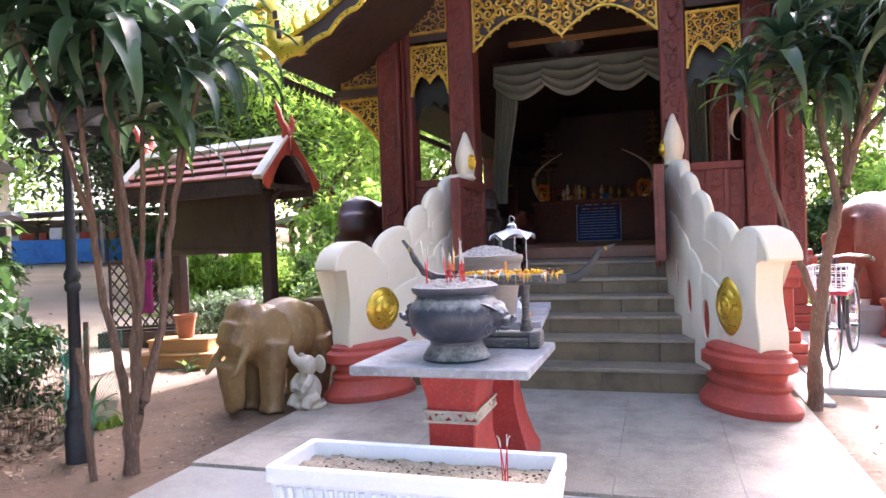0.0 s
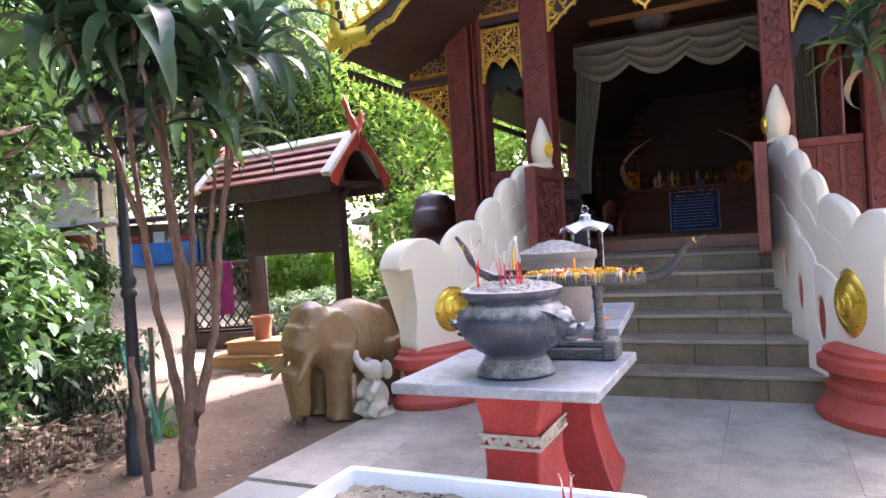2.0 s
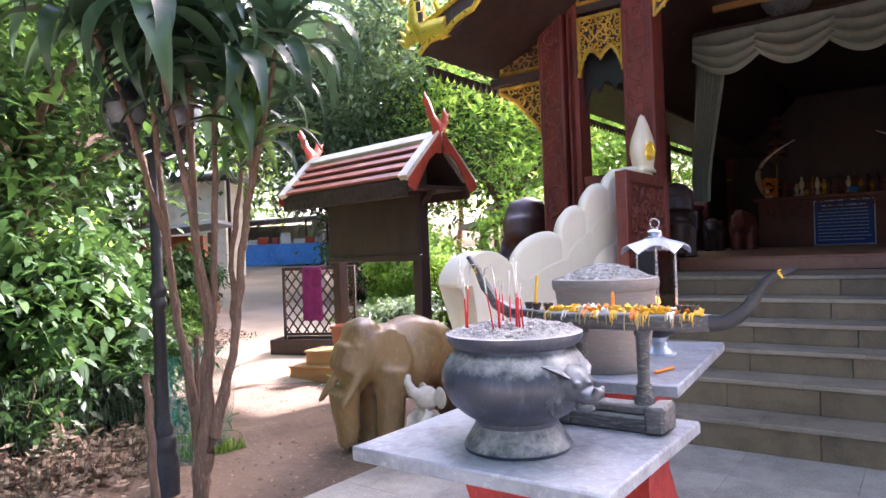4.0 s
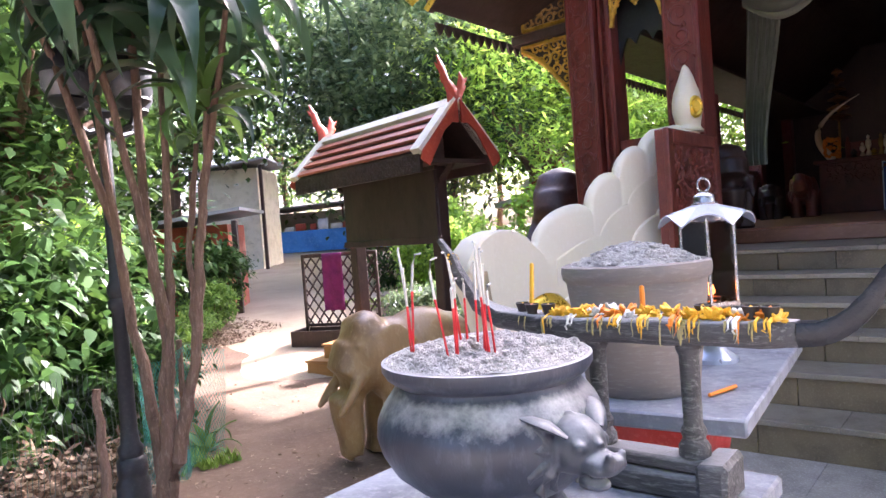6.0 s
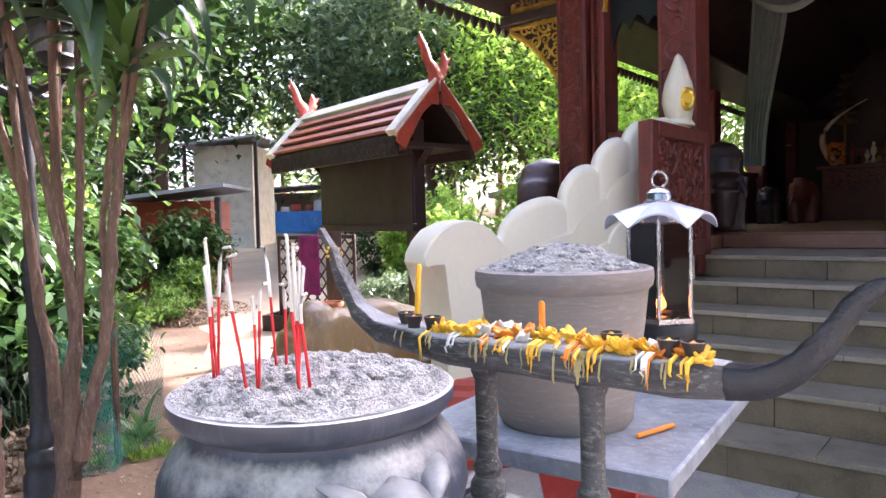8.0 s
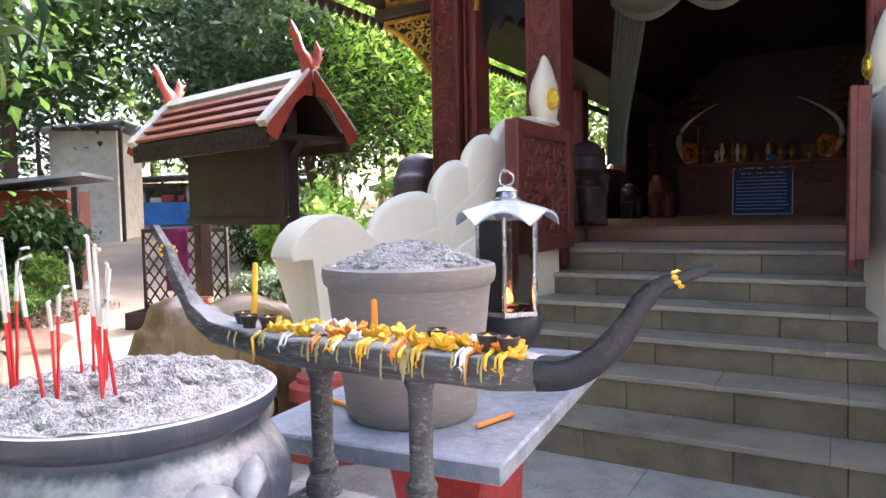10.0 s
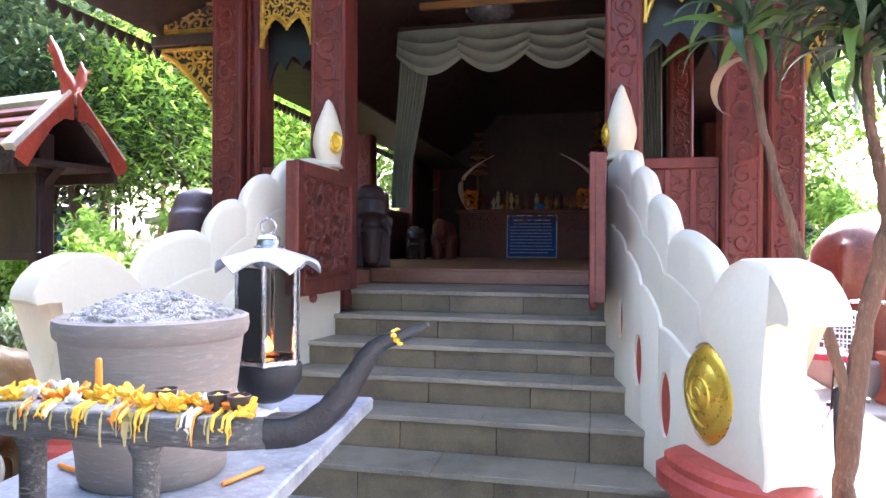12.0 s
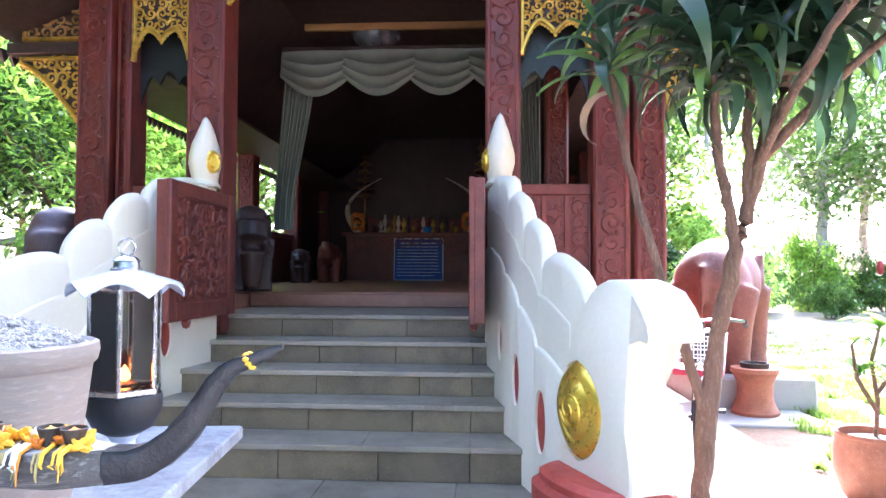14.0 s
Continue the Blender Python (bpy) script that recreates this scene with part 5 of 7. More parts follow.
def boat_tray():
    t = thing("candle_stand", Matrix.Translation((-0.97, -2.60, 0.79)), "weathered grey boat-shaped candle stand dripping with yellow wax", "candle stand")
    part("foot", join(box(0.34, 0.10, 0.05, (0.01, 0, 0), 0.008), box(0.31, 0.07, 0.03, (0.01, 0, 0.05), 0.008)), TRAY_WOOD, t)
    for x in (-0.09, 0.11):
        part("post", disc_profile(Matrix.Translation((x, 0, 0.08)), [(0.0, 0), (0.031, 0), (0.031, 0.02), (0.022, 0.035), (0.026, 0.05), (0.0185, 0.065), (0.0195, 0.20), (0.026, 0.215), (0.021, 0.23), (0.027, 0.25), (0.0, 0.25)], 14), TRAY_WOOD, t)
    for x in (-0.145, 0.155):
        part("foot_block", lumpy(box(0.06, 0.12, 0.085, (x, 0, 0), 0.01), 0.006, 20), TRAY_WOOD, t)
    b = bmesh.new()
    rings = []
    prof = [(-0.515, 0.54, 0.007, 0.007), (-0.475, 0.49, 0.011, 0.011), (-0.448, 0.435, 0.013, 0.014), (-0.405, 0.378, 0.017, 0.017), (-0.335, 0.344, 0.032, 0.021), (-0.15, 0.330, 0.056, 0.025), (0.0, 0.330, 0.056, 0.025), (0.15, 0.330, 0.056, 0.025), (0.25, 0.331, 0.048, 0.025), (0.31, 0.330, 0.0235, 0.023),
            (0.345, 0.332, 0.019, 0.021), (0.378, 0.346, 0.016, 0.020), (0.402, 0.366, 0.015, 0.018), (0.424, 0.392, 0.014, 0.016), (0.442, 0.42, 0.013, 0.014), (0.454, 0.44, 0.012, 0.0125), (0.465, 0.453, 0.012, 0.012), (0.482, 0.463, 0.011, 0.010), (0.50, 0.470, 0.009, 0.009), (0.52, 0.478, 0.007, 0.007), (0.54, 0.488, 0.003, 0.003)]
    for i, (x, z, wy, hz) in enumerate(prof):
        a, c = prof[max(0, i - 1)], prof[min(len(prof) - 1, i + 1)]
        d = Vector((c[0] - a[0], 0, c[1] - a[1])).normalized()
        n = Vector((-d.z, 0, d.x))
        ring = []
        for u, v in ((-1, 0.75), (-0.9, 1), (0.9, 1), (1, 0.75), (1, -0.4), (0.6, -1), (-0.6, -1), (-1, -0.4)):
            ring.append(b.verts.new(Vector((x, wy * u, z)) + n * hz * v))
        rings.append(ring)
    cut = next(i for i, row in enumerate(prof) if row[0] > 0.33)
    hb = bmesh.new()
    horn = [[hb.verts.new(v.co) for v in ring] for ring in rings[cut - 1:]]
    body = rings[:cut]
    for target, rows in ((b, body), (hb, horn)):
        for lo, hi in zip(rows, rows[1:]):
            for k in range(8):
                target.faces.new((lo[k], lo[(k + 1) % 8], hi[(k + 1) % 8], hi[k]))
        target.faces.new(rows[0])
        target.faces.new(rows[-1])
    for ring in rings[cut:]:
        for v in ring:
            b.verts.remove(v)
    for target in (b, hb):
        bmesh.ops.subdivide_edges(target, edges=list(target.edges), cuts=1, use_grid_fill=True)
    part("trough", lumpy(b, 0.004, 35), TRAY_WOOD, t, "scorched ash-grey trough with an upswept horn end", angle=60)
    part("horn", lumpy(hb, 0.0025, 45), BLACK_HORN_AND_SHADE, t, "blackened carved horn end", angle=60)
    for x, z, r in ((0.497, 0.469, 0.011), (-0.475, 0.49, 0.017)):
        k = bmesh.new()
        for i in range(9):
            a = i / 9 * 6.283
            ball(0.0038, (x + 0.004 * math.cos(i), r * math.cos(a), z + r * 0.8 * math.sin(a)), (1.3, 1, 1), 1, k)
        part("ribbon", k, YELLOW, t, "faded yellow ribbon")
    d = bmesh.new()
    r = random.Random(6)
    for i in range(40):
        x = r.uniform(-0.25, 0.28) + 0.03 * math.sin(i)
        s = -1 if r.random() < 0.75 else 1
        l = min(0.035, r.expovariate(95))
        k = r.uniform(0.4, 1.2)
        y = s * 0.057
        tube([(x, y * 0.9, 0.357), (x, y, 0.345), (x + r.uniform(-0.003, 0.003), y, 0.345 - l), (x, y, 0.338 - l)], [0.003 * k, 0.0026 * k, 0.0022 * k, 0.0012 * k], 5, d)
    tagged(part("wax_drip", d, WAX_OLD, t), "old dripped candle wax", kind="stuff")
    for x0, x1, count, material in ((-0.03, 0.0, 4, YELLOW), (0.02, 0.05, 5, YELLOW), (0.095, 0.115, 4, ORANGE), (0.13, 0.15, 3, YELLOW), (0.205, 0.222, 4, WAX_WHITE), (0.22, 0.235, 3, ORANGE), (0.245, 0.28, 5, YELLOW), (-0.15, -0.11, 3, WAX_WHITE)):
        d = bmesh.new()
        for i in range(count):
            x, l, k = r.uniform(x0, x1), min(0.028, r.expovariate(110)), r.uniform(0.35, 0.8)
            tube([(x, -0.030, 0.362), (x, -0.052, 0.357), (x + 0.002, -0.060, 0.345), (x + r.uniform(-0.004, 0.004), -0.060, 0.348 - l * 0.6), (x + r.uniform(-0.004, 0.004), -0.059, 0.345 - l)], [0.005 * k, 0.0045 * k, 0.0036 * k, 0.003 * k, 0.0015 * k], 6, d)
        tagged(part("melted_wax", lumpy(d, 0.0015, 70), material, t), "fresh melted candle wax over the rim", kind="stuff")
    return t


boat_tray()
rnd = random.Random(13)


def petal_heap(r, n, seed):
    q = random.Random(seed)
    b = bmesh.new()
    for i in range(n):
        a = q.random() * 6.283
        rr = r * math.sqrt(q.random())
        s = q.uniform(0.35, 0.8) * r * 0.62
        ball(s, (rr * math.cos(a), rr * math.sin(a) * 0.7, s * 0.6 + q.random() * r * 0.35), (1.2, 0.9, 0.55), 1, b, Matrix.Rotation(q.random() * 3, 4, "X"))
    for i in range(1 if seed % 3 == 0 else 0):
        x = q.uniform(-r, r)
        l = min(0.045, q.expovariate(55))
        tube([(x, -0.03, 0.008), (x, -0.05, 0.0), (x + 0.003, -0.052, -l), (x, -0.051, -l - 0.006)], [0.0025, 0.0024, 0.0018, 0.001], 5, b)
    for i in range(8):
        a = q.random() * 6.283
        tube([(0.4 * r * math.cos(a), 0.3 * r * math.sin(a), r * 0.5), (0.8 * r * math.cos(a), 0.7 * r * math.sin(a), r * 1.0), (1.0 * r * math.cos(a), 0.9 * r * math.sin(a), r * q.uniform(1.0, 1.5))], [r * 0.35, r * 0.45, r * 0.12], 6, b, 0.5)
    return lumpy(b, 0.0022, 90, seed)


for i in range(38):
    x = -0.97 - 0.20 + i * 0.0132 + rnd.uniform(-0.01, 0.01)
    m = rnd.choice([YELLOW, YELLOW, YELLOW, ORANGE, WAX_WHITE]) if i > 3 else YELLOW
    solo("flower_offering", petal_heap(rnd.uniform(0.010, 0.021), 11, i), m, "melted yellow wax and marigold petals on the candle stand", "offering", Matrix.Translation((x, -2.60 + rnd.uniform(-0.03, 0.025), 1.143)), group="wax offerings")
for x in (-1.245, -1.205, -1.165, -0.825, -0.735, -0.70):
    c = thing("candle_cup", Matrix.Translation((x, -2.605 + rnd.uniform(-0.015, 0.015), 1.147)), "small dark cup with burnt candle stub", "cup", "candle cups")
    part("cup", lathe([(0.0, 0), (0.012, 0), (0.011, 0.006), (0.017, 0.024), (0.0155, 0.025), (0.013, 0.016), (0.0, 0.014)], 14), BLACK_CLAY, c)
    part("wick_stub", lathe([(0.0, 0.014), (0.012, 0.015), (0.01, 0.021), (0.004, 0.023), (0.0, 0.026)], 10), YELLOW if rnd.random() < 0.6 else ORANGE, c)


def candle(m, l, material, label, group="loose candles"):
    solo("candle", tube([(0, 0, 0), (0, 0, l * 0.5), (0, 0, l), (0, 0, l + 0.003)], [0.0054, 0.0054, 0.005, 0.0025], 10), material, label, "candle", m, group=group)


candle(Matrix.Translation((-1.225, -2.59, 1.16)) @ Matrix.Rotation(radians(5), 4, "Y"), 0.10, YELLOW, "upright yellow candle leaning on the stand")
candle(Matrix.Translation((-0.955, -2.585, 1.16)), 0.045, ORANGE, "short upright orange candle on the stand")
candle(Matrix.Translation((-0.92, -2.13, 0.898)) @ Matrix.Rotation(radians(-15), 4, "Z") @ Matrix.Rotation(radians(90), 4, "X"), 0.115, ORANGE, "orange candle lying on the grey table top")
candle(Matrix.Translation((-1.36, -2.22, 0.898)) @ Matrix.Rotation(radians(70), 4, "Z") @ Matrix.Rotation(radians(90), 4, "X"), 0.07, ORANGE, "orange candle lying on the grey table top")

POT = (-1.145, -2.19)
pot = thing("ash_pot", Matrix.Translation((*POT, 0.89)) @ Matrix.Diagonal((0.89, 0.89, 0.88, 1)), "large ash-dusted clay pot heaped with grey ash", "pot")
part("pot_body", lathe([(0.0, 0), (0.16, 0.0), (0.168, 0.012), (0.172, 0.06), (0.195, 0.22), (0.208, 0.335), (0.218, 0.345), (0.222, 0.365), (0.22, 0.385), (0.21, 0.39), (0.20, 0.38), (0.0, 0.36)], 56), CLAY, pot)
part("ash", heap(0.205, 0.375, 0.445, 7.0, 22, 0.012), ASH, pot, "heaped grey incense ash")
tagged(part("ash_lump", lumps(0.195, 0.38, 0.445, 9, 150, 0.010), ASH, pot), kind="stuff")
s = bmesh.new()
q = random.Random(4)
for i in range(70):
    f = math.sqrt(q.random()) * 0.9
    a = q.random() * 6.283
    z = 0.38 + 0.068 * (1 - f ** 1.7)
    p = Vector((0.2 * f * math.cos(a), 0.2 * f * math.sin(a), z))
    d = Vector((math.cos(a * 7), math.sin(a * 7), q.uniform(-0.1, 0.25))) * 0.02
    tube([p - d * 0.6, p + d * 0.6], 0.0013, 4, s)
tagged(part("burnt_stub", s, INCENSE_ASH, pot), kind="stuff")

LAN = (-1.08, -1.80)
lantern = thing("oil_lantern", Matrix.Translation((*LAN, 0.89)) @ Matrix.Rotation(radians(50), 4, "Z") @ Matrix.Diagonal((0.70, 0.70, 1, 1)), "tin oil lantern with petal-edged white roof and smoky glass", "lantern")
part("foot", lathe([(0.0, 0), (0.10, 0.0), (0.10, 0.012), (0.055, 0.035), (0.04, 0.055), (0.06, 0.075), (0.0, 0.075)], 24), TIN, lantern)
part("bowl", lathe([(0.05, 0.07), (0.10, 0.09), (0.128, 0.13), (0.132, 0.165), (0.126, 0.175), (0.0, 0.172)], 32), BLACK_METAL, lantern, "dark tin bowl")
b = bmesh.new()
lathe([(0.128, 0.172), (0.134, 0.178), (0.134, 0.19), (0.12, 0.194)], 6, b)
lathe([(0.118, 0.43), (0.13, 0.435), (0.13, 0.452), (0.10, 0.455)], 6, b)
for i in range(6):
    a = i / 6 * 6.283
    tube([(0.124 * math.cos(a), 0.124 * math.sin(a), 0.185), (0.124 * math.cos(a), 0.124 * math.sin(a), 0.44)], 0.0075, 6, b)
part("frame", b, STEEL, lantern, "polished tin frame")
for i in range(6):
    a0, a1 = i / 6 * 6.283 + 0.08, (i + 1) / 6 * 6.283 - 0.08
    b = bmesh.new()
    p0, p1 = Vector((0.12 * math.cos(a0), 0.12 * math.sin(a0), 0)), Vector((0.12 * math.cos(a1), 0.12 * math.sin(a1), 0))
    n = (p0 + p1).normalized() * 0.003
    vs = [b.verts.new(v) for v in (p0 + Vector((0, 0, 0.195)), p1 + Vector((0, 0, 0.195)), p1 + Vector((0, 0, 0.43)), p0 + Vector((0, 0, 0.43)))]
    ws = [b.verts.new(v.co + n) for v in vs]
    b.faces.new(vs)
    b.faces.new(ws[::-1])
    for k in range(4):
        b.faces.new((vs[k], vs[(k + 1) % 4], ws[(k + 1) % 4], ws[k]))
    pane = part("pane", b, BLACK_METAL if i in (2, 3) else GLASS, lantern, smooth=False)
b = bmesh.new()
rings = []
for r, z, dip in ((0.02, 0.492, 0), (0.05, 0.487, 0), (0.10, 0.474, 0.004), (0.15, 0.460, 0.012), (0.185, 0.445, 0.022), (0.183, 0.440, 0.022), (0.14, 0.455, 0.012), (0.04, 0.48, 0)):
    rings.append([b.verts.new((r * (1 + 0.10 * dip / 0.026 * abs(math.sin(i / 48 * 6.283 * 3))) * math.cos(i / 48 * 6.283), r * (1 + 0.10 * dip / 0.026 * abs(math.sin(i / 48 * 6.283 * 3))) * math.sin(i / 48 * 6.283), z - dip * (1 - 1.6 * abs(math.cos(i / 48 * 6.283 * 3))))) for i in range(48)])
for lo, hi in zip(rings, rings[1:]):
    for k in range(48):
        b.faces.new((lo[k], lo[(k + 1) % 48], hi[(k + 1) % 48], hi[k]))
part("roof", b, TIN, lantern, "white tin roof with six petals", angle=60)
part("cap", lathe([(0.0, 0.48), (0.055, 0.482), (0.056, 0.490), (0.045, 0.494), (0.043, 0.508), (0.047, 0.511), (0.035, 0.520), (0.015, 0.526), (0.0, 0.527)], 24), STEEL, lantern)
b = bmesh.new()
tube([(0.030 * math.cos(a / 20 * 6.283), 0, 0.545 + 0.021 * math.sin(a / 20 * 6.283)) for a in range(21)], 0.004, 8, b, 1, (0, 1, 0))
part("ring", b, STEEL, lantern)
part("flame", lathe([(0.0, 0.203), (0.018, 0.210), (0.021, 0.220), (0.012, 0.236), (0.0, 0.248)], 12), FLAME, lantern, "small orange flame")
part("oil_cup", lathe([(0.0, 0.176), (0.04, 0.177), (0.045, 0.2), (0.0, 0.205)], 18), CLAY, lantern)


def trough_planter():
    p = thing("ash_trough", Matrix.Translation((-1.14, -3.44, -0.125)), "white fluted rectangular trough filled with sand and ash", "planter")
    w, d, h = 0.542, 0.185, 0.62
    part("stand", box(0.9, 0.26, 0.24, (0, 0, 0), 0.01), CONCRETE, p, "grey concrete block")
    b = bmesh.new()
    def ring(k, z):
        return [b.verts.new((sx * (w + k), sy * (d + k), z)) for sx, sy in ((-1, -1), (1, -1), (1, 1), (-1, 1))]
    rs = [ring(-0.06, 0.24), ring(-0.015, h - 0.07), ring(0.0, h - 0.065), ring(0.0, h), ring(-0.03, h), ring(-0.035, h - 0.09), ring(-0.07, 0.30)]
    for lo, hi in zip(rs, rs[1:]):
        for k in range(4):
            b.faces.new((lo[k], lo[(k + 1) % 4], hi[(k + 1) % 4], hi[k]))
    b.faces.new(rs[0])
    b.faces.new(rs[-1])
    part("trough", bevel(b, 0.006), WHITE_PLASTIC, p, angle=30)
    for i in range(24):
        x = -0.49 + i * 0.0426
        part("flute", tube([(x * 0.93, -d + 0.055, 0.25), (x, -d + 0.012, h - 0.075)], [0.012, 0.014], 6), WHITE_PLASTIC, p)
    for i in range(8):
        for s in (-1, 1):
            y = -0.14 + i * 0.04
            part("flute", tube([(s * (w - 0.055), y * 0.8, 0.25), (s * (w - 0.012), y, h - 0.075)], [0.012, 0.014], 6), WHITE_PLASTIC, p)
    g = bmesh.new()
    nx, ny = 90, 30
    rows = []
    for j in range(ny + 1):
        row = []
        for i in range(nx + 1):
            x, y = (i / nx - 0.5) * 2 * (w - 0.034), (j / ny - 0.5) * 2 * (d - 0.034)
            e = noise.noise(Vector((x * 14, y * 14, 1))) * 0.014 + noise.noise(Vector((x * 45, y * 45, 2))) * 0.009
            row.append(g.verts.new((x, y, h - 0.06 + e)))
        rows.append(row)
    for j in range(ny):
        for i in range(nx):
            g.faces.new((rows[j][i], rows[j][i + 1], rows[j + 1][i + 1], rows[j + 1][i]))
    part("fill", g, PLANTER_SAND, p, "sand mixed with ash and burnt bits", angle=70)
    q = random.Random(2)
    c = bmesh.new()
    for i in range(260):
        x, y = q.uniform(-0.5, 0.5), q.uniform(-0.14, 0.14)
        ball(q.uniform(0.0015, 0.0055), (x, y, h - 0.055), (1.4, 1, 0.6), 1, c)
    tagged(part("charred_bit", lumpy(c, 0.002, 60), SOIL, p), kind="stuff")


trough_planter()
for dx, lean, turn in ((0.0, 6, 30), (0.006, 9, 160), (-0.006, 4, 250), (0.012, 12, 100)):
    incense(-0.80 + dx, -3.44, 0.435, lean, turn, 0.13, 0.04, 0.01)


# ---- the little roofed notice board ----
def notice_board():
    d = Vector((-0.985, 0.17, 0)).normalized()
    ang = math.degrees(math.atan2(-d.y, -d.x))
    o = Vector((-4.25, 1.04, 0))
    L = 2.35
    base = gz(-5.2, 1.1)
    n = thing("notice_board", Matrix.Translation((*(o + d * L / 2).xy, 0)) @ Matrix.Rotation(radians(ang), 4, "Z"), "dark wooden notice board under a small red tiled gable roof", "notice board")
    h = L / 2
    for x in (-h + 0.52, h - 0.34):
        part("post", box(0.135, 0.135, 2.3 - base, (x, 0, base - 0.02), 0.01), DARK_WOOD, n)
    part("board", span(-h + 0.45, h - 0.27, -0.10, -0.07, 1.30, 2.0, 0.006), DARK_WOOD, n, "bare dark notice panel")
    part("board_frame", join(span(-h + 0.42, h - 0.24, -0.115, -0.068, 1.26, 1.33, 0.006), span(-h + 0.42, h - 0.24, -0.115, -0.068, 1.96, 2.03, 0.006)), DARK_WOOD, n)
    hw, ze, zr = 0.44, 2.10, 2.56
    for s in (-1, 1):
        sl = Vector((0, s * hw, ze - zr))
        nrm = Vector((0, s * (zr - ze), hw)).normalized()
        def slope_board(name, material, xa, xb, f0, f1, lo0, hi0, lo1, hi1, label=""):
            b = bmesh.new()
            vs = []
            for x2 in (xa, xb):
                for f, lift in ((f0, hi0), (f1, hi1), (f1, lo1), (f0, lo0)):
                    vs.append(b.verts.new(Vector((x2, 0, zr)) + sl * f + nrm * lift))
            b.faces.new(vs[:4])
            b.faces.new(vs[4:][::-1])
            for i in range(4):
                b.faces.new((vs[i], vs[(i + 1) % 4], vs[4 + (i + 1) % 4], vs[4 + i]))
            part(name, bevel(b, 0.004), material, n, label, smooth=False)
        # dark brown base board puts the shade between the planks into its colour
        slope_board("gap_shade_board", DARK_WOOD, -h + 0.02, h - 0.02, 0.0, 1.02, -0.02, 0.0, -0.02, 0.0)
        for k in range(4):
            f0 = 0.16 + 0.215 * k
            slope_board("roof_plank", ROOF_RED, -h + 0.09, h - 0.09, f0 + 0.065, f0 + 0.205, 0.002, 0.030, 0.014, 0.048)
        slope_board("ridge_board", WHITE_TRIM, -h - 0.03, h + 0.03, -0.01, 0.165, 0.004, 0.055, 0.004, 0.055, "cream painted ridge board")
        for xx in (-h, h):
            e0 = -1 if xx < 0 else 1
            slope_board("verge", WHITE_TRIM, min(xx + e0 * 0.035, xx - e0 * 0.10), max(xx + e0 * 0.035, xx - e0 * 0.10), 0.166, 1.05, -0.02, 0.056, -0.02, 0.056, "cream painted verge board")
            q = [(s * 0.02, zr + 0.02), (s * (hw + 0.03), ze - 0.01), (s * (hw + 0.05), ze - 0.08), (s * (hw - 0.04), ze - 0.14), (s * (hw - 0.1), ze - 0.04), (s * 0.2, zr - 0.28), (s * 0.1, zr - 0.2), (s * 0.02, zr - 0.2)]
            g = prism(q, xx + (0.036 if xx > 0 else -0.056), xx + (0.056 if xx > 0 else -0.036))
            bmesh.ops.transform(g, matrix=Matrix(((0, 1, 0, 0), (1, 0, 0, 0), (0, 0, 1, 0), (0, 0, 0, 1))), verts=g.verts)
            part("bargeboard", g, ORANGE_RED, n, "orange-red bargeboard")
            e = bmesh.new()
            hk = [(0, 0.0), (s * 0.03, 0.09), (s * 0.09, 0.16), (s * 0.14, 0.29), (s * 0.185, 0.40)] if s < 0 else [(0, 0.0), (0.03, 0.07), (0.08, 0.11), (0.10, 0.19), (0.08, 0.27)]
            tube([(xx, y, zr + 0.02 + z) for y, z in hk], [0.10, 0.075, 0.05, 0.046, 0.006], 8, e, 0.3, (1, 0, 0))
            for i in (1, 2, 3):
                y, z = hk[i]
                tube([(xx, y, zr + 0.02 + z), (xx, y + s * 0.05, zr + 0.02 + z), (xx, y + s * 0.075, zr + 0.055 + z)], [0.03, 0.02, 0.004], 6, e, 0.4, (1, 0, 0))
            part("horn", e, ORANGE_RED, n, "red carved gable horn")
        part("eave_board", span(-h + 0.02, h - 0.02, s * hw - 0.02, s * hw + 0.02, ze - 0.19, ze - 0.01, 0.005), DARK_WOOD, n)
        c = scrollwork(-h + 0.05, h - 0.05, ze - 0.18, ze - 0.03, 0.075, 0.007, s * (hw + 0.021), 44)
        part("eave_carving", c, DARK_WOOD, n)
    part("soffit", span(-h + 0.05, h - 0.05, -hw + 0.03, hw - 0.03, ze - 0.10, ze - 0.06), DARK_WOOD, n)
    for x in (-h + 0.52, h - 0.34):
        part("brace", tube([(x - 0.02, 0, 1.80), (x + (-0.38 if x < 0 else 0.25), 0, 2.02)], 0.03, 6), DARK_WOOD, n)


notice_board()


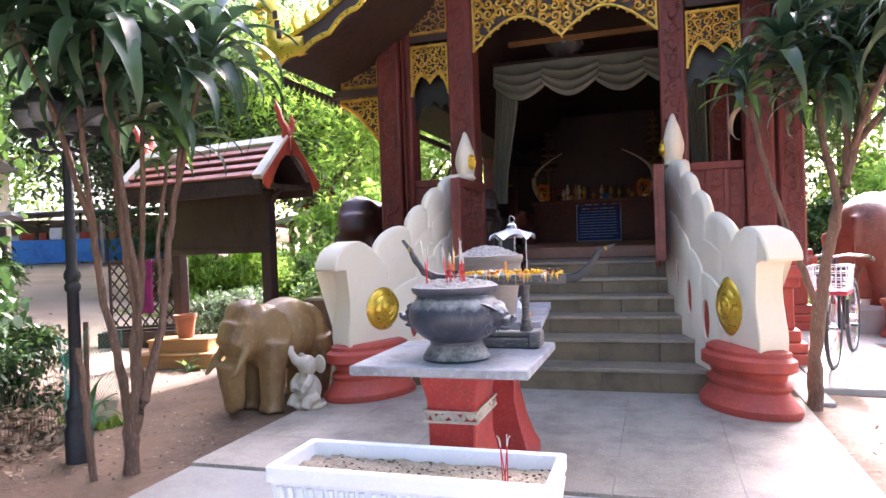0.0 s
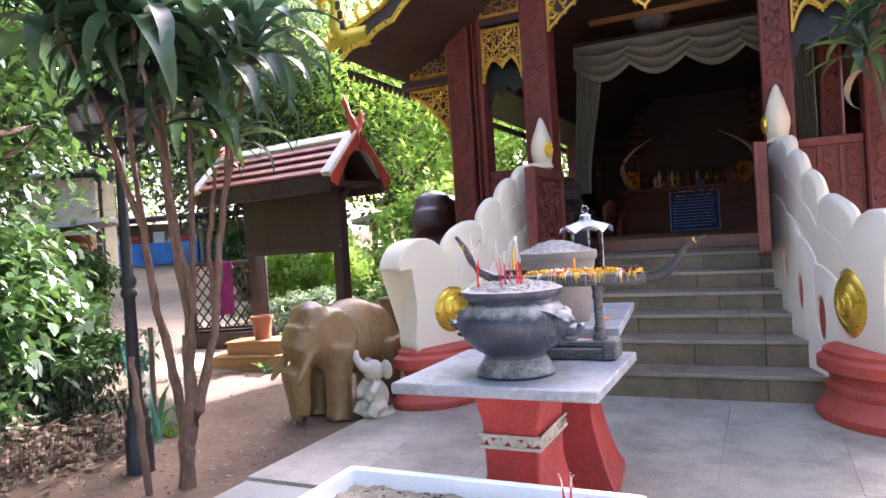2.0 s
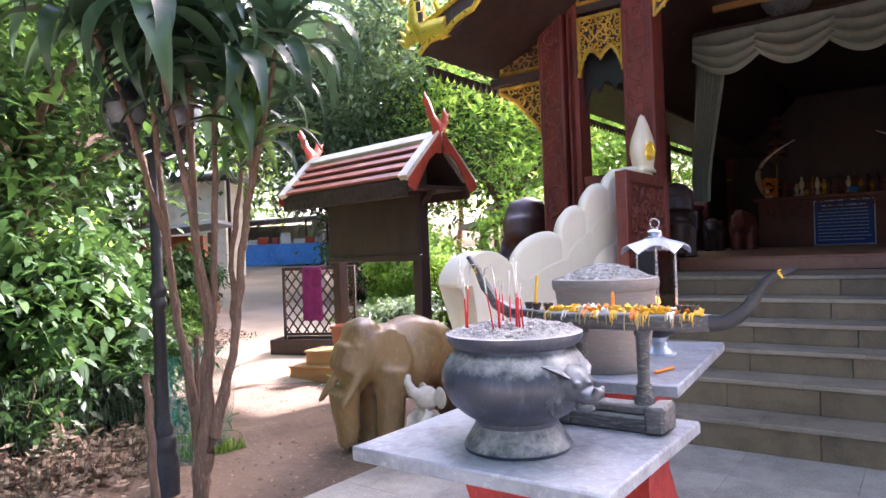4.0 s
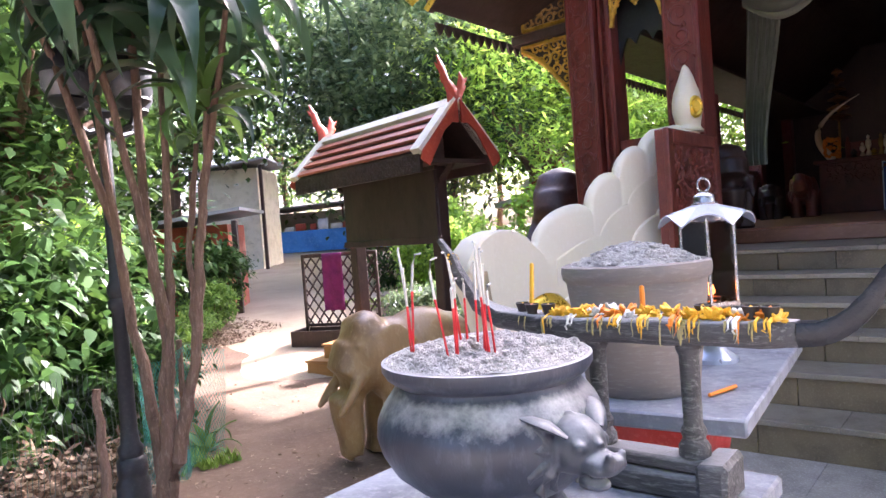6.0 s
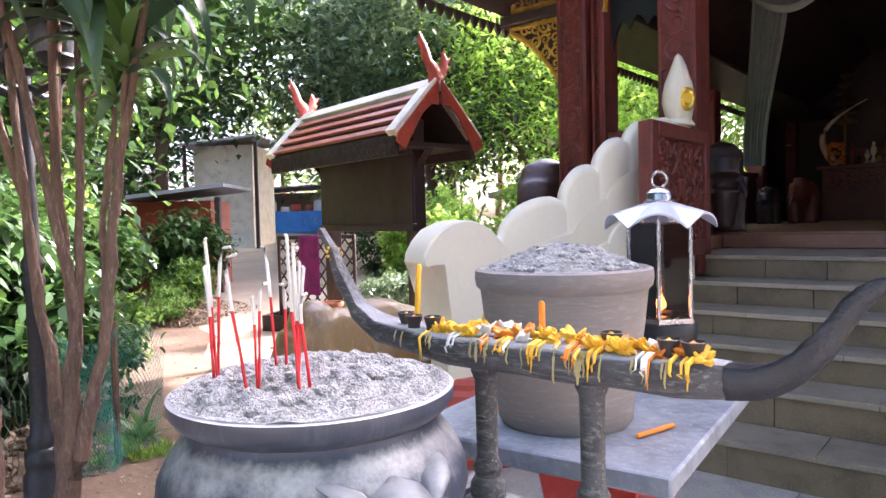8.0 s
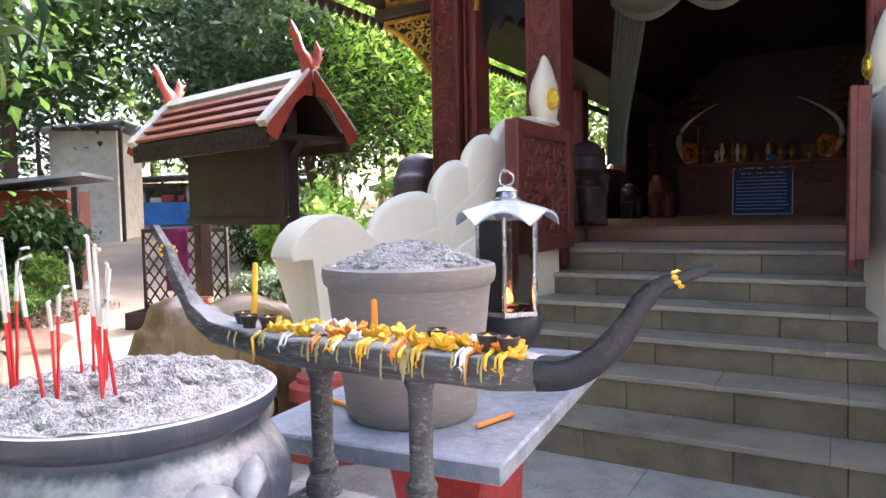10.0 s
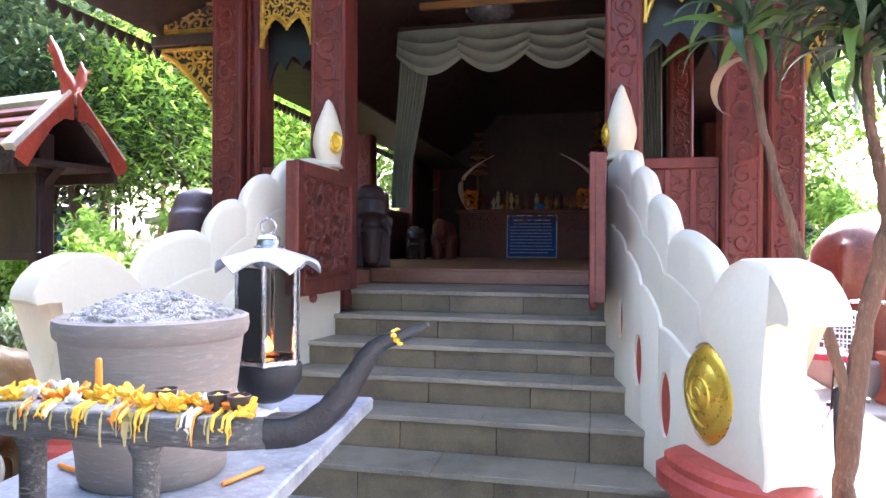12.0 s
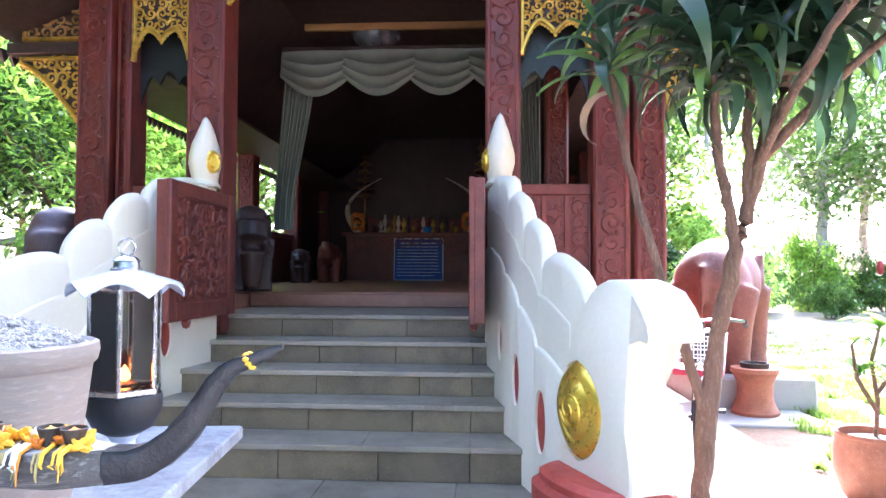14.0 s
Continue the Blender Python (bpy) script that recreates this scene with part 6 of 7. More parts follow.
def lattice_trellis(x, y, yaw):
    z = gz(x, y)
    t = thing("trellis_planter", Matrix.Translation((x, y, z)) @ Matrix.Rotation(radians(yaw), 4, "Z"), "dark wooden trellis planter box with soil", "planter")
    part("box", join(join(box(1.15, 0.42, 0.03, (0, 0, 0.0)), join(span(-0.575, 0.575, -0.21, -0.18, 0.03, 0.24, 0.004), span(-0.575, 0.575, 0.18, 0.21, 0.03, 0.24, 0.004))), join(span(-0.575, -0.545, -0.18, 0.18, 0.03, 0.24), span(0.545, 0.575, -0.18, 0.18, 0.03, 0.24))), DARK_WOOD, t)
    part("soil", lumpy(box(1.08, 0.35, 0.14, (0, 0, 0.04), 0.01), 0.02, 12), SOIL, t)
    f = bmesh.new()
    for x0, x1, z0, z1 in ((-0.53, -0.49, 0.03, 1.2), (0.49, 0.53, 0.03, 1.2), (-0.49, 0.49, 1.15, 1.2), (-0.49, 0.49, 0.25, 0.29)):
        span(x0, x1, 0.14, 0.17, z0, z1, 0.004, f)
    part("frame", f, DARK_WOOD, t)
    for s in (-1, 1):
        for i in range(-5, 12):
            a = -0.49 + i * 0.13
            p, q = Vector((a, 0, 0.29)), Vector((a + 0.62, 0, 1.15))
            if s < 0:
                p.x, q.x = -p.x, -q.x
            lo, hi = -0.49, 0.49
            dx = q.x - p.x
            ts = [0.0, 1.0]
            for edge in (lo, hi):
                tt = (edge - p.x) / dx
                if 0 < tt < 1:
                    ts.append(tt)
            ts = sorted(ts)
            for t0, t1 in zip(ts, ts[1:]):
                m = p.lerp(q, (t0 + t1) / 2)
                if lo <= m.x <= hi:
                    aa, bb = p.lerp(q, t0), p.lerp(q, t1)
                    part("slat", tube([(aa.x, 0.15 + 0.006 * s, aa.z), (bb.x, 0.15 + 0.006 * s, bb.z)], 0.012, 4, None, 0.4, (0, 1, 0)), DARK_WOOD, t)
    c = bmesh.new()
    g = []
    for r in range(13):
        g.append([c.verts.new((-0.22 + 0.28 * k / 10, 0.115 - 0.012 * math.sin(k * 1.4 + r * 0.2), 1.20 - 0.062 * r)) for k in range(11)])
    for r in range(12):
        for k in range(10):
            c.faces.new((g[r][k], g[r][k + 1], g[r + 1][k + 1], g[r + 1][k]))
    ob = solo("hanging_cloth", c, PURPLE, "purple striped cloth hanging over the trellis", "cloth", Matrix.Translation((x, y, z)) @ Matrix.Rotation(radians(yaw), 4, "Z"), angle=80)
    s = ob.modifiers.new("thick", "SOLIDIFY")
    s.thickness = 0.006
    return t


lattice_trellis(-6.95, 1.75, 25)


def step_block(x, y, yaw):
    z = gz(x, y)
    t = thing("wooden_step_stand", Matrix.Translation((x, y, z)) @ Matrix.Rotation(radians(yaw), 4, "Z"), "varnished tan two-tier wooden stand", "stand")
    part("lower_tier", box(0.95, 0.55, 0.17, (0, 0, -0.02), 0.012), TAN_WOOD, t)
    part("upper_tier", box(0.72, 0.38, 0.15, (0.02, 0.05, 0.15), 0.012), TAN_WOOD, t)
    part("lip", join(box(0.98, 0.58, 0.025, (0, 0, 0.135), 0.005), box(0.75, 0.41, 0.025, (0.02, 0.05, 0.29), 0.005)), TAN_WOOD, t)


step_block(-5.75, 0.95, 15)


def flower_pot(x, y, z, r, h, material, label, group=""):
    p = thing("flower_pot", Matrix.Translation((x, y, z)), label, "pot", group)
    part("pot_body", lathe([(0, 0), (0.7 * r, 0), (0.72 * r, 0.02), (0.92 * r, h * 0.84), (r * 1.04, h * 0.86), (r * 1.04, h), (r * 0.93, h), (r * 0.9, h * 0.9), (0, h * 0.88)], 28), material, p)
    part("soil", lumpy(lathe([(r * 0.9, h * 0.885), (r * 0.5, h * 0.93), (0, h * 0.95)], 20), 0.006, 20), SOIL, p)
    return p


flower_pot(-5.72, 1.0, gz(-5.72, 1.0) + 0.315, 0.13, 0.28, TERRACOTTA, "terracotta pot on the tan wooden stand")


# ---- plants ----
def leaf_cloud(name, n, clumps, size, leaf, width, material, seed, droop=0.3, round_leaf=False):
    """A crown of single leaves gathered in clumps, with gaps between them."""
    g = np.random.default_rng(seed)
    rx, ry, rz = size
    d = g.normal(size=(clumps, 3))
    d /= np.linalg.norm(d, axis=1)[:, None]
    c = d * (g.uniform(0.25, 1.0, clumps) ** 0.6)[:, None] * np.array([rx, ry, rz])
    k = g.integers(0, clumps, n)
    spread = g.uniform(0.10, 0.24, clumps)[k][:, None] * np.array([rx, ry, rz * 0.8])
    p = c[k] + g.normal(size=(n, 3)) * spread
    a = g.uniform(0, 2 * np.pi, n)
    tilt = g.normal(-droop, 0.45, n)
    u = np.stack([np.cos(a) * np.cos(tilt), np.sin(a) * np.cos(tilt), np.sin(tilt)], 1)
    s = np.stack([-np.sin(a), np.cos(a), g.normal(0, 0.35, n)], 1)
    s /= np.linalg.norm(s, axis=1)[:, None]
    up = np.cross(u, s)
    l = leaf * g.uniform(0.6, 1.3, n)[:, None]
    w = width * g.uniform(0.7, 1.25, n)[:, None]
    corners = [p, p + u * l * 0.45 + s * w * 0.5 + up * w * 0.12, p + u * l, p + u * l * 0.45 - s * w * 0.5 + up * w * 0.12]
    if round_leaf:
        sag = np.array([0, 0, -0.22]) * l
        corners = [p, p + u * l * 0.28 + s * w * 0.44 + up * w * 0.1, p + u * l * 0.62 + s * w * 0.42 + up * w * 0.1 + sag * 0.3, p + u * l + sag, p + u * l * 0.62 - s * w * 0.42 + up * w * 0.1 + sag * 0.3, p + u * l * 0.28 - s * w * 0.44 + up * w * 0.1]
    c = len(corners)
    v = np.stack(corners, 1).reshape(-1, 3)
    me = bpy.data.meshes.new(name)
    me.vertices.add(c * n)
    me.vertices.foreach_set("co", v.ravel())
    me.loops.add(c * n)
    me.loops.foreach_set("vertex_index", np.arange(c * n))
    me.polygons.add(n)
    me.polygons.foreach_set("loop_start", np.arange(0, c * n, c))
    me.update(calc_edges=True)
    me.materials.append(material)
    return me


def limb(a, b, r0, r1, seed, bm, bend=0.12):
    q = random.Random(seed)
    a, b = Vector(a), Vector(b)
    l = (b - a).length
    pts = [a.lerp(b, i / 6) + Vector((q.uniform(-1, 1), q.uniform(-1, 1), q.uniform(-0.4, 0.4))) * bend * l * 0.3 * (1 if 0 < i < 6 else 0) for i in range(7)]
    tube(pts, [r0 + (r1 - r0) * i / 6 for i in range(7)], 9, bm)


CROWNS = {}
for key, n, size, leaf, w, m, sd in (("dark", 11000, (3.0, 3.0, 2.7), 0.24, 0.11, LEAF_DARK, 1), ("grey", 14000, (3.2, 3.2, 3.0), 0.22, 0.10, LEAF_GREY, 2), ("bright", 10000, (2.6, 2.6, 2.9), 0.22, 0.07, LEAF_BRIGHT, 3),
                                     ("mid", 9000, (3.0, 3.0, 2.8), 0.23, 0.10, LEAF_MID, 4)):
    CROWNS[key] = leaf_cloud("crown", n, 70, size, leaf, w, m, sd)


def tree(x, y, kind, height, s, seed, bark=BARK, trunk=0.16):
    z = gz(x, y)
    names = {"dark": "shady dark green tree with dense crown", "grey": "grey-green broadleaf tree with dense crown", "bright": "sunlit light green feathery tree", "mid": "mid-green leafy garden tree"}
    t = thing("tree", Matrix.Translation((x, y, z)), names[kind], "tree", "garden trees")
    b = bmesh.new()
    limb((0, 0, -0.1), (0.1 * s, 0.05 * s, height * 0.72), trunk, trunk * 0.6, seed, b, 0.1)
    q = random.Random(seed)
    for i in range(6):
        a = q.random() * 6.283
        z0 = height * q.uniform(0.45, 0.72)
        limb((0.07 * s, 0.03 * s, z0), (1.7 * s * math.cos(a), 1.7 * s * math.sin(a), z0 + q.uniform(0.6, 1.8) * s), trunk * 0.45, trunk * 0.12, seed + i, b)
    part("trunk", b, bark, t)
    c = new("crown", CROWNS[kind])
    c.parent = t
    c.matrix_basis = Matrix.Translation((0, 0, height)) @ Matrix.Rotation(q.random() * 6.28, 4, "Z") @ Matrix.Diagonal((s, s, s * q.uniform(0.9, 1.15), 1))
    return t


TREES = [(-8.2, 9.0, "bright", 4.2, 0.95), (-10.9, 8.6, "grey", 4.8, 0.95), (-12.5, 9.5, "grey", 5.4, 1.2), (-6.6, 12.0, "bright", 3.6, 0.95), (-8.6, 13.5, "bright", 5.0, 1.2), (-4.6, 14.5, "bright", 4.4, 1.1), (-11.5, 16, "dark", 6.5, 1.4),
         (-16, 15.5, "mid", 6.5, 1.5), (-21, 17.5, "dark", 7, 1.7), (-26, 8.5, "dark", 6, 1.6), (-25, 3, "mid", 6, 1.5), (-18, 1.5, "dark", 5.5, 1.4), (-13.5, -0.8, "bright", 4.6, 1.1), (-11.0, -2.8, "dark", 4.6, 1.2),
         (-7.6, -1.6, "dark", 3.9, 0.72), (-7.4, -4.4, "dark", 4.6, 1.0), (-15, 4.0, "dark", 6.6, 1.25), (-28, 17, "mid", 8, 1.9), (-20, 24, "bright", 8, 1.9), (-12, 23, "mid", 8, 1.9), (-4, 22, "dark", 7, 1.7),
         (3.0, 17.5, "mid", 5.5, 1.2), (6.0, 22, "bright", 7, 1.5), (12.4, 22.5, "mid", 8, 1.5), (19, 20, "mid", 8, 1.6), (5.0, 30, "dark", 8, 2.0), (18, 30, "grey", 9, 2.1),
         # trees from (-5.5, -9.5) on are unseen, added behind the viewpoint for reflections
         (24, 26, "mid", 9, 2.0), (-5.5, -9.5, "dark", 6, 1.5), (2.5, -12, "mid", 7, 1.6), (7.5, -8, "dark", 6.5, 1.5), (9.5, -1, "mid", 6.5, 1.4), (-11, -8.5, "dark", 6, 1.6)]
for i, (x, y, kind, hgt, s) in enumerate(TREES):
    tree(x, y, kind, hgt, s, 100 + i, BARK_PALE if x > 10 else BARK, 0.26 if x > 10 else 0.17)


SHRUBS = {"low": leaf_cloud("foliage", 2600, 26, (0.6, 0.6, 0.5), 0.10, 0.045, LEAF_MID, 11, 0.35, True), "tall": leaf_cloud("foliage", 3400, 30, (0.6, 0.6, 0.85), 0.13, 0.05, LEAF_BRIGHT, 12, 0.35, True),
          "dark": leaf_cloud("foliage", 3000, 28, (0.7, 0.7, 0.7), 0.12, 0.055, LEAF_DARK, 13, 0.35, True), "broad": leaf_cloud("foliage", 1900, 26, (0.7, 0.7, 0.9), 0.16, 0.08, LEAF_DARK, 14, 0.35, True),
          "grey": leaf_cloud("foliage", 2600, 26, (0.65, 0.65, 0.6), 0.10, 0.04, LEAF_GREY, 15, 0.35, True)}


def shrub(x, y, kind, s, seed, z=None, label="leafy green garden shrub", stems=5):
    z = gz(x, y) if z is None else z
    t = thing("shrub", Matrix.Translation((x, y, z)), label, "shrub", "garden shrubs")
    q = random.Random(seed)
    b = bmesh.new()
    hh = {"low": 0.5, "tall": 0.85, "dark": 0.7, "broad": 0.95, "grey": 0.6}[kind] * s
    for i in range(stems):
        a = q.random() * 6.283
        limb((0.04 * math.cos(a), 0.04 * math.sin(a), -0.03), (0.3 * s * math.cos(a), 0.3 * s * math.sin(a), hh * q.uniform(0.9, 1.4)), 0.014 * s, 0.005 * s, seed + i, b)
    part("stem", b, BARK, t)
    c = new("foliage", SHRUBS[kind])
    c.parent = t
    c.matrix_basis = Matrix.Translation((0, 0, hh)) @ Matrix.Rotation(q.random() * 6.28, 4, "Z") @ Matrix.Scale(s, 4)


SPOTS = [(-5.35, -2.55, "broad", 0.8), (-5.45, -3.3, "dark", 0.9), (-5.75, -2.1, "broad", 1.0), (-6.2, -3.0, "dark", 1.1), (-6.5, -2.3, "low", 1.2), (-5.35, -1.6, "dark", 0.6), (-6.2, -1.5, "broad", 0.8), (-7.3, -2.6, "broad", 1.4), (-7.0, -0.75, "low", 0.8),
         (-5.7, -4.0, "broad", 1.2), (-6.4, -4.2, "dark", 1.4), (-8.6, -0.2, "broad", 0.9), (-10.5, 2.0, "broad", 0.85), (-11.0, 2.5, "dark", 0.9), (-9.8, 1.6, "low", 0.8), (-9.6, -0.4, "tall", 1.2), (-9.0, 1.0, "low", 0.5), (-10.6, 0.6, "dark", 1.1), (-12.2, 1.6, "low", 1.0), (-13.8, 2.6, "broad", 1.2),
         (-8.4, 5.0, "tall", 0.8), (-6.9, 4.6, "tall", 0.9), (-6.1, 5.2, "low", 1.1), (-7.6, 5.6, "tall", 1.1), (-5.2, 4.4, "tall", 0.75), (-6.5, 6.6, "tall", 1.4), (-5.3, 7.0, "tall", 1.5), (-5.9, 8.5, "tall", 1.8), (-8.9, 6.4, "low", 1.0), (-10.4, 6.4, "dark", 1.2), (-4.9, 5.4, "low", 0.9),
         (4.2, 10.5, "tall", 1.2), (5.6, 13.5, "tall", 1.8), (7.0, 17.0, "low", 1.9), (3.4, 12.5, "dark", 1.6), (9.5, 21.0, "low", 1.9), (11.5, 21.5, "tall", 1.8), (14.0, 21.5, "low", 1.9), (16.5, 21, "dark", 1.9), (6.0, 20, "tall", 2.4), (19, 17.5, "tall", 2.0),
         (8.0, 19.5, "grey", 2.2), (12.8, 23.4, "grey", 2.4), (10.2, 17.5, "low", 1.2), (13.5, 17.8, "low", 1.3)]
for i, (x, y, kind, s) in enumerate(SPOTS):
    shrub(x, y, kind, s, 300 + i)


def strap_mesh(length, width, droop, material, fold=0.012):
    """One long arching leaf with a keel."""
    b = bmesh.new()
    rows = []
    n = 9
    p = Vector((0, 0, 0))
    for i in range(n + 1):
        f = i / n
        ang = radians(62 - droop * f ** 1.25)
        if i:
            p = p + Vector((math.cos(ang), 0, math.sin(ang))) * (length / n)
        w = width * (0.35 + 0.65 * math.sin(min(1, f * 2.2) * math.pi / 2)) * (1 - max(0, f - 0.55) / 0.45 * 0.96) * 0.5
        rows.append([b.verts.new((p.x, -w, p.z)), b.verts.new((p.x, 0, p.z - fold)), b.verts.new((p.x, w, p.z))])
    for lo, hi in zip(rows, rows[1:]):
        for k in range(2):
            b.faces.new((lo[k], lo[k + 1], hi[k + 1], hi[k]))
    return mesh_of("leaf", b, material, 80)


STRAPS = [strap_mesh(0.60, 0.095, 130, LEAF_STRAP), strap_mesh(0.52, 0.085, 105, LEAF_STRAP), strap_mesh(0.66, 0.085, 160, LEAF_STRAP), strap_mesh(0.42, 0.07, 60, LEAF_STRAP_LIGHT), strap_mesh(0.5, 0.06, 165, LEAF_STRAP_LIGHT)]
DRY = strap_mesh(0.45, 0.06, 175, LEAF_DRY, 0.02)


def rosette(parent, at, n, s, seed, lean=(0, 0), set_of=(0, 1, 2, 3)):
    q = random.Random(seed)
    for i in range(n):
        o = new("leaf", STRAPS[set_of[i % len(set_of)]])
        o.parent = parent
        a = i * 2.4 + q.uniform(-0.3, 0.3)
        pitch = radians(-35 + 75 * (1 - i / n) + q.uniform(-10, 10))
        m = Matrix.Translation((at[0], at[1], at[2] - 0.14 * (1 - i / n) * s)) @ Matrix.Rotation(radians(lean[0]), 4, "X") @ Matrix.Rotation(a, 4, "Z") @ Matrix.Rotation(pitch, 4, "Y") @ Matrix.Rotation(q.uniform(-0.4, 0.4), 4, "X") @ Matrix.Scale(s * q.uniform(0.75, 1.15), 4)
        o.matrix_basis = m


def dracaena(x, y, label, stems, heads, seed, shift=0.0, slim=1.0):
    """stems: point lists with start and end radius; heads: rosettes of strap leaves."""
    t = thing("dracaena_tree", Matrix.Translation((x, y, 0)), label, "tree")
    for i, (pts, r0, r1) in enumerate(stems):
        q = random.Random(seed + i)
        v = [Vector(p) - Vector((shift + x, y, 0)) for p in pts]
        fine = []
        for a, b in zip(v, v[1:]):
            for k in range(5):
                fine.append(a.lerp(b, k / 5) + Vector((q.uniform(-1, 1), q.uniform(-1, 1), 0)) * 0.008)
        fine.append(v[-1])
        n = len(fine)
        part("trunk" if i == 0 else "branch", tube(fine, [slim * (r0 + (r1 - r0) * k / (n - 1)) * q.uniform(0.88, 1.14) for k in range(n)], 12), BARK, t)
    for i, (at, n, s, which) in enumerate(heads):
        rosette(t, Vector(at) - Vector((shift + x, y, 0)), n, s, seed + 50 + i, (0, 0), which)
    return t


DARK_SET, MIX_SET = (0, 1, 2), (1, 3, 4, 3)
dl = dracaena(-3.42, -2.42, "clump of slender dracaena stems with long drooping dark leaves",
              [([(-3.40, -2.45, -0.1), (-3.42, -2.42, 0.2), (-3.38, -2.40, 0.45), (-3.40, -2.36, 0.95), (-3.46, -2.38, 1.45), (-3.50, -2.36, 2.45)], 0.065, 0.022),
               ([(-3.42, -2.42, 0.2), (-3.50, -2.40, 0.6), (-3.58, -2.42, 1.0), (-3.62, -2.46, 1.5), (-3.68, -2.50, 2.58)], 0.04, 0.02),
               ([(-3.42, -2.42, 0.15), (-3.30, -2.36, 0.55), (-3.24, -2.30, 0.9), (-3.20, -2.26, 1.4), (-3.12, -2.22, 2.0)], 0.045, 0.018),
               ([(-3.38, -2.40, 0.5), (-3.36, -2.36, 1.0), (-3.34, -2.34, 1.5), (-3.32, -2.32, 2.2)], 0.03, 0.018),
               ([(-3.24, -2.30, 0.9), (-3.28, -2.28, 1.3), (-3.24, -2.22, 1.85)], 0.022, 0.016),
               ([(-3.52, -2.62, -0.1), (-3.58, -2.62, 0.5), (-3.62, -2.60, 0.75)], 0.028, 0.022), ([(-3.62, -2.46, 1.5), (-3.76, -2.58, 2.2), (-3.95, -2.72, 2.82)], 0.026, 0.018), ([(-3.36, -2.36, 1.0), (-3.34, -2.55, 2.0), (-3.30, -2.75, 2.78)], 0.026, 0.018), ([(-3.20, -2.26, 1.4), (-3.1, -2.2, 2.0), (-2.95, -2.15, 2.6)], 0.022, 0.016), ([(-3.46, -2.38, 1.45), (-3.6, -2.3, 2.2), (-3.75, -2.25, 2.92)], 0.024, 0.016)],
              [((-3.50, -2.36, 2.50), 26, 1.15, DARK_SET), ((-3.68, -2.50, 2.62), 24, 1.1, DARK_SET), ((-3.32, -2.32, 2.35), 28, 1.2, DARK_SET), ((-3.12, -2.22, 2.10), 24, 0.95, MIX_SET), ((-3.24, -2.22, 1.95), 18, 0.6, MIX_SET), ((-3.62, -2.62, 2.95), 24, 1.15, DARK_SET),
               ((-3.42, -2.50, 2.8), 24, 1.2, DARK_SET), ((-3.05, -2.45, 2.5), 24, 1.2, DARK_SET), ((-3.95, -2.72, 2.85), 28, 1.35, DARK_SET), ((-3.30, -2.75, 2.80), 28, 1.35, DARK_SET), ((-2.95, -2.15, 2.62), 26, 1.25, DARK_SET), ((-3.75, -2.25, 2.95), 28, 1.3, DARK_SET)], 500, slim=0.78)
dr = dracaena(0.82, -0.2, "forked grey-barked dracaena with hanging strap leaves",
              [([(0.87, -0.22, -0.12), (0.90, -0.14, 0.34), (0.97, -0.05, 0.80), (1.01, -0.04, 1.06), (1.11, -0.05, 1.50), (1.2, -0.05, 1.82), (1.34, -0.06, 2.29), (1.42, -0.06, 2.6)], 0.054, 0.026),
               ([(0.95, -0.08, 0.62), (0.86, -0.05, 0.98), (0.80, -0.05, 1.12), (0.68, -0.03, 1.57), (0.565, 0.0, 2.03), (0.50, -0.02, 2.4)], 0.028, 0.018),
               ([(1.10, -0.05, 1.48), (1.06, -0.06, 1.73), (0.99, -0.11, 2.03), (0.955, -0.17, 2.35)], 0.03, 0.02),
               ([(1.13, -0.05, 1.58), (1.16, -0.05, 1.70), (1.17, -0.06, 2.04), (1.17, -0.08, 2.55)], 0.03, 0.02),
               ([(1.2, -0.05, 1.82), (1.27, -0.02, 2.1), (1.28, 0.02, 2.5)], 0.03, 0.02), ([(1.2, -0.05, 1.9), (1.5, -0.35, 2.3), (1.9, -0.7, 2.68)], 0.026, 0.018), ([(1.2, -0.05, 1.9), (1.3, -0.6, 2.4), (1.5, -1.0, 2.72)], 0.024, 0.018)],
              [((0.50, -0.02, 2.5), 26, 0.95, (1, 3, 4, 2)), ((0.955, -0.17, 2.50), 24, 1.0, DARK_SET), ((1.17, -0.08, 2.70), 28, 1.1, DARK_SET), ((1.42, -0.06, 2.75), 28, 1.2, DARK_SET), ((1.28, 0.02, 2.62), 24, 1.1, DARK_SET), ((0.72, -0.25, 2.72), 24, 1.05, DARK_SET), ((1.62, -0.3, 2.75), 24, 1.15, DARK_SET), ((1.75, 0.1, 2.9), 26, 1.2, DARK_SET), ((1.3, -0.5, 2.95), 26, 1.2, DARK_SET), ((0.95, 0.2, 2.95), 24, 1.1, DARK_SET), ((1.9, -0.7, 2.7), 26, 1.2, DARK_SET), ((1.42, -0.1, 2.5), 26, 1.15, (2, 2, 4)), ((1.17, -0.08, 2.42), 20, 1.0, (2, 4)), ((0.95, -0.15, 2.35), 18, 0.9, (2, 4)), ((1.5, -1.0, 2.75), 26, 1.2, DARK_SET)], 600, 0.03)
q = random.Random(9)
for x, y, z in ((1.42, -0.12, 2.35), (0.55, 0.0, 2.3), (1.2, -0.1, 2.4)):
    o = new("dry_leaf", DRY)
    o.parent = dr
    o.matrix_basis = Matrix.Translation((x - 0.88, y + 0.2, z)) @ Matrix.Rotation(q.random() * 6, 4, "Z") @ Matrix.Rotation(radians(40), 4, "Y")


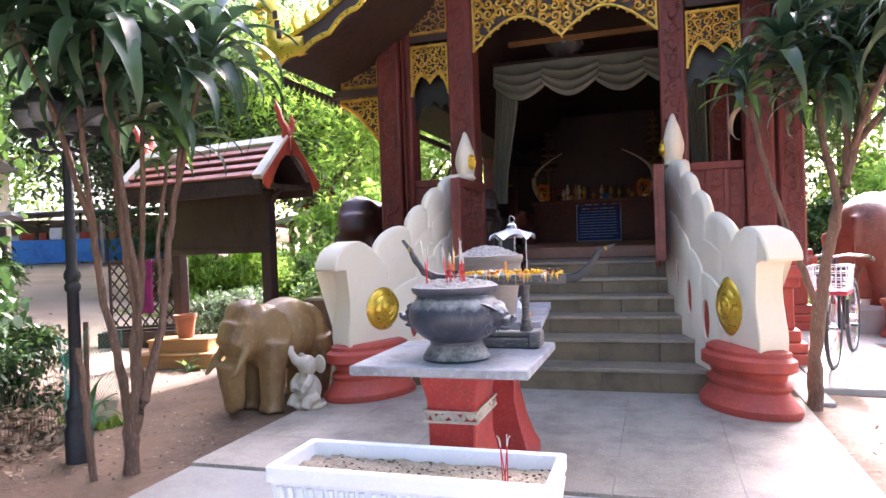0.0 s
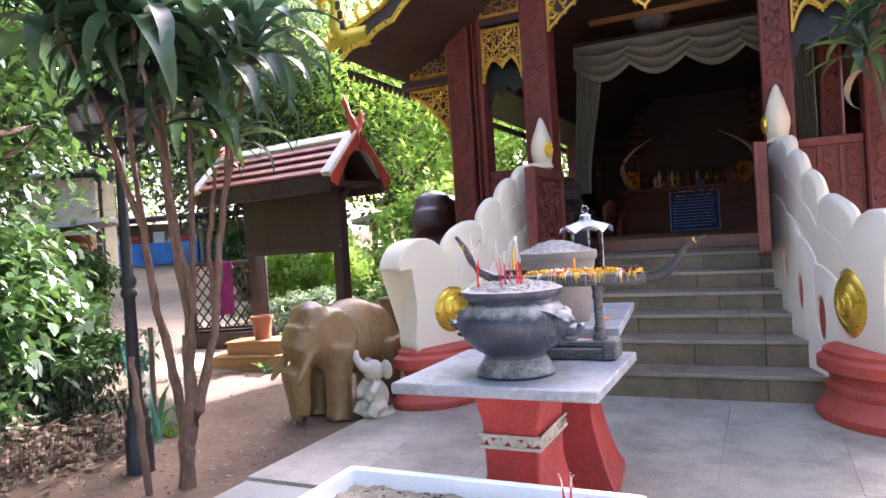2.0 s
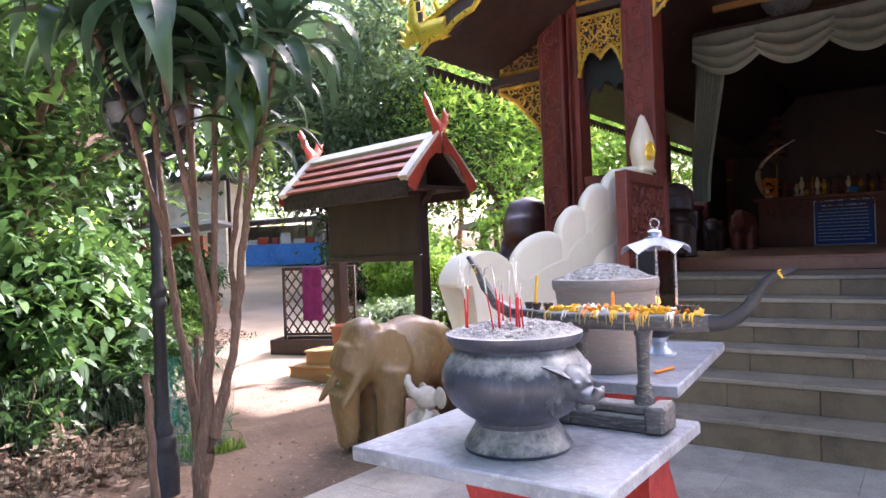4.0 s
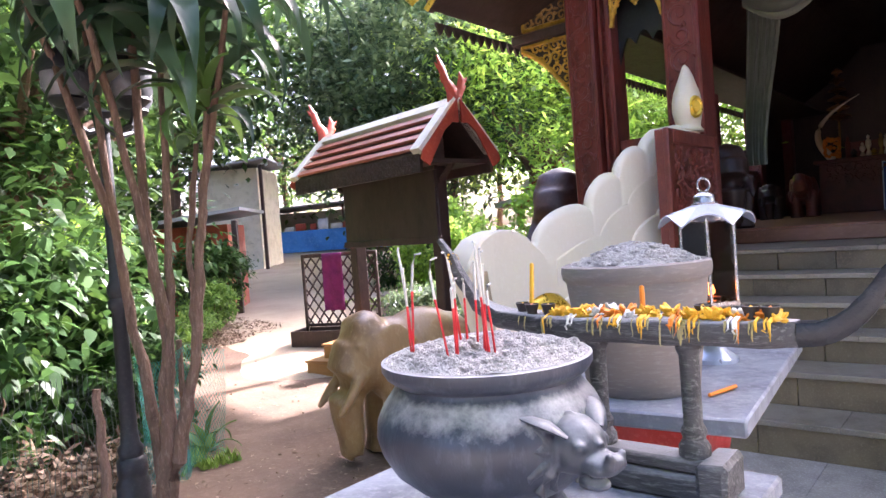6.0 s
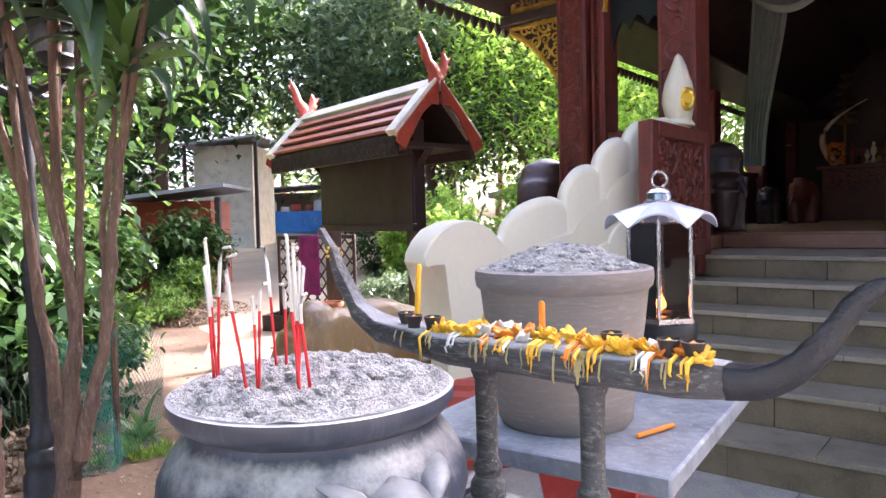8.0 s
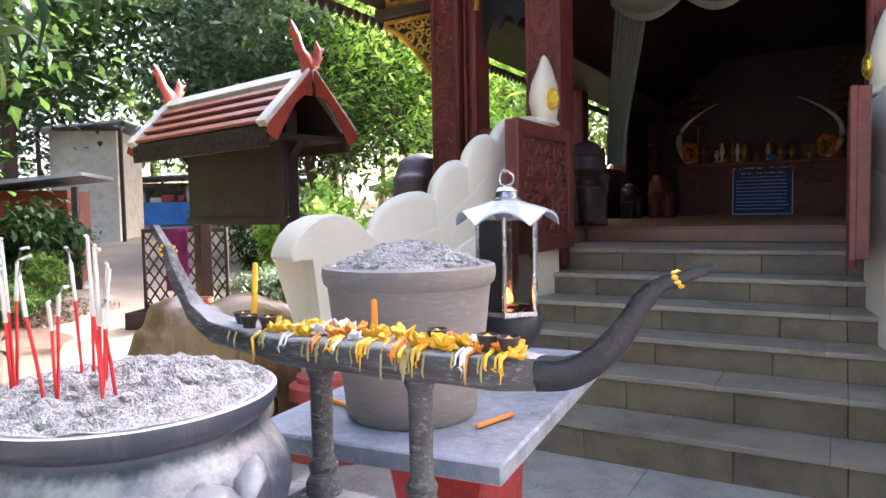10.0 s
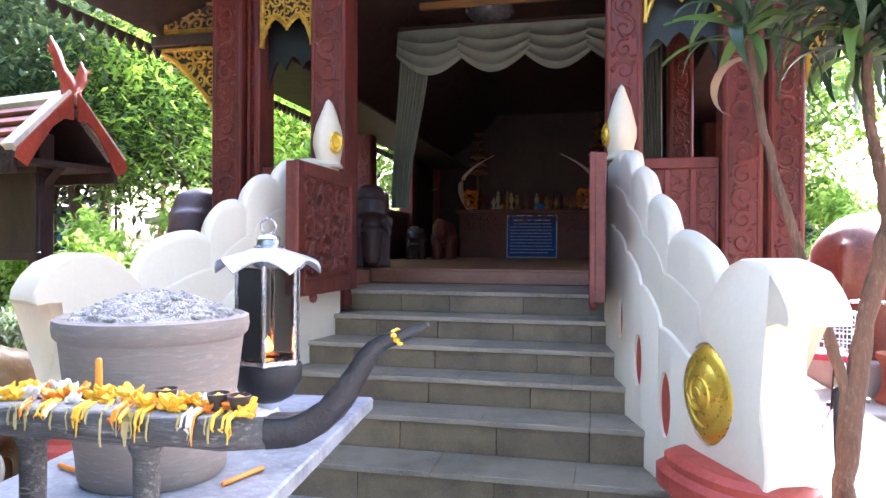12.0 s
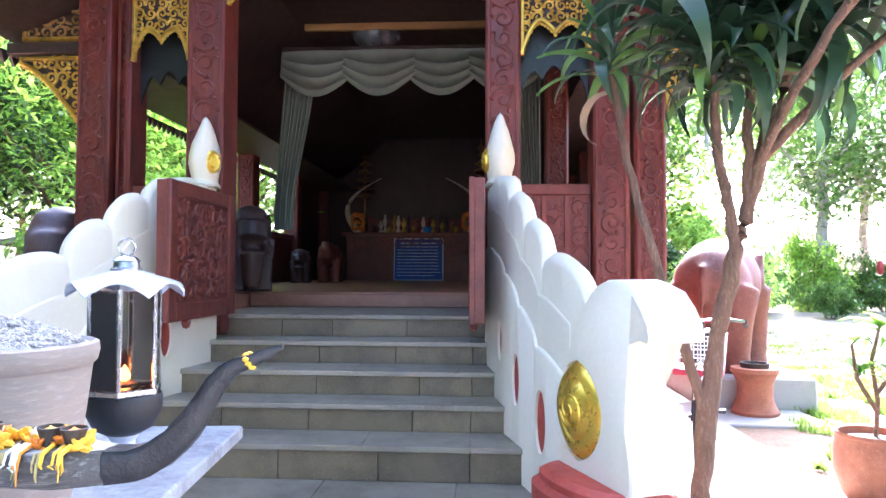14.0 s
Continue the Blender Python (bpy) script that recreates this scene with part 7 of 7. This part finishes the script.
# ---- street lamp, fence, net ----
def lamp_post(x, y):
    z = gz(x, y)
    t = thing("lamp_post", Matrix.Translation((x, y, z)), "black cast-iron garden lamp post with clustered globes", "lamp post")
    part("pole", lathe([(0, -0.05), (0.085, -0.05), (0.085, 0.22), (0.07, 0.25), (0.075, 0.28), (0.075, 0.34), (0.06, 0.36), (0.065, 0.40), (0.048, 0.43), (0.042, 0.5), (0.036, 1.12), (0.05, 1.14), (0.05, 1.17), (0.04, 1.19), (0.052, 1.22), (0.05, 1.25), (0.034, 1.28), (0.03, 2.12), (0.06, 2.15), (0.0, 2.18)], 20), BLACK_METAL, t)
    for k in range(4):
        a = radians(20 + 90 * k)
        dx, dy = math.cos(a), math.sin(a)
        part("arm", tube([(0, 0, 2.08), (dx * 0.10, dy * 0.10, 2.04), (dx * 0.19, dy * 0.19, 2.07), (dx * 0.21, dy * 0.21, 2.16)], [0.018, 0.016, 0.016, 0.02], 8), BLACK_METAL, t)
        mm = Matrix.Translation((dx * 0.21, dy * 0.21, 2.15))
        part("globe", disc_profile(mm, [(0.0, 0.03), (0.07, 0.03), (0.105, 0.09), (0.11, 0.16), (0.09, 0.22), (0.0, 0.23)], 24), LAMP_GLASS, t, "cloudy glass globe")
        part("cap", disc_profile(mm, [(0.115, 0.16), (0.125, 0.17), (0.12, 0.21), (0.08, 0.26), (0.04, 0.28), (0.02, 0.32), (0.0, 0.33)], 24), BLACK_METAL, t)
        part("cup", disc_profile(mm, [(0.0, -0.01), (0.045, 0.0), (0.085, 0.035), (0.08, 0.05), (0.0, 0.05)], 20), BLACK_METAL, t)


lamp_post(-3.93, -2.33)


def wire_fence(x, y0, y1, h):
    t = thing("wire_fence", Matrix.Identity(4), "grey chicken-wire fence on short stakes", "fence")
    b = bmesh.new()
    n = int((y1 - y0) / 0.055)
    z = gz(x, y0)
    for i in range(n):
        y = y0 + i * 0.055
        for s in (-1, 1):
            pts = []
            for k in range(7):
                pts.append((x + 0.02 * math.sin(y * 3 + k), y + s * 0.0275 * (1 if k % 2 else -1) * 0.5 + s * 0.055 * k * 0.5, z + h * k / 6))
            tube(pts, 0.0021, 3, b)
    tagged(part("wire", b, WIRE, t, smooth=False), kind="stuff")
    for y in (y0, (y0 + y1) / 2, y1):
        part("stake", tube([(x, y, z - 0.1), (x + 0.02, y, z + h + 0.1)], 0.02, 7), BARK, t)


wire_fence(-4.45, -4.6, -1.75, 0.75)
b = bmesh.new()
for i in range(44):
    for sg in (-1, 1):
        pts = []
        for k in range(19):
            v = k / 18
            y = -2.15 + i * 0.016 + (sg * 0.30 * (v - 0.5))
            if -2.1 < y < -1.5:
                pts.append((-4.38 + 0.06 * math.sin(y * 9 + 3 * v) + 0.03 * math.sin(y * 23), y, gz(-4.4, -1.7) + 0.78 * v + 0.04 * math.sin(y * 14)))
        if len(pts) > 2:
            tube(pts, 0.0014, 3, b)
solo("green_net", b, NET_GREEN, "torn green plastic garden net hung on the fence", "net", smooth=False)

tuft = thing("grass_clump", Matrix.Translation((-4.72, -1.45, gz(-4.7, -1.45))), "clump of bright green strap leaves", "plant", "small plants")
rosette(tuft, (0, 0, 0.03), 20, 0.75, 71, (0, 0), (3, 3, 4))
tuft = thing("grass_clump", Matrix.Translation((-5.35, 0.55, gz(-5.35, 0.55))), "clump of green strap leaves by the wooden stand", "plant", "small plants")
rosette(tuft, (0, 0, 0.02), 18, 0.5, 72, (0, 0), (3, 1, 4))
for x, y, s in ((-5.15, 1.75, 0.6), (-4.75, 1.9, 0.55)):
    flower_pot(x, y, gz(x, y), 0.17, 0.24, TERRACOTTA, "terracotta pot with a spiky plant behind the board", "pots by the board")
    tuft = thing("potted_plant", Matrix.Translation((x, y, gz(x, y) + 0.22)), "spiky dark-leaved potted plant", "plant", "small plants")
    rosette(tuft, (0, 0, 0), 14, s, int(80 - x * 10), (0, 0), (1, 3))
flower_pot(-4.55, 2.6, gz(-4.55, 2.6), 0.22, 0.3, BLACK_CLAY, "dark pot holding a leafy shrub", "pots by the board")
shrub(-4.6, 2.62, "low", 0.75, 401, gz(-4.6, 2.6) + 0.27, "small leafy shrub in a dark pot")
shrub(-5.9, 2.5, "grey", 0.7, 402, None, "straggly grey-leaved shrub with dry stems", 7)
shrub(-6.6, 2.7, "grey", 0.6, 403, None, "straggly grey-leaved shrub with dry stems", 7)


# ---- right-hand side: bicycle, pots, lawn ----
def bicycle():
    a, b = Vector((1.30, 1.25)), Vector((1.72, 2.31))
    d = (b - a).normalized()
    R = 0.36
    t = thing("bicycle", Matrix.Translation((a.x, a.y, 0)) @ Matrix.Rotation(math.atan2(d.y, d.x), 4, "Z"), "parked city bicycle with a white wire basket and red trim", "bicycle")
    for x in (0.0, 1.12):
        w = part("wheel", tube([(x + R * math.cos(i / 40 * 6.283), 0, R + R * math.sin(i / 40 * 6.283)) for i in range(41)], 0.02, 8, None, 1, (0, 1, 0)), RUBBER, t)
        part("rim", tube([(x + (R - 0.03) * math.cos(i / 40 * 6.283), 0, R + (R - 0.03) * math.sin(i / 40 * 6.283)) for i in range(41)], 0.011, 6, None, 1, (0, 1, 0)), CHROME, w)
        s = bmesh.new()
        for i in range(28):
            ang = i / 28 * 6.283
            tube([(x, 0.03 * (-1) ** i, R), (x + (R - 0.03) * math.cos(ang), 0, R + (R - 0.03) * math.sin(ang))], 0.0015, 4, s)
        part("spoke_set", s, CHROME, w)
        part("hub", disc_profile(Matrix.Translation((x, 0, R)) @ Matrix.Rotation(radians(90), 4, "X"), [(0, -0.05), (0.022, -0.05), (0.022, 0.05), (0, 0.05)], 12), CHROME, w)
        g = bmesh.new()
        tube([(x + (R + 0.04) * math.cos(radians(20 + 130 * i / 16)), 0, R + (R + 0.04) * math.sin(radians(20 + 130 * i / 16))) for i in range(17)], 0.022, 6, g, 1, (0, 1, 0))
        part("mudguard", g, CHROME, t)
    f = bmesh.new()
    for p, qq in (((0, 0.05, R), (0.16, 0.03, 0.88)), ((0, -0.05, R), (0.16, -0.03, 0.88)), ((0.17, 0, 0.82), (0.55, 0, 0.32)), ((0.18, 0, 0.72), (0.56, 0, 0.36)), ((0.56, 0, 0.32), (0.70, 0, 0.86)), ((0.56, 0, 0.30), (1.12, 0.05, R)), ((0.66, 0, 0.7), (1.12, 0.05, R)), ((0.16, 0, 0.80), (0.20, 0, 1.02))):
        tube([p, qq], 0.016, 8, f)
    part("frame", f, BLACK_METAL, t)
    part("handlebar", tube([(0.40, 0.28, 1.0), (0.28, 0.27, 1.03), (0.20, 0.1, 1.05), (0.19, 0, 1.03), (0.20, -0.1, 1.05), (0.28, -0.27, 1.03), (0.40, -0.28, 1.0)], 0.012, 8), CHROME, t)
    for s in (-1, 1):
        part("grip", tube([(0.30, 0.272 * s, 1.028), (0.43, 0.28 * s, 0.993)], 0.018, 8), RUBBER, t)
    part("saddle", ball(0.12, (0.74, 0, 0.90), (1.1, 0.75, 0.35), 2), RUBBER, t)
    k = bmesh.new()
    for z in (0.72, 0.78, 0.84, 0.90, 0.96):
        e = 0.02 * (z - 0.72) / 0.24
        pts = [(-0.22 - e, -0.15 - e, z), (0.08 + e, -0.15 - e, z), (0.08 + e, 0.15 + e, z), (-0.22 - e, 0.15 + e, z), (-0.22 - e, -0.15 - e, z)]
        for p, qq in zip(pts, pts[1:]):
            tube([p, qq], 0.004, 5, k)
    for i in range(9):
        x = -0.22 + i * 0.0375
        for s in (-1, 1):
            tube([(x, s * 0.15, 0.72), (x, s * 0.17, 0.96)], 0.003, 4, k)
    for i in range(8):
        y = -0.15 + i * 0.043
        for x in (-0.22, 0.08):
            tube([(x, y, 0.72), (x + (-0.02 if x < 0 else 0.02), y, 0.96)], 0.003, 4, k)
    part("basket", k, SIGN_WHITE, t, "white wire basket")
    part("basket_trim", span(-0.225, 0.085, -0.155, 0.155, 0.70, 0.74, 0.005), PINK_RED, t, "red basket base")
    part("crank", disc_profile(Matrix.Translation((0.56, 0.04, 0.31)) @ Matrix.Rotation(radians(90), 4, "X"), [(0, 0), (0.09, 0), (0.09, 0.006), (0, 0.006)], 20), CHROME, t)
    for s in (-1, 1):
        part("pedal", box(0.09, 0.06, 0.025, (0.56 + s * 0.12, s * 0.11, 0.25 + 0.1 * (s < 0)), 0.005), RUBBER, t)
    part("side_stand", tube([(1.0, 0.06, 0.32), (1.02, 0.20, 0.0)], 0.01, 6), CHROME, t)


bicycle()
spool = thing("terracotta_stool", Matrix.Translation((2.5, 3.42, -0.015)), "waisted terracotta pot stand with a dark pot in its mouth", "pot stand")
part("stand_body", lathe([(0, 0), (0.22, 0), (0.225, 0.03), (0.20, 0.06), (0.165, 0.16), (0.165, 0.30), (0.20, 0.38), (0.225, 0.41), (0.22, 0.45), (0.17, 0.455), (0, 0.44)], 32), TERRACOTTA, spool)
part("inner_pot", lathe([(0, 0.44), (0.13, 0.44), (0.14, 0.50), (0.12, 0.50), (0.11, 0.47), (0, 0.46)], 24), BLACK_CLAY, spool)
x, y = 2.26, 0.92
bowl = thing("plant_bowl", Matrix.Translation((x, y, gz(x, y))), "round terracotta plant bowl full of soil", "pot")
part("bowl_body", lathe([(0, 0), (0.15, 0), (0.19, 0.06), (0.235, 0.2), (0.24, 0.32), (0.225, 0.40), (0.235, 0.42), (0.23, 0.44), (0.205, 0.43), (0.2, 0.38), (0, 0.37)], 36), TERRACOTTA, bowl)
part("soil", lumpy(lathe([(0.2, 0.385), (0.1, 0.40), (0, 0.41)], 18), 0.008, 18), SOIL, bowl)
plant = thing("frangipani_plant", Matrix.Translation((x, y, gz(x, y) + 0.37)), "young broad-leaved plant in a terracotta bowl", "plant")
b = bmesh.new()
for p in ([(0, 0, 0), (0.02, 0, 0.25), (0.0, 0.03, 0.5), (0.05, 0.02, 0.72)], [(0.01, 0, 0.2), (-0.12, -0.03, 0.4), (-0.16, -0.05, 0.62)], [(0.01, 0, 0.3), (0.14, 0.02, 0.45), (0.18, 0.03, 0.66)]):
    tube(p, [0.014] * (len(p) - 1) + [0.007], 8, b)
part("stem", b, BARK, plant)
BROAD = [strap_mesh(0.27, 0.085, 70, LEAF_MID), strap_mesh(0.23, 0.08, 100, LEAF_MID)]
q = random.Random(33)
for i in range(42):
    top = [(0.05, 0.02, 0.72), (-0.16, -0.05, 0.62), (0.18, 0.03, 0.66), (0.0, 0.02, 0.48), (-0.1, -0.02, 0.42)][i % 5]
    o = new("leaf", BROAD[i % 2])
    o.parent = plant
    o.matrix_basis = Matrix.Translation(top) @ Matrix.Rotation(i * 2.4, 4, "Z") @ Matrix.Rotation(radians(q.uniform(-10, 45)), 4, "Y") @ Matrix.Scale(q.uniform(0.6, 1.05), 4)


def grass_field(name, spots, n, seed, label, hgt=0.07):
    g = np.random.default_rng(seed)
    vs, fs = [], []
    for i in range(n):
        cx, cy, r = spots[g.integers(len(spots))]
        a, rr = g.uniform(0, 6.283), r * math.sqrt(g.random())
        x, y = cx + 1.6 * rr * math.cos(a), cy + 1.6 * rr * math.sin(a)
        z = gz(x, y) + 0.005
        if noise.noise(Vector((x * 2.3, y * 2.3, seed))) + 0.5 * noise.noise(Vector((x * 7, y * 7, seed))) < 0.35 * rr / r - 0.1:
            continue
        b = g.uniform(0, 6.283)
        h = hgt * g.uniform(0.5, 1.5)
        w = 0.008 + 0.004 * (rr > 0)
        dx, dy = math.cos(b), math.sin(b)
        k = len(vs)
        vs += [(x - dx * w, y - dy * w, z), (x + dx * w, y + dy * w, z), (x - dy * h * 0.5, y + dx * h * 0.5, z + h)]
        fs.append((k, k + 1, k + 2))
    me = bpy.data.meshes.new(name)
    me.from_pydata(vs, [], fs)
    me.materials.append(GRASS)
    return tagged(new(name, me), label, "grass", kind="stuff")


grass_field("grass", [(3.6, 3.4, 0.7), (4.4, 4.6, 1.1), (5.4, 6.0, 1.6), (3.3, 6.5, 1.0), (6.5, 8.5, 2.0), (2.6, 1.9, 0.3), (2.9, 1.5, 0.3), (8, 11, 2.6), (4.6, 8.8, 1.4)], 60000, 5, "patchy bright green lawn grass")
grass_field("weeds", [(-4.6, -1.6, 0.2), (-9.5, 4.8, 0.6), (-7.8, 3.9, 0.6)], 4500, 6, "thin weeds on bare earth", 0.06)


def litter(name, spots, n, seed, label, size=0.05):
    g = np.random.default_rng(seed)
    vs, fs = [], []
    for i in range(n):
        cx, cy, r, lift = spots[g.integers(len(spots))]
        a, rr = g.uniform(0, 6.283), r * math.sqrt(g.random())
        x, y = cx + rr * math.cos(a), cy + rr * math.sin(a)
        z = gz(x, y) + 0.012 + lift * g.random() * (1 - rr / r)
        u = g.normal(size=3) * [1, 1, 0.35]
        u /= np.linalg.norm(u)
        s = np.cross(u, g.normal(size=3) * 0.4 + [0, 0, 1])
        s /= np.linalg.norm(s)
        l, w = size * g.uniform(0.5, 1.4), size * 0.4 * g.uniform(0.6, 1.3)
        p = np.array([x, y, z])
        k = len(vs)
        vs += [tuple(p), tuple(p + u * l * 0.5 + s * w * 0.5), tuple(p + u * l), tuple(p + u * l * 0.5 - s * w * 0.5)]
        fs.append((k, k + 1, k + 2, k + 3))
    me = bpy.data.meshes.new(name)
    me.from_pydata(vs, [], fs)
    me.materials.append(LEAF_DRY)
    return tagged(new(name, me), label, "leaf litter", kind="stuff")


litter("leaf_litter", [(-9.4, 1.75, 0.75, 0.3), (-9.0, 1.2, 0.5, 0.2), (-6.3, 2.9, 0.9, 0.15), (-5.4, 2.9, 0.8, 0.12), (-5.0, -2.6, 0.9, 0.22), (-4.9, -3.5, 0.8, 0.2), (-4.85, -2.2, 0.5, 0.12)], 7000, 8, "heaps of dry brown leaves", 0.08)
litter("dead_leaf_heap", [(-4.85, -2.5, 0.45, 0.42), (-4.95, -3.1, 0.55, 0.5), (-4.8, -2.05, 0.35, 0.3), (-5.0, -3.7, 0.6, 0.45)], 4200, 18, "grey-brown heap of dead leaves behind the wire fence", 0.085)
litter("fallen_leaves", [(-4.6, -1.0, 1.8, 0.0), (-3.9, -1.9, 0.9, 0.0), (-6.0, 0.4, 1.6, 0.0), (2.3, 1.4, 0.9, 0.0), (1.4, -1.2, 0.8, 0.0), (-3.4, -0.2, 0.7, 0.02)], 1700, 9, "dry leaves scattered over bare earth", 0.038)


# ---- far things on the left ----
def far_pavilion(x, y, yaw):
    z = gz(x, y)
    t = thing("garden_pavilion", Matrix.Translation((x, y, z)) @ Matrix.Rotation(radians(yaw), 4, "Z"), "small open pavilion with white-edged tiered red roof and orange posts", "pavilion")
    for sx in (-1, 1):
        for sy in (-1, 1):
            part("post", box(0.13, 0.13, 1.7, (sx * 0.9, sy * 0.8, -0.1), 0.01), ORANGE_RED, t)
    part("deck", box(2.2, 1.9, 0.16, (0, 0, 0.3), 0.01), ORANGE_RED, t)
    for hw, hd, z0, z1 in ((1.35, 1.2, 1.55, 1.95), (0.8, 0.95, 1.9, 2.75)):
        for s in (-1, 1):
            # upper slope pale grey: sunlight on the red roof put into its colour
            part("roof_slope", prism([(0, z1), (s * hw * 0.45, z0 + (z1 - z0) * 0.38), (s * hw, z0), (s * hw, z0 + 0.06), (s * hw * 0.45, z0 + (z1 - z0) * 0.38 + 0.08), (0, z1 + 0.1)], -hd, hd), GREY_ROOF if z1 > 2 else ROOF_RED, t)
            part("verge", prism([(0, z1 + 0.02), (s * hw * 0.45, z0 + (z1 - z0) * 0.38 + 0.02), (s * hw * 1.02, z0), (s * hw * 1.02, z0 + 0.12), (s * hw * 0.45, z0 + (z1 - z0) * 0.38 + 0.14), (0, z1 + 0.16)], -hd - 0.06, -hd), WHITE_TRIM, t)
        part("gable", prism([(-hw * 0.9, z0 + 0.04), (hw * 0.9, z0 + 0.04), (0, z1)], -hd + 0.05, -hd + 0.1), ORANGE_RED, t)


far_pavilion(-8.5, 10.4, 20)


def hut(x, y, yaw, w, d, h, wall, roof, label, open_front=False):
    z = gz(x, y)
    t = thing("hut", Matrix.Translation((x, y, z)) @ Matrix.Rotation(radians(yaw), 4, "Z"), label, "building")
    part("wall", join(span(-w / 2, w / 2, d / 2 - 0.1, d / 2, -0.3, h), join(span(-w / 2, -w / 2 + 0.1, -d / 2, d / 2 - 0.1, -0.3, h), span(w / 2 - 0.1, w / 2, -d / 2, d / 2 - 0.1, -0.3, h))), wall, t)
    if not open_front:
        part("front", span(-w / 2 + 0.1, w / 2 - 0.1, -d / 2, -d / 2 + 0.1, -0.3, h), wall, t)
    part("roof", prism([(-w / 2 - 0.35, h - 0.02), (w / 2 + 0.35, h + 0.22), (w / 2 + 0.35, h + 0.28), (-w / 2 - 0.35, h + 0.05)], -d / 2 - 0.4, d / 2 + 0.3), roof, t)
    for sx in (-1, 1):
        part("post", box(0.1, 0.1, h + 0.35, (sx * (w / 2 + 0.2), -d / 2 - 0.25, -0.3), 0.01), DARK_WOOD, t)
    return t


hut(-20.6, 9.6, 38, 1.9, 2.4, 3.3, WHITE_TRIM, GREY_ROOF, "pale plastered shed with a grey sheet roof")
hut(-12.3, 3.0, 42, 1.5, 1.2, 1.6, ORANGE_RED, GREY_ROOF, "low orange-brown hut under a thin grey roof")
stall = hut(-25.5, 16.5, 35, 5.5, 3.0, 1.9, PALE_WALL, GREY_ROOF, "open market stall with a bright blue counter", True)
part("counter", span(-2.6, 2.6, -1.75, -1.55, 0.0, 0.95, 0.01), BLUE_TARP, stall, "bright blue counter sheet")
stall = hut(-22.0, 19.5, 35, 5.0, 3.0, 2.1, PALE_WALL, GREEN_TARP, "open stall with blue counter and green awning", True)
part("counter", span(-2.4, 2.4, -1.75, -1.55, 0.0, 0.95, 0.01), BLUE_TARP, stall, "bright blue counter sheet")
rnd = random.Random(21)
for cx, cy, top in ((-25.5, 16.5, 0.95), (-22.0, 19.5, 0.95)):
    turn = Matrix.Translation((cx, cy, gz(cx, cy))) @ Matrix.Rotation(radians(35), 4, "Z")
    for i in range(9):
        w, hh = rnd.uniform(0.25, 0.55), rnd.uniform(0.18, 0.5)
        solo("goods_box", box(w, 0.17, hh, (0, 0, 0), 0.01), rnd.choice([SIGN_WHITE, SIGN_WHITE, BLUE_TARP, ORANGE_RED, TAN_WOOD]), "small packed goods box on the stall counter", "box", turn @ Matrix.Translation((-2.2 + 0.55 * i + rnd.uniform(-0.08, 0.08), -1.65, top)), group="stall goods")
hut(-10.0, 16.0, 15, 3.2, 2.6, 1.9, PALE_WALL, GREEN_TARP, "far shed with a green awning roof")
solo("garden_wall", span(6, 32, 26.8, 27.05, -0.3, 1.1, 0.03), PALE_WALL, "low pale boundary wall at the end of the garden", "wall", kind="structure")
for x, y, z in ((-6.0, 7.6, 1.9), (-4.8, 9.3, 2.2), (6.5, 16.5, 1.9), (13.4, 20.6, 1.6)):
    zz = gz(x, y)
    fl = thing("paper_lantern", Matrix.Translation((x, y, zz + z - 0.25)), "small hanging red paper lantern", "lantern", "red lanterns")
    part("paper", lathe([(0, 0), (0.07, 0.02), (0.11, 0.15), (0.11, 0.35), (0.07, 0.48), (0, 0.5)], 14), RED_TABLE, fl)
    part("cord", tube([(0, 0, 0.5), (0, 0, 1.6)], 0.006, 5), BLACK_METAL, fl)


# ---- paving pieces ----
cuts_x = [-3.05, -2.42, -1.78, -1.14, -0.50, 0.14, 0.78]
cuts_y = [-2.33, -1.72, -1.12, -0.52, -0.002]
for i in range(6):
    for j in range(4):
        part("paving_slab", span(cuts_x[i] + 0.0007, cuts_x[i + 1] - 0.0007, cuts_y[j] + 0.0007, cuts_y[j + 1] - 0.0007, -0.035, 0.0, 0.002), GRANITE, terrace)
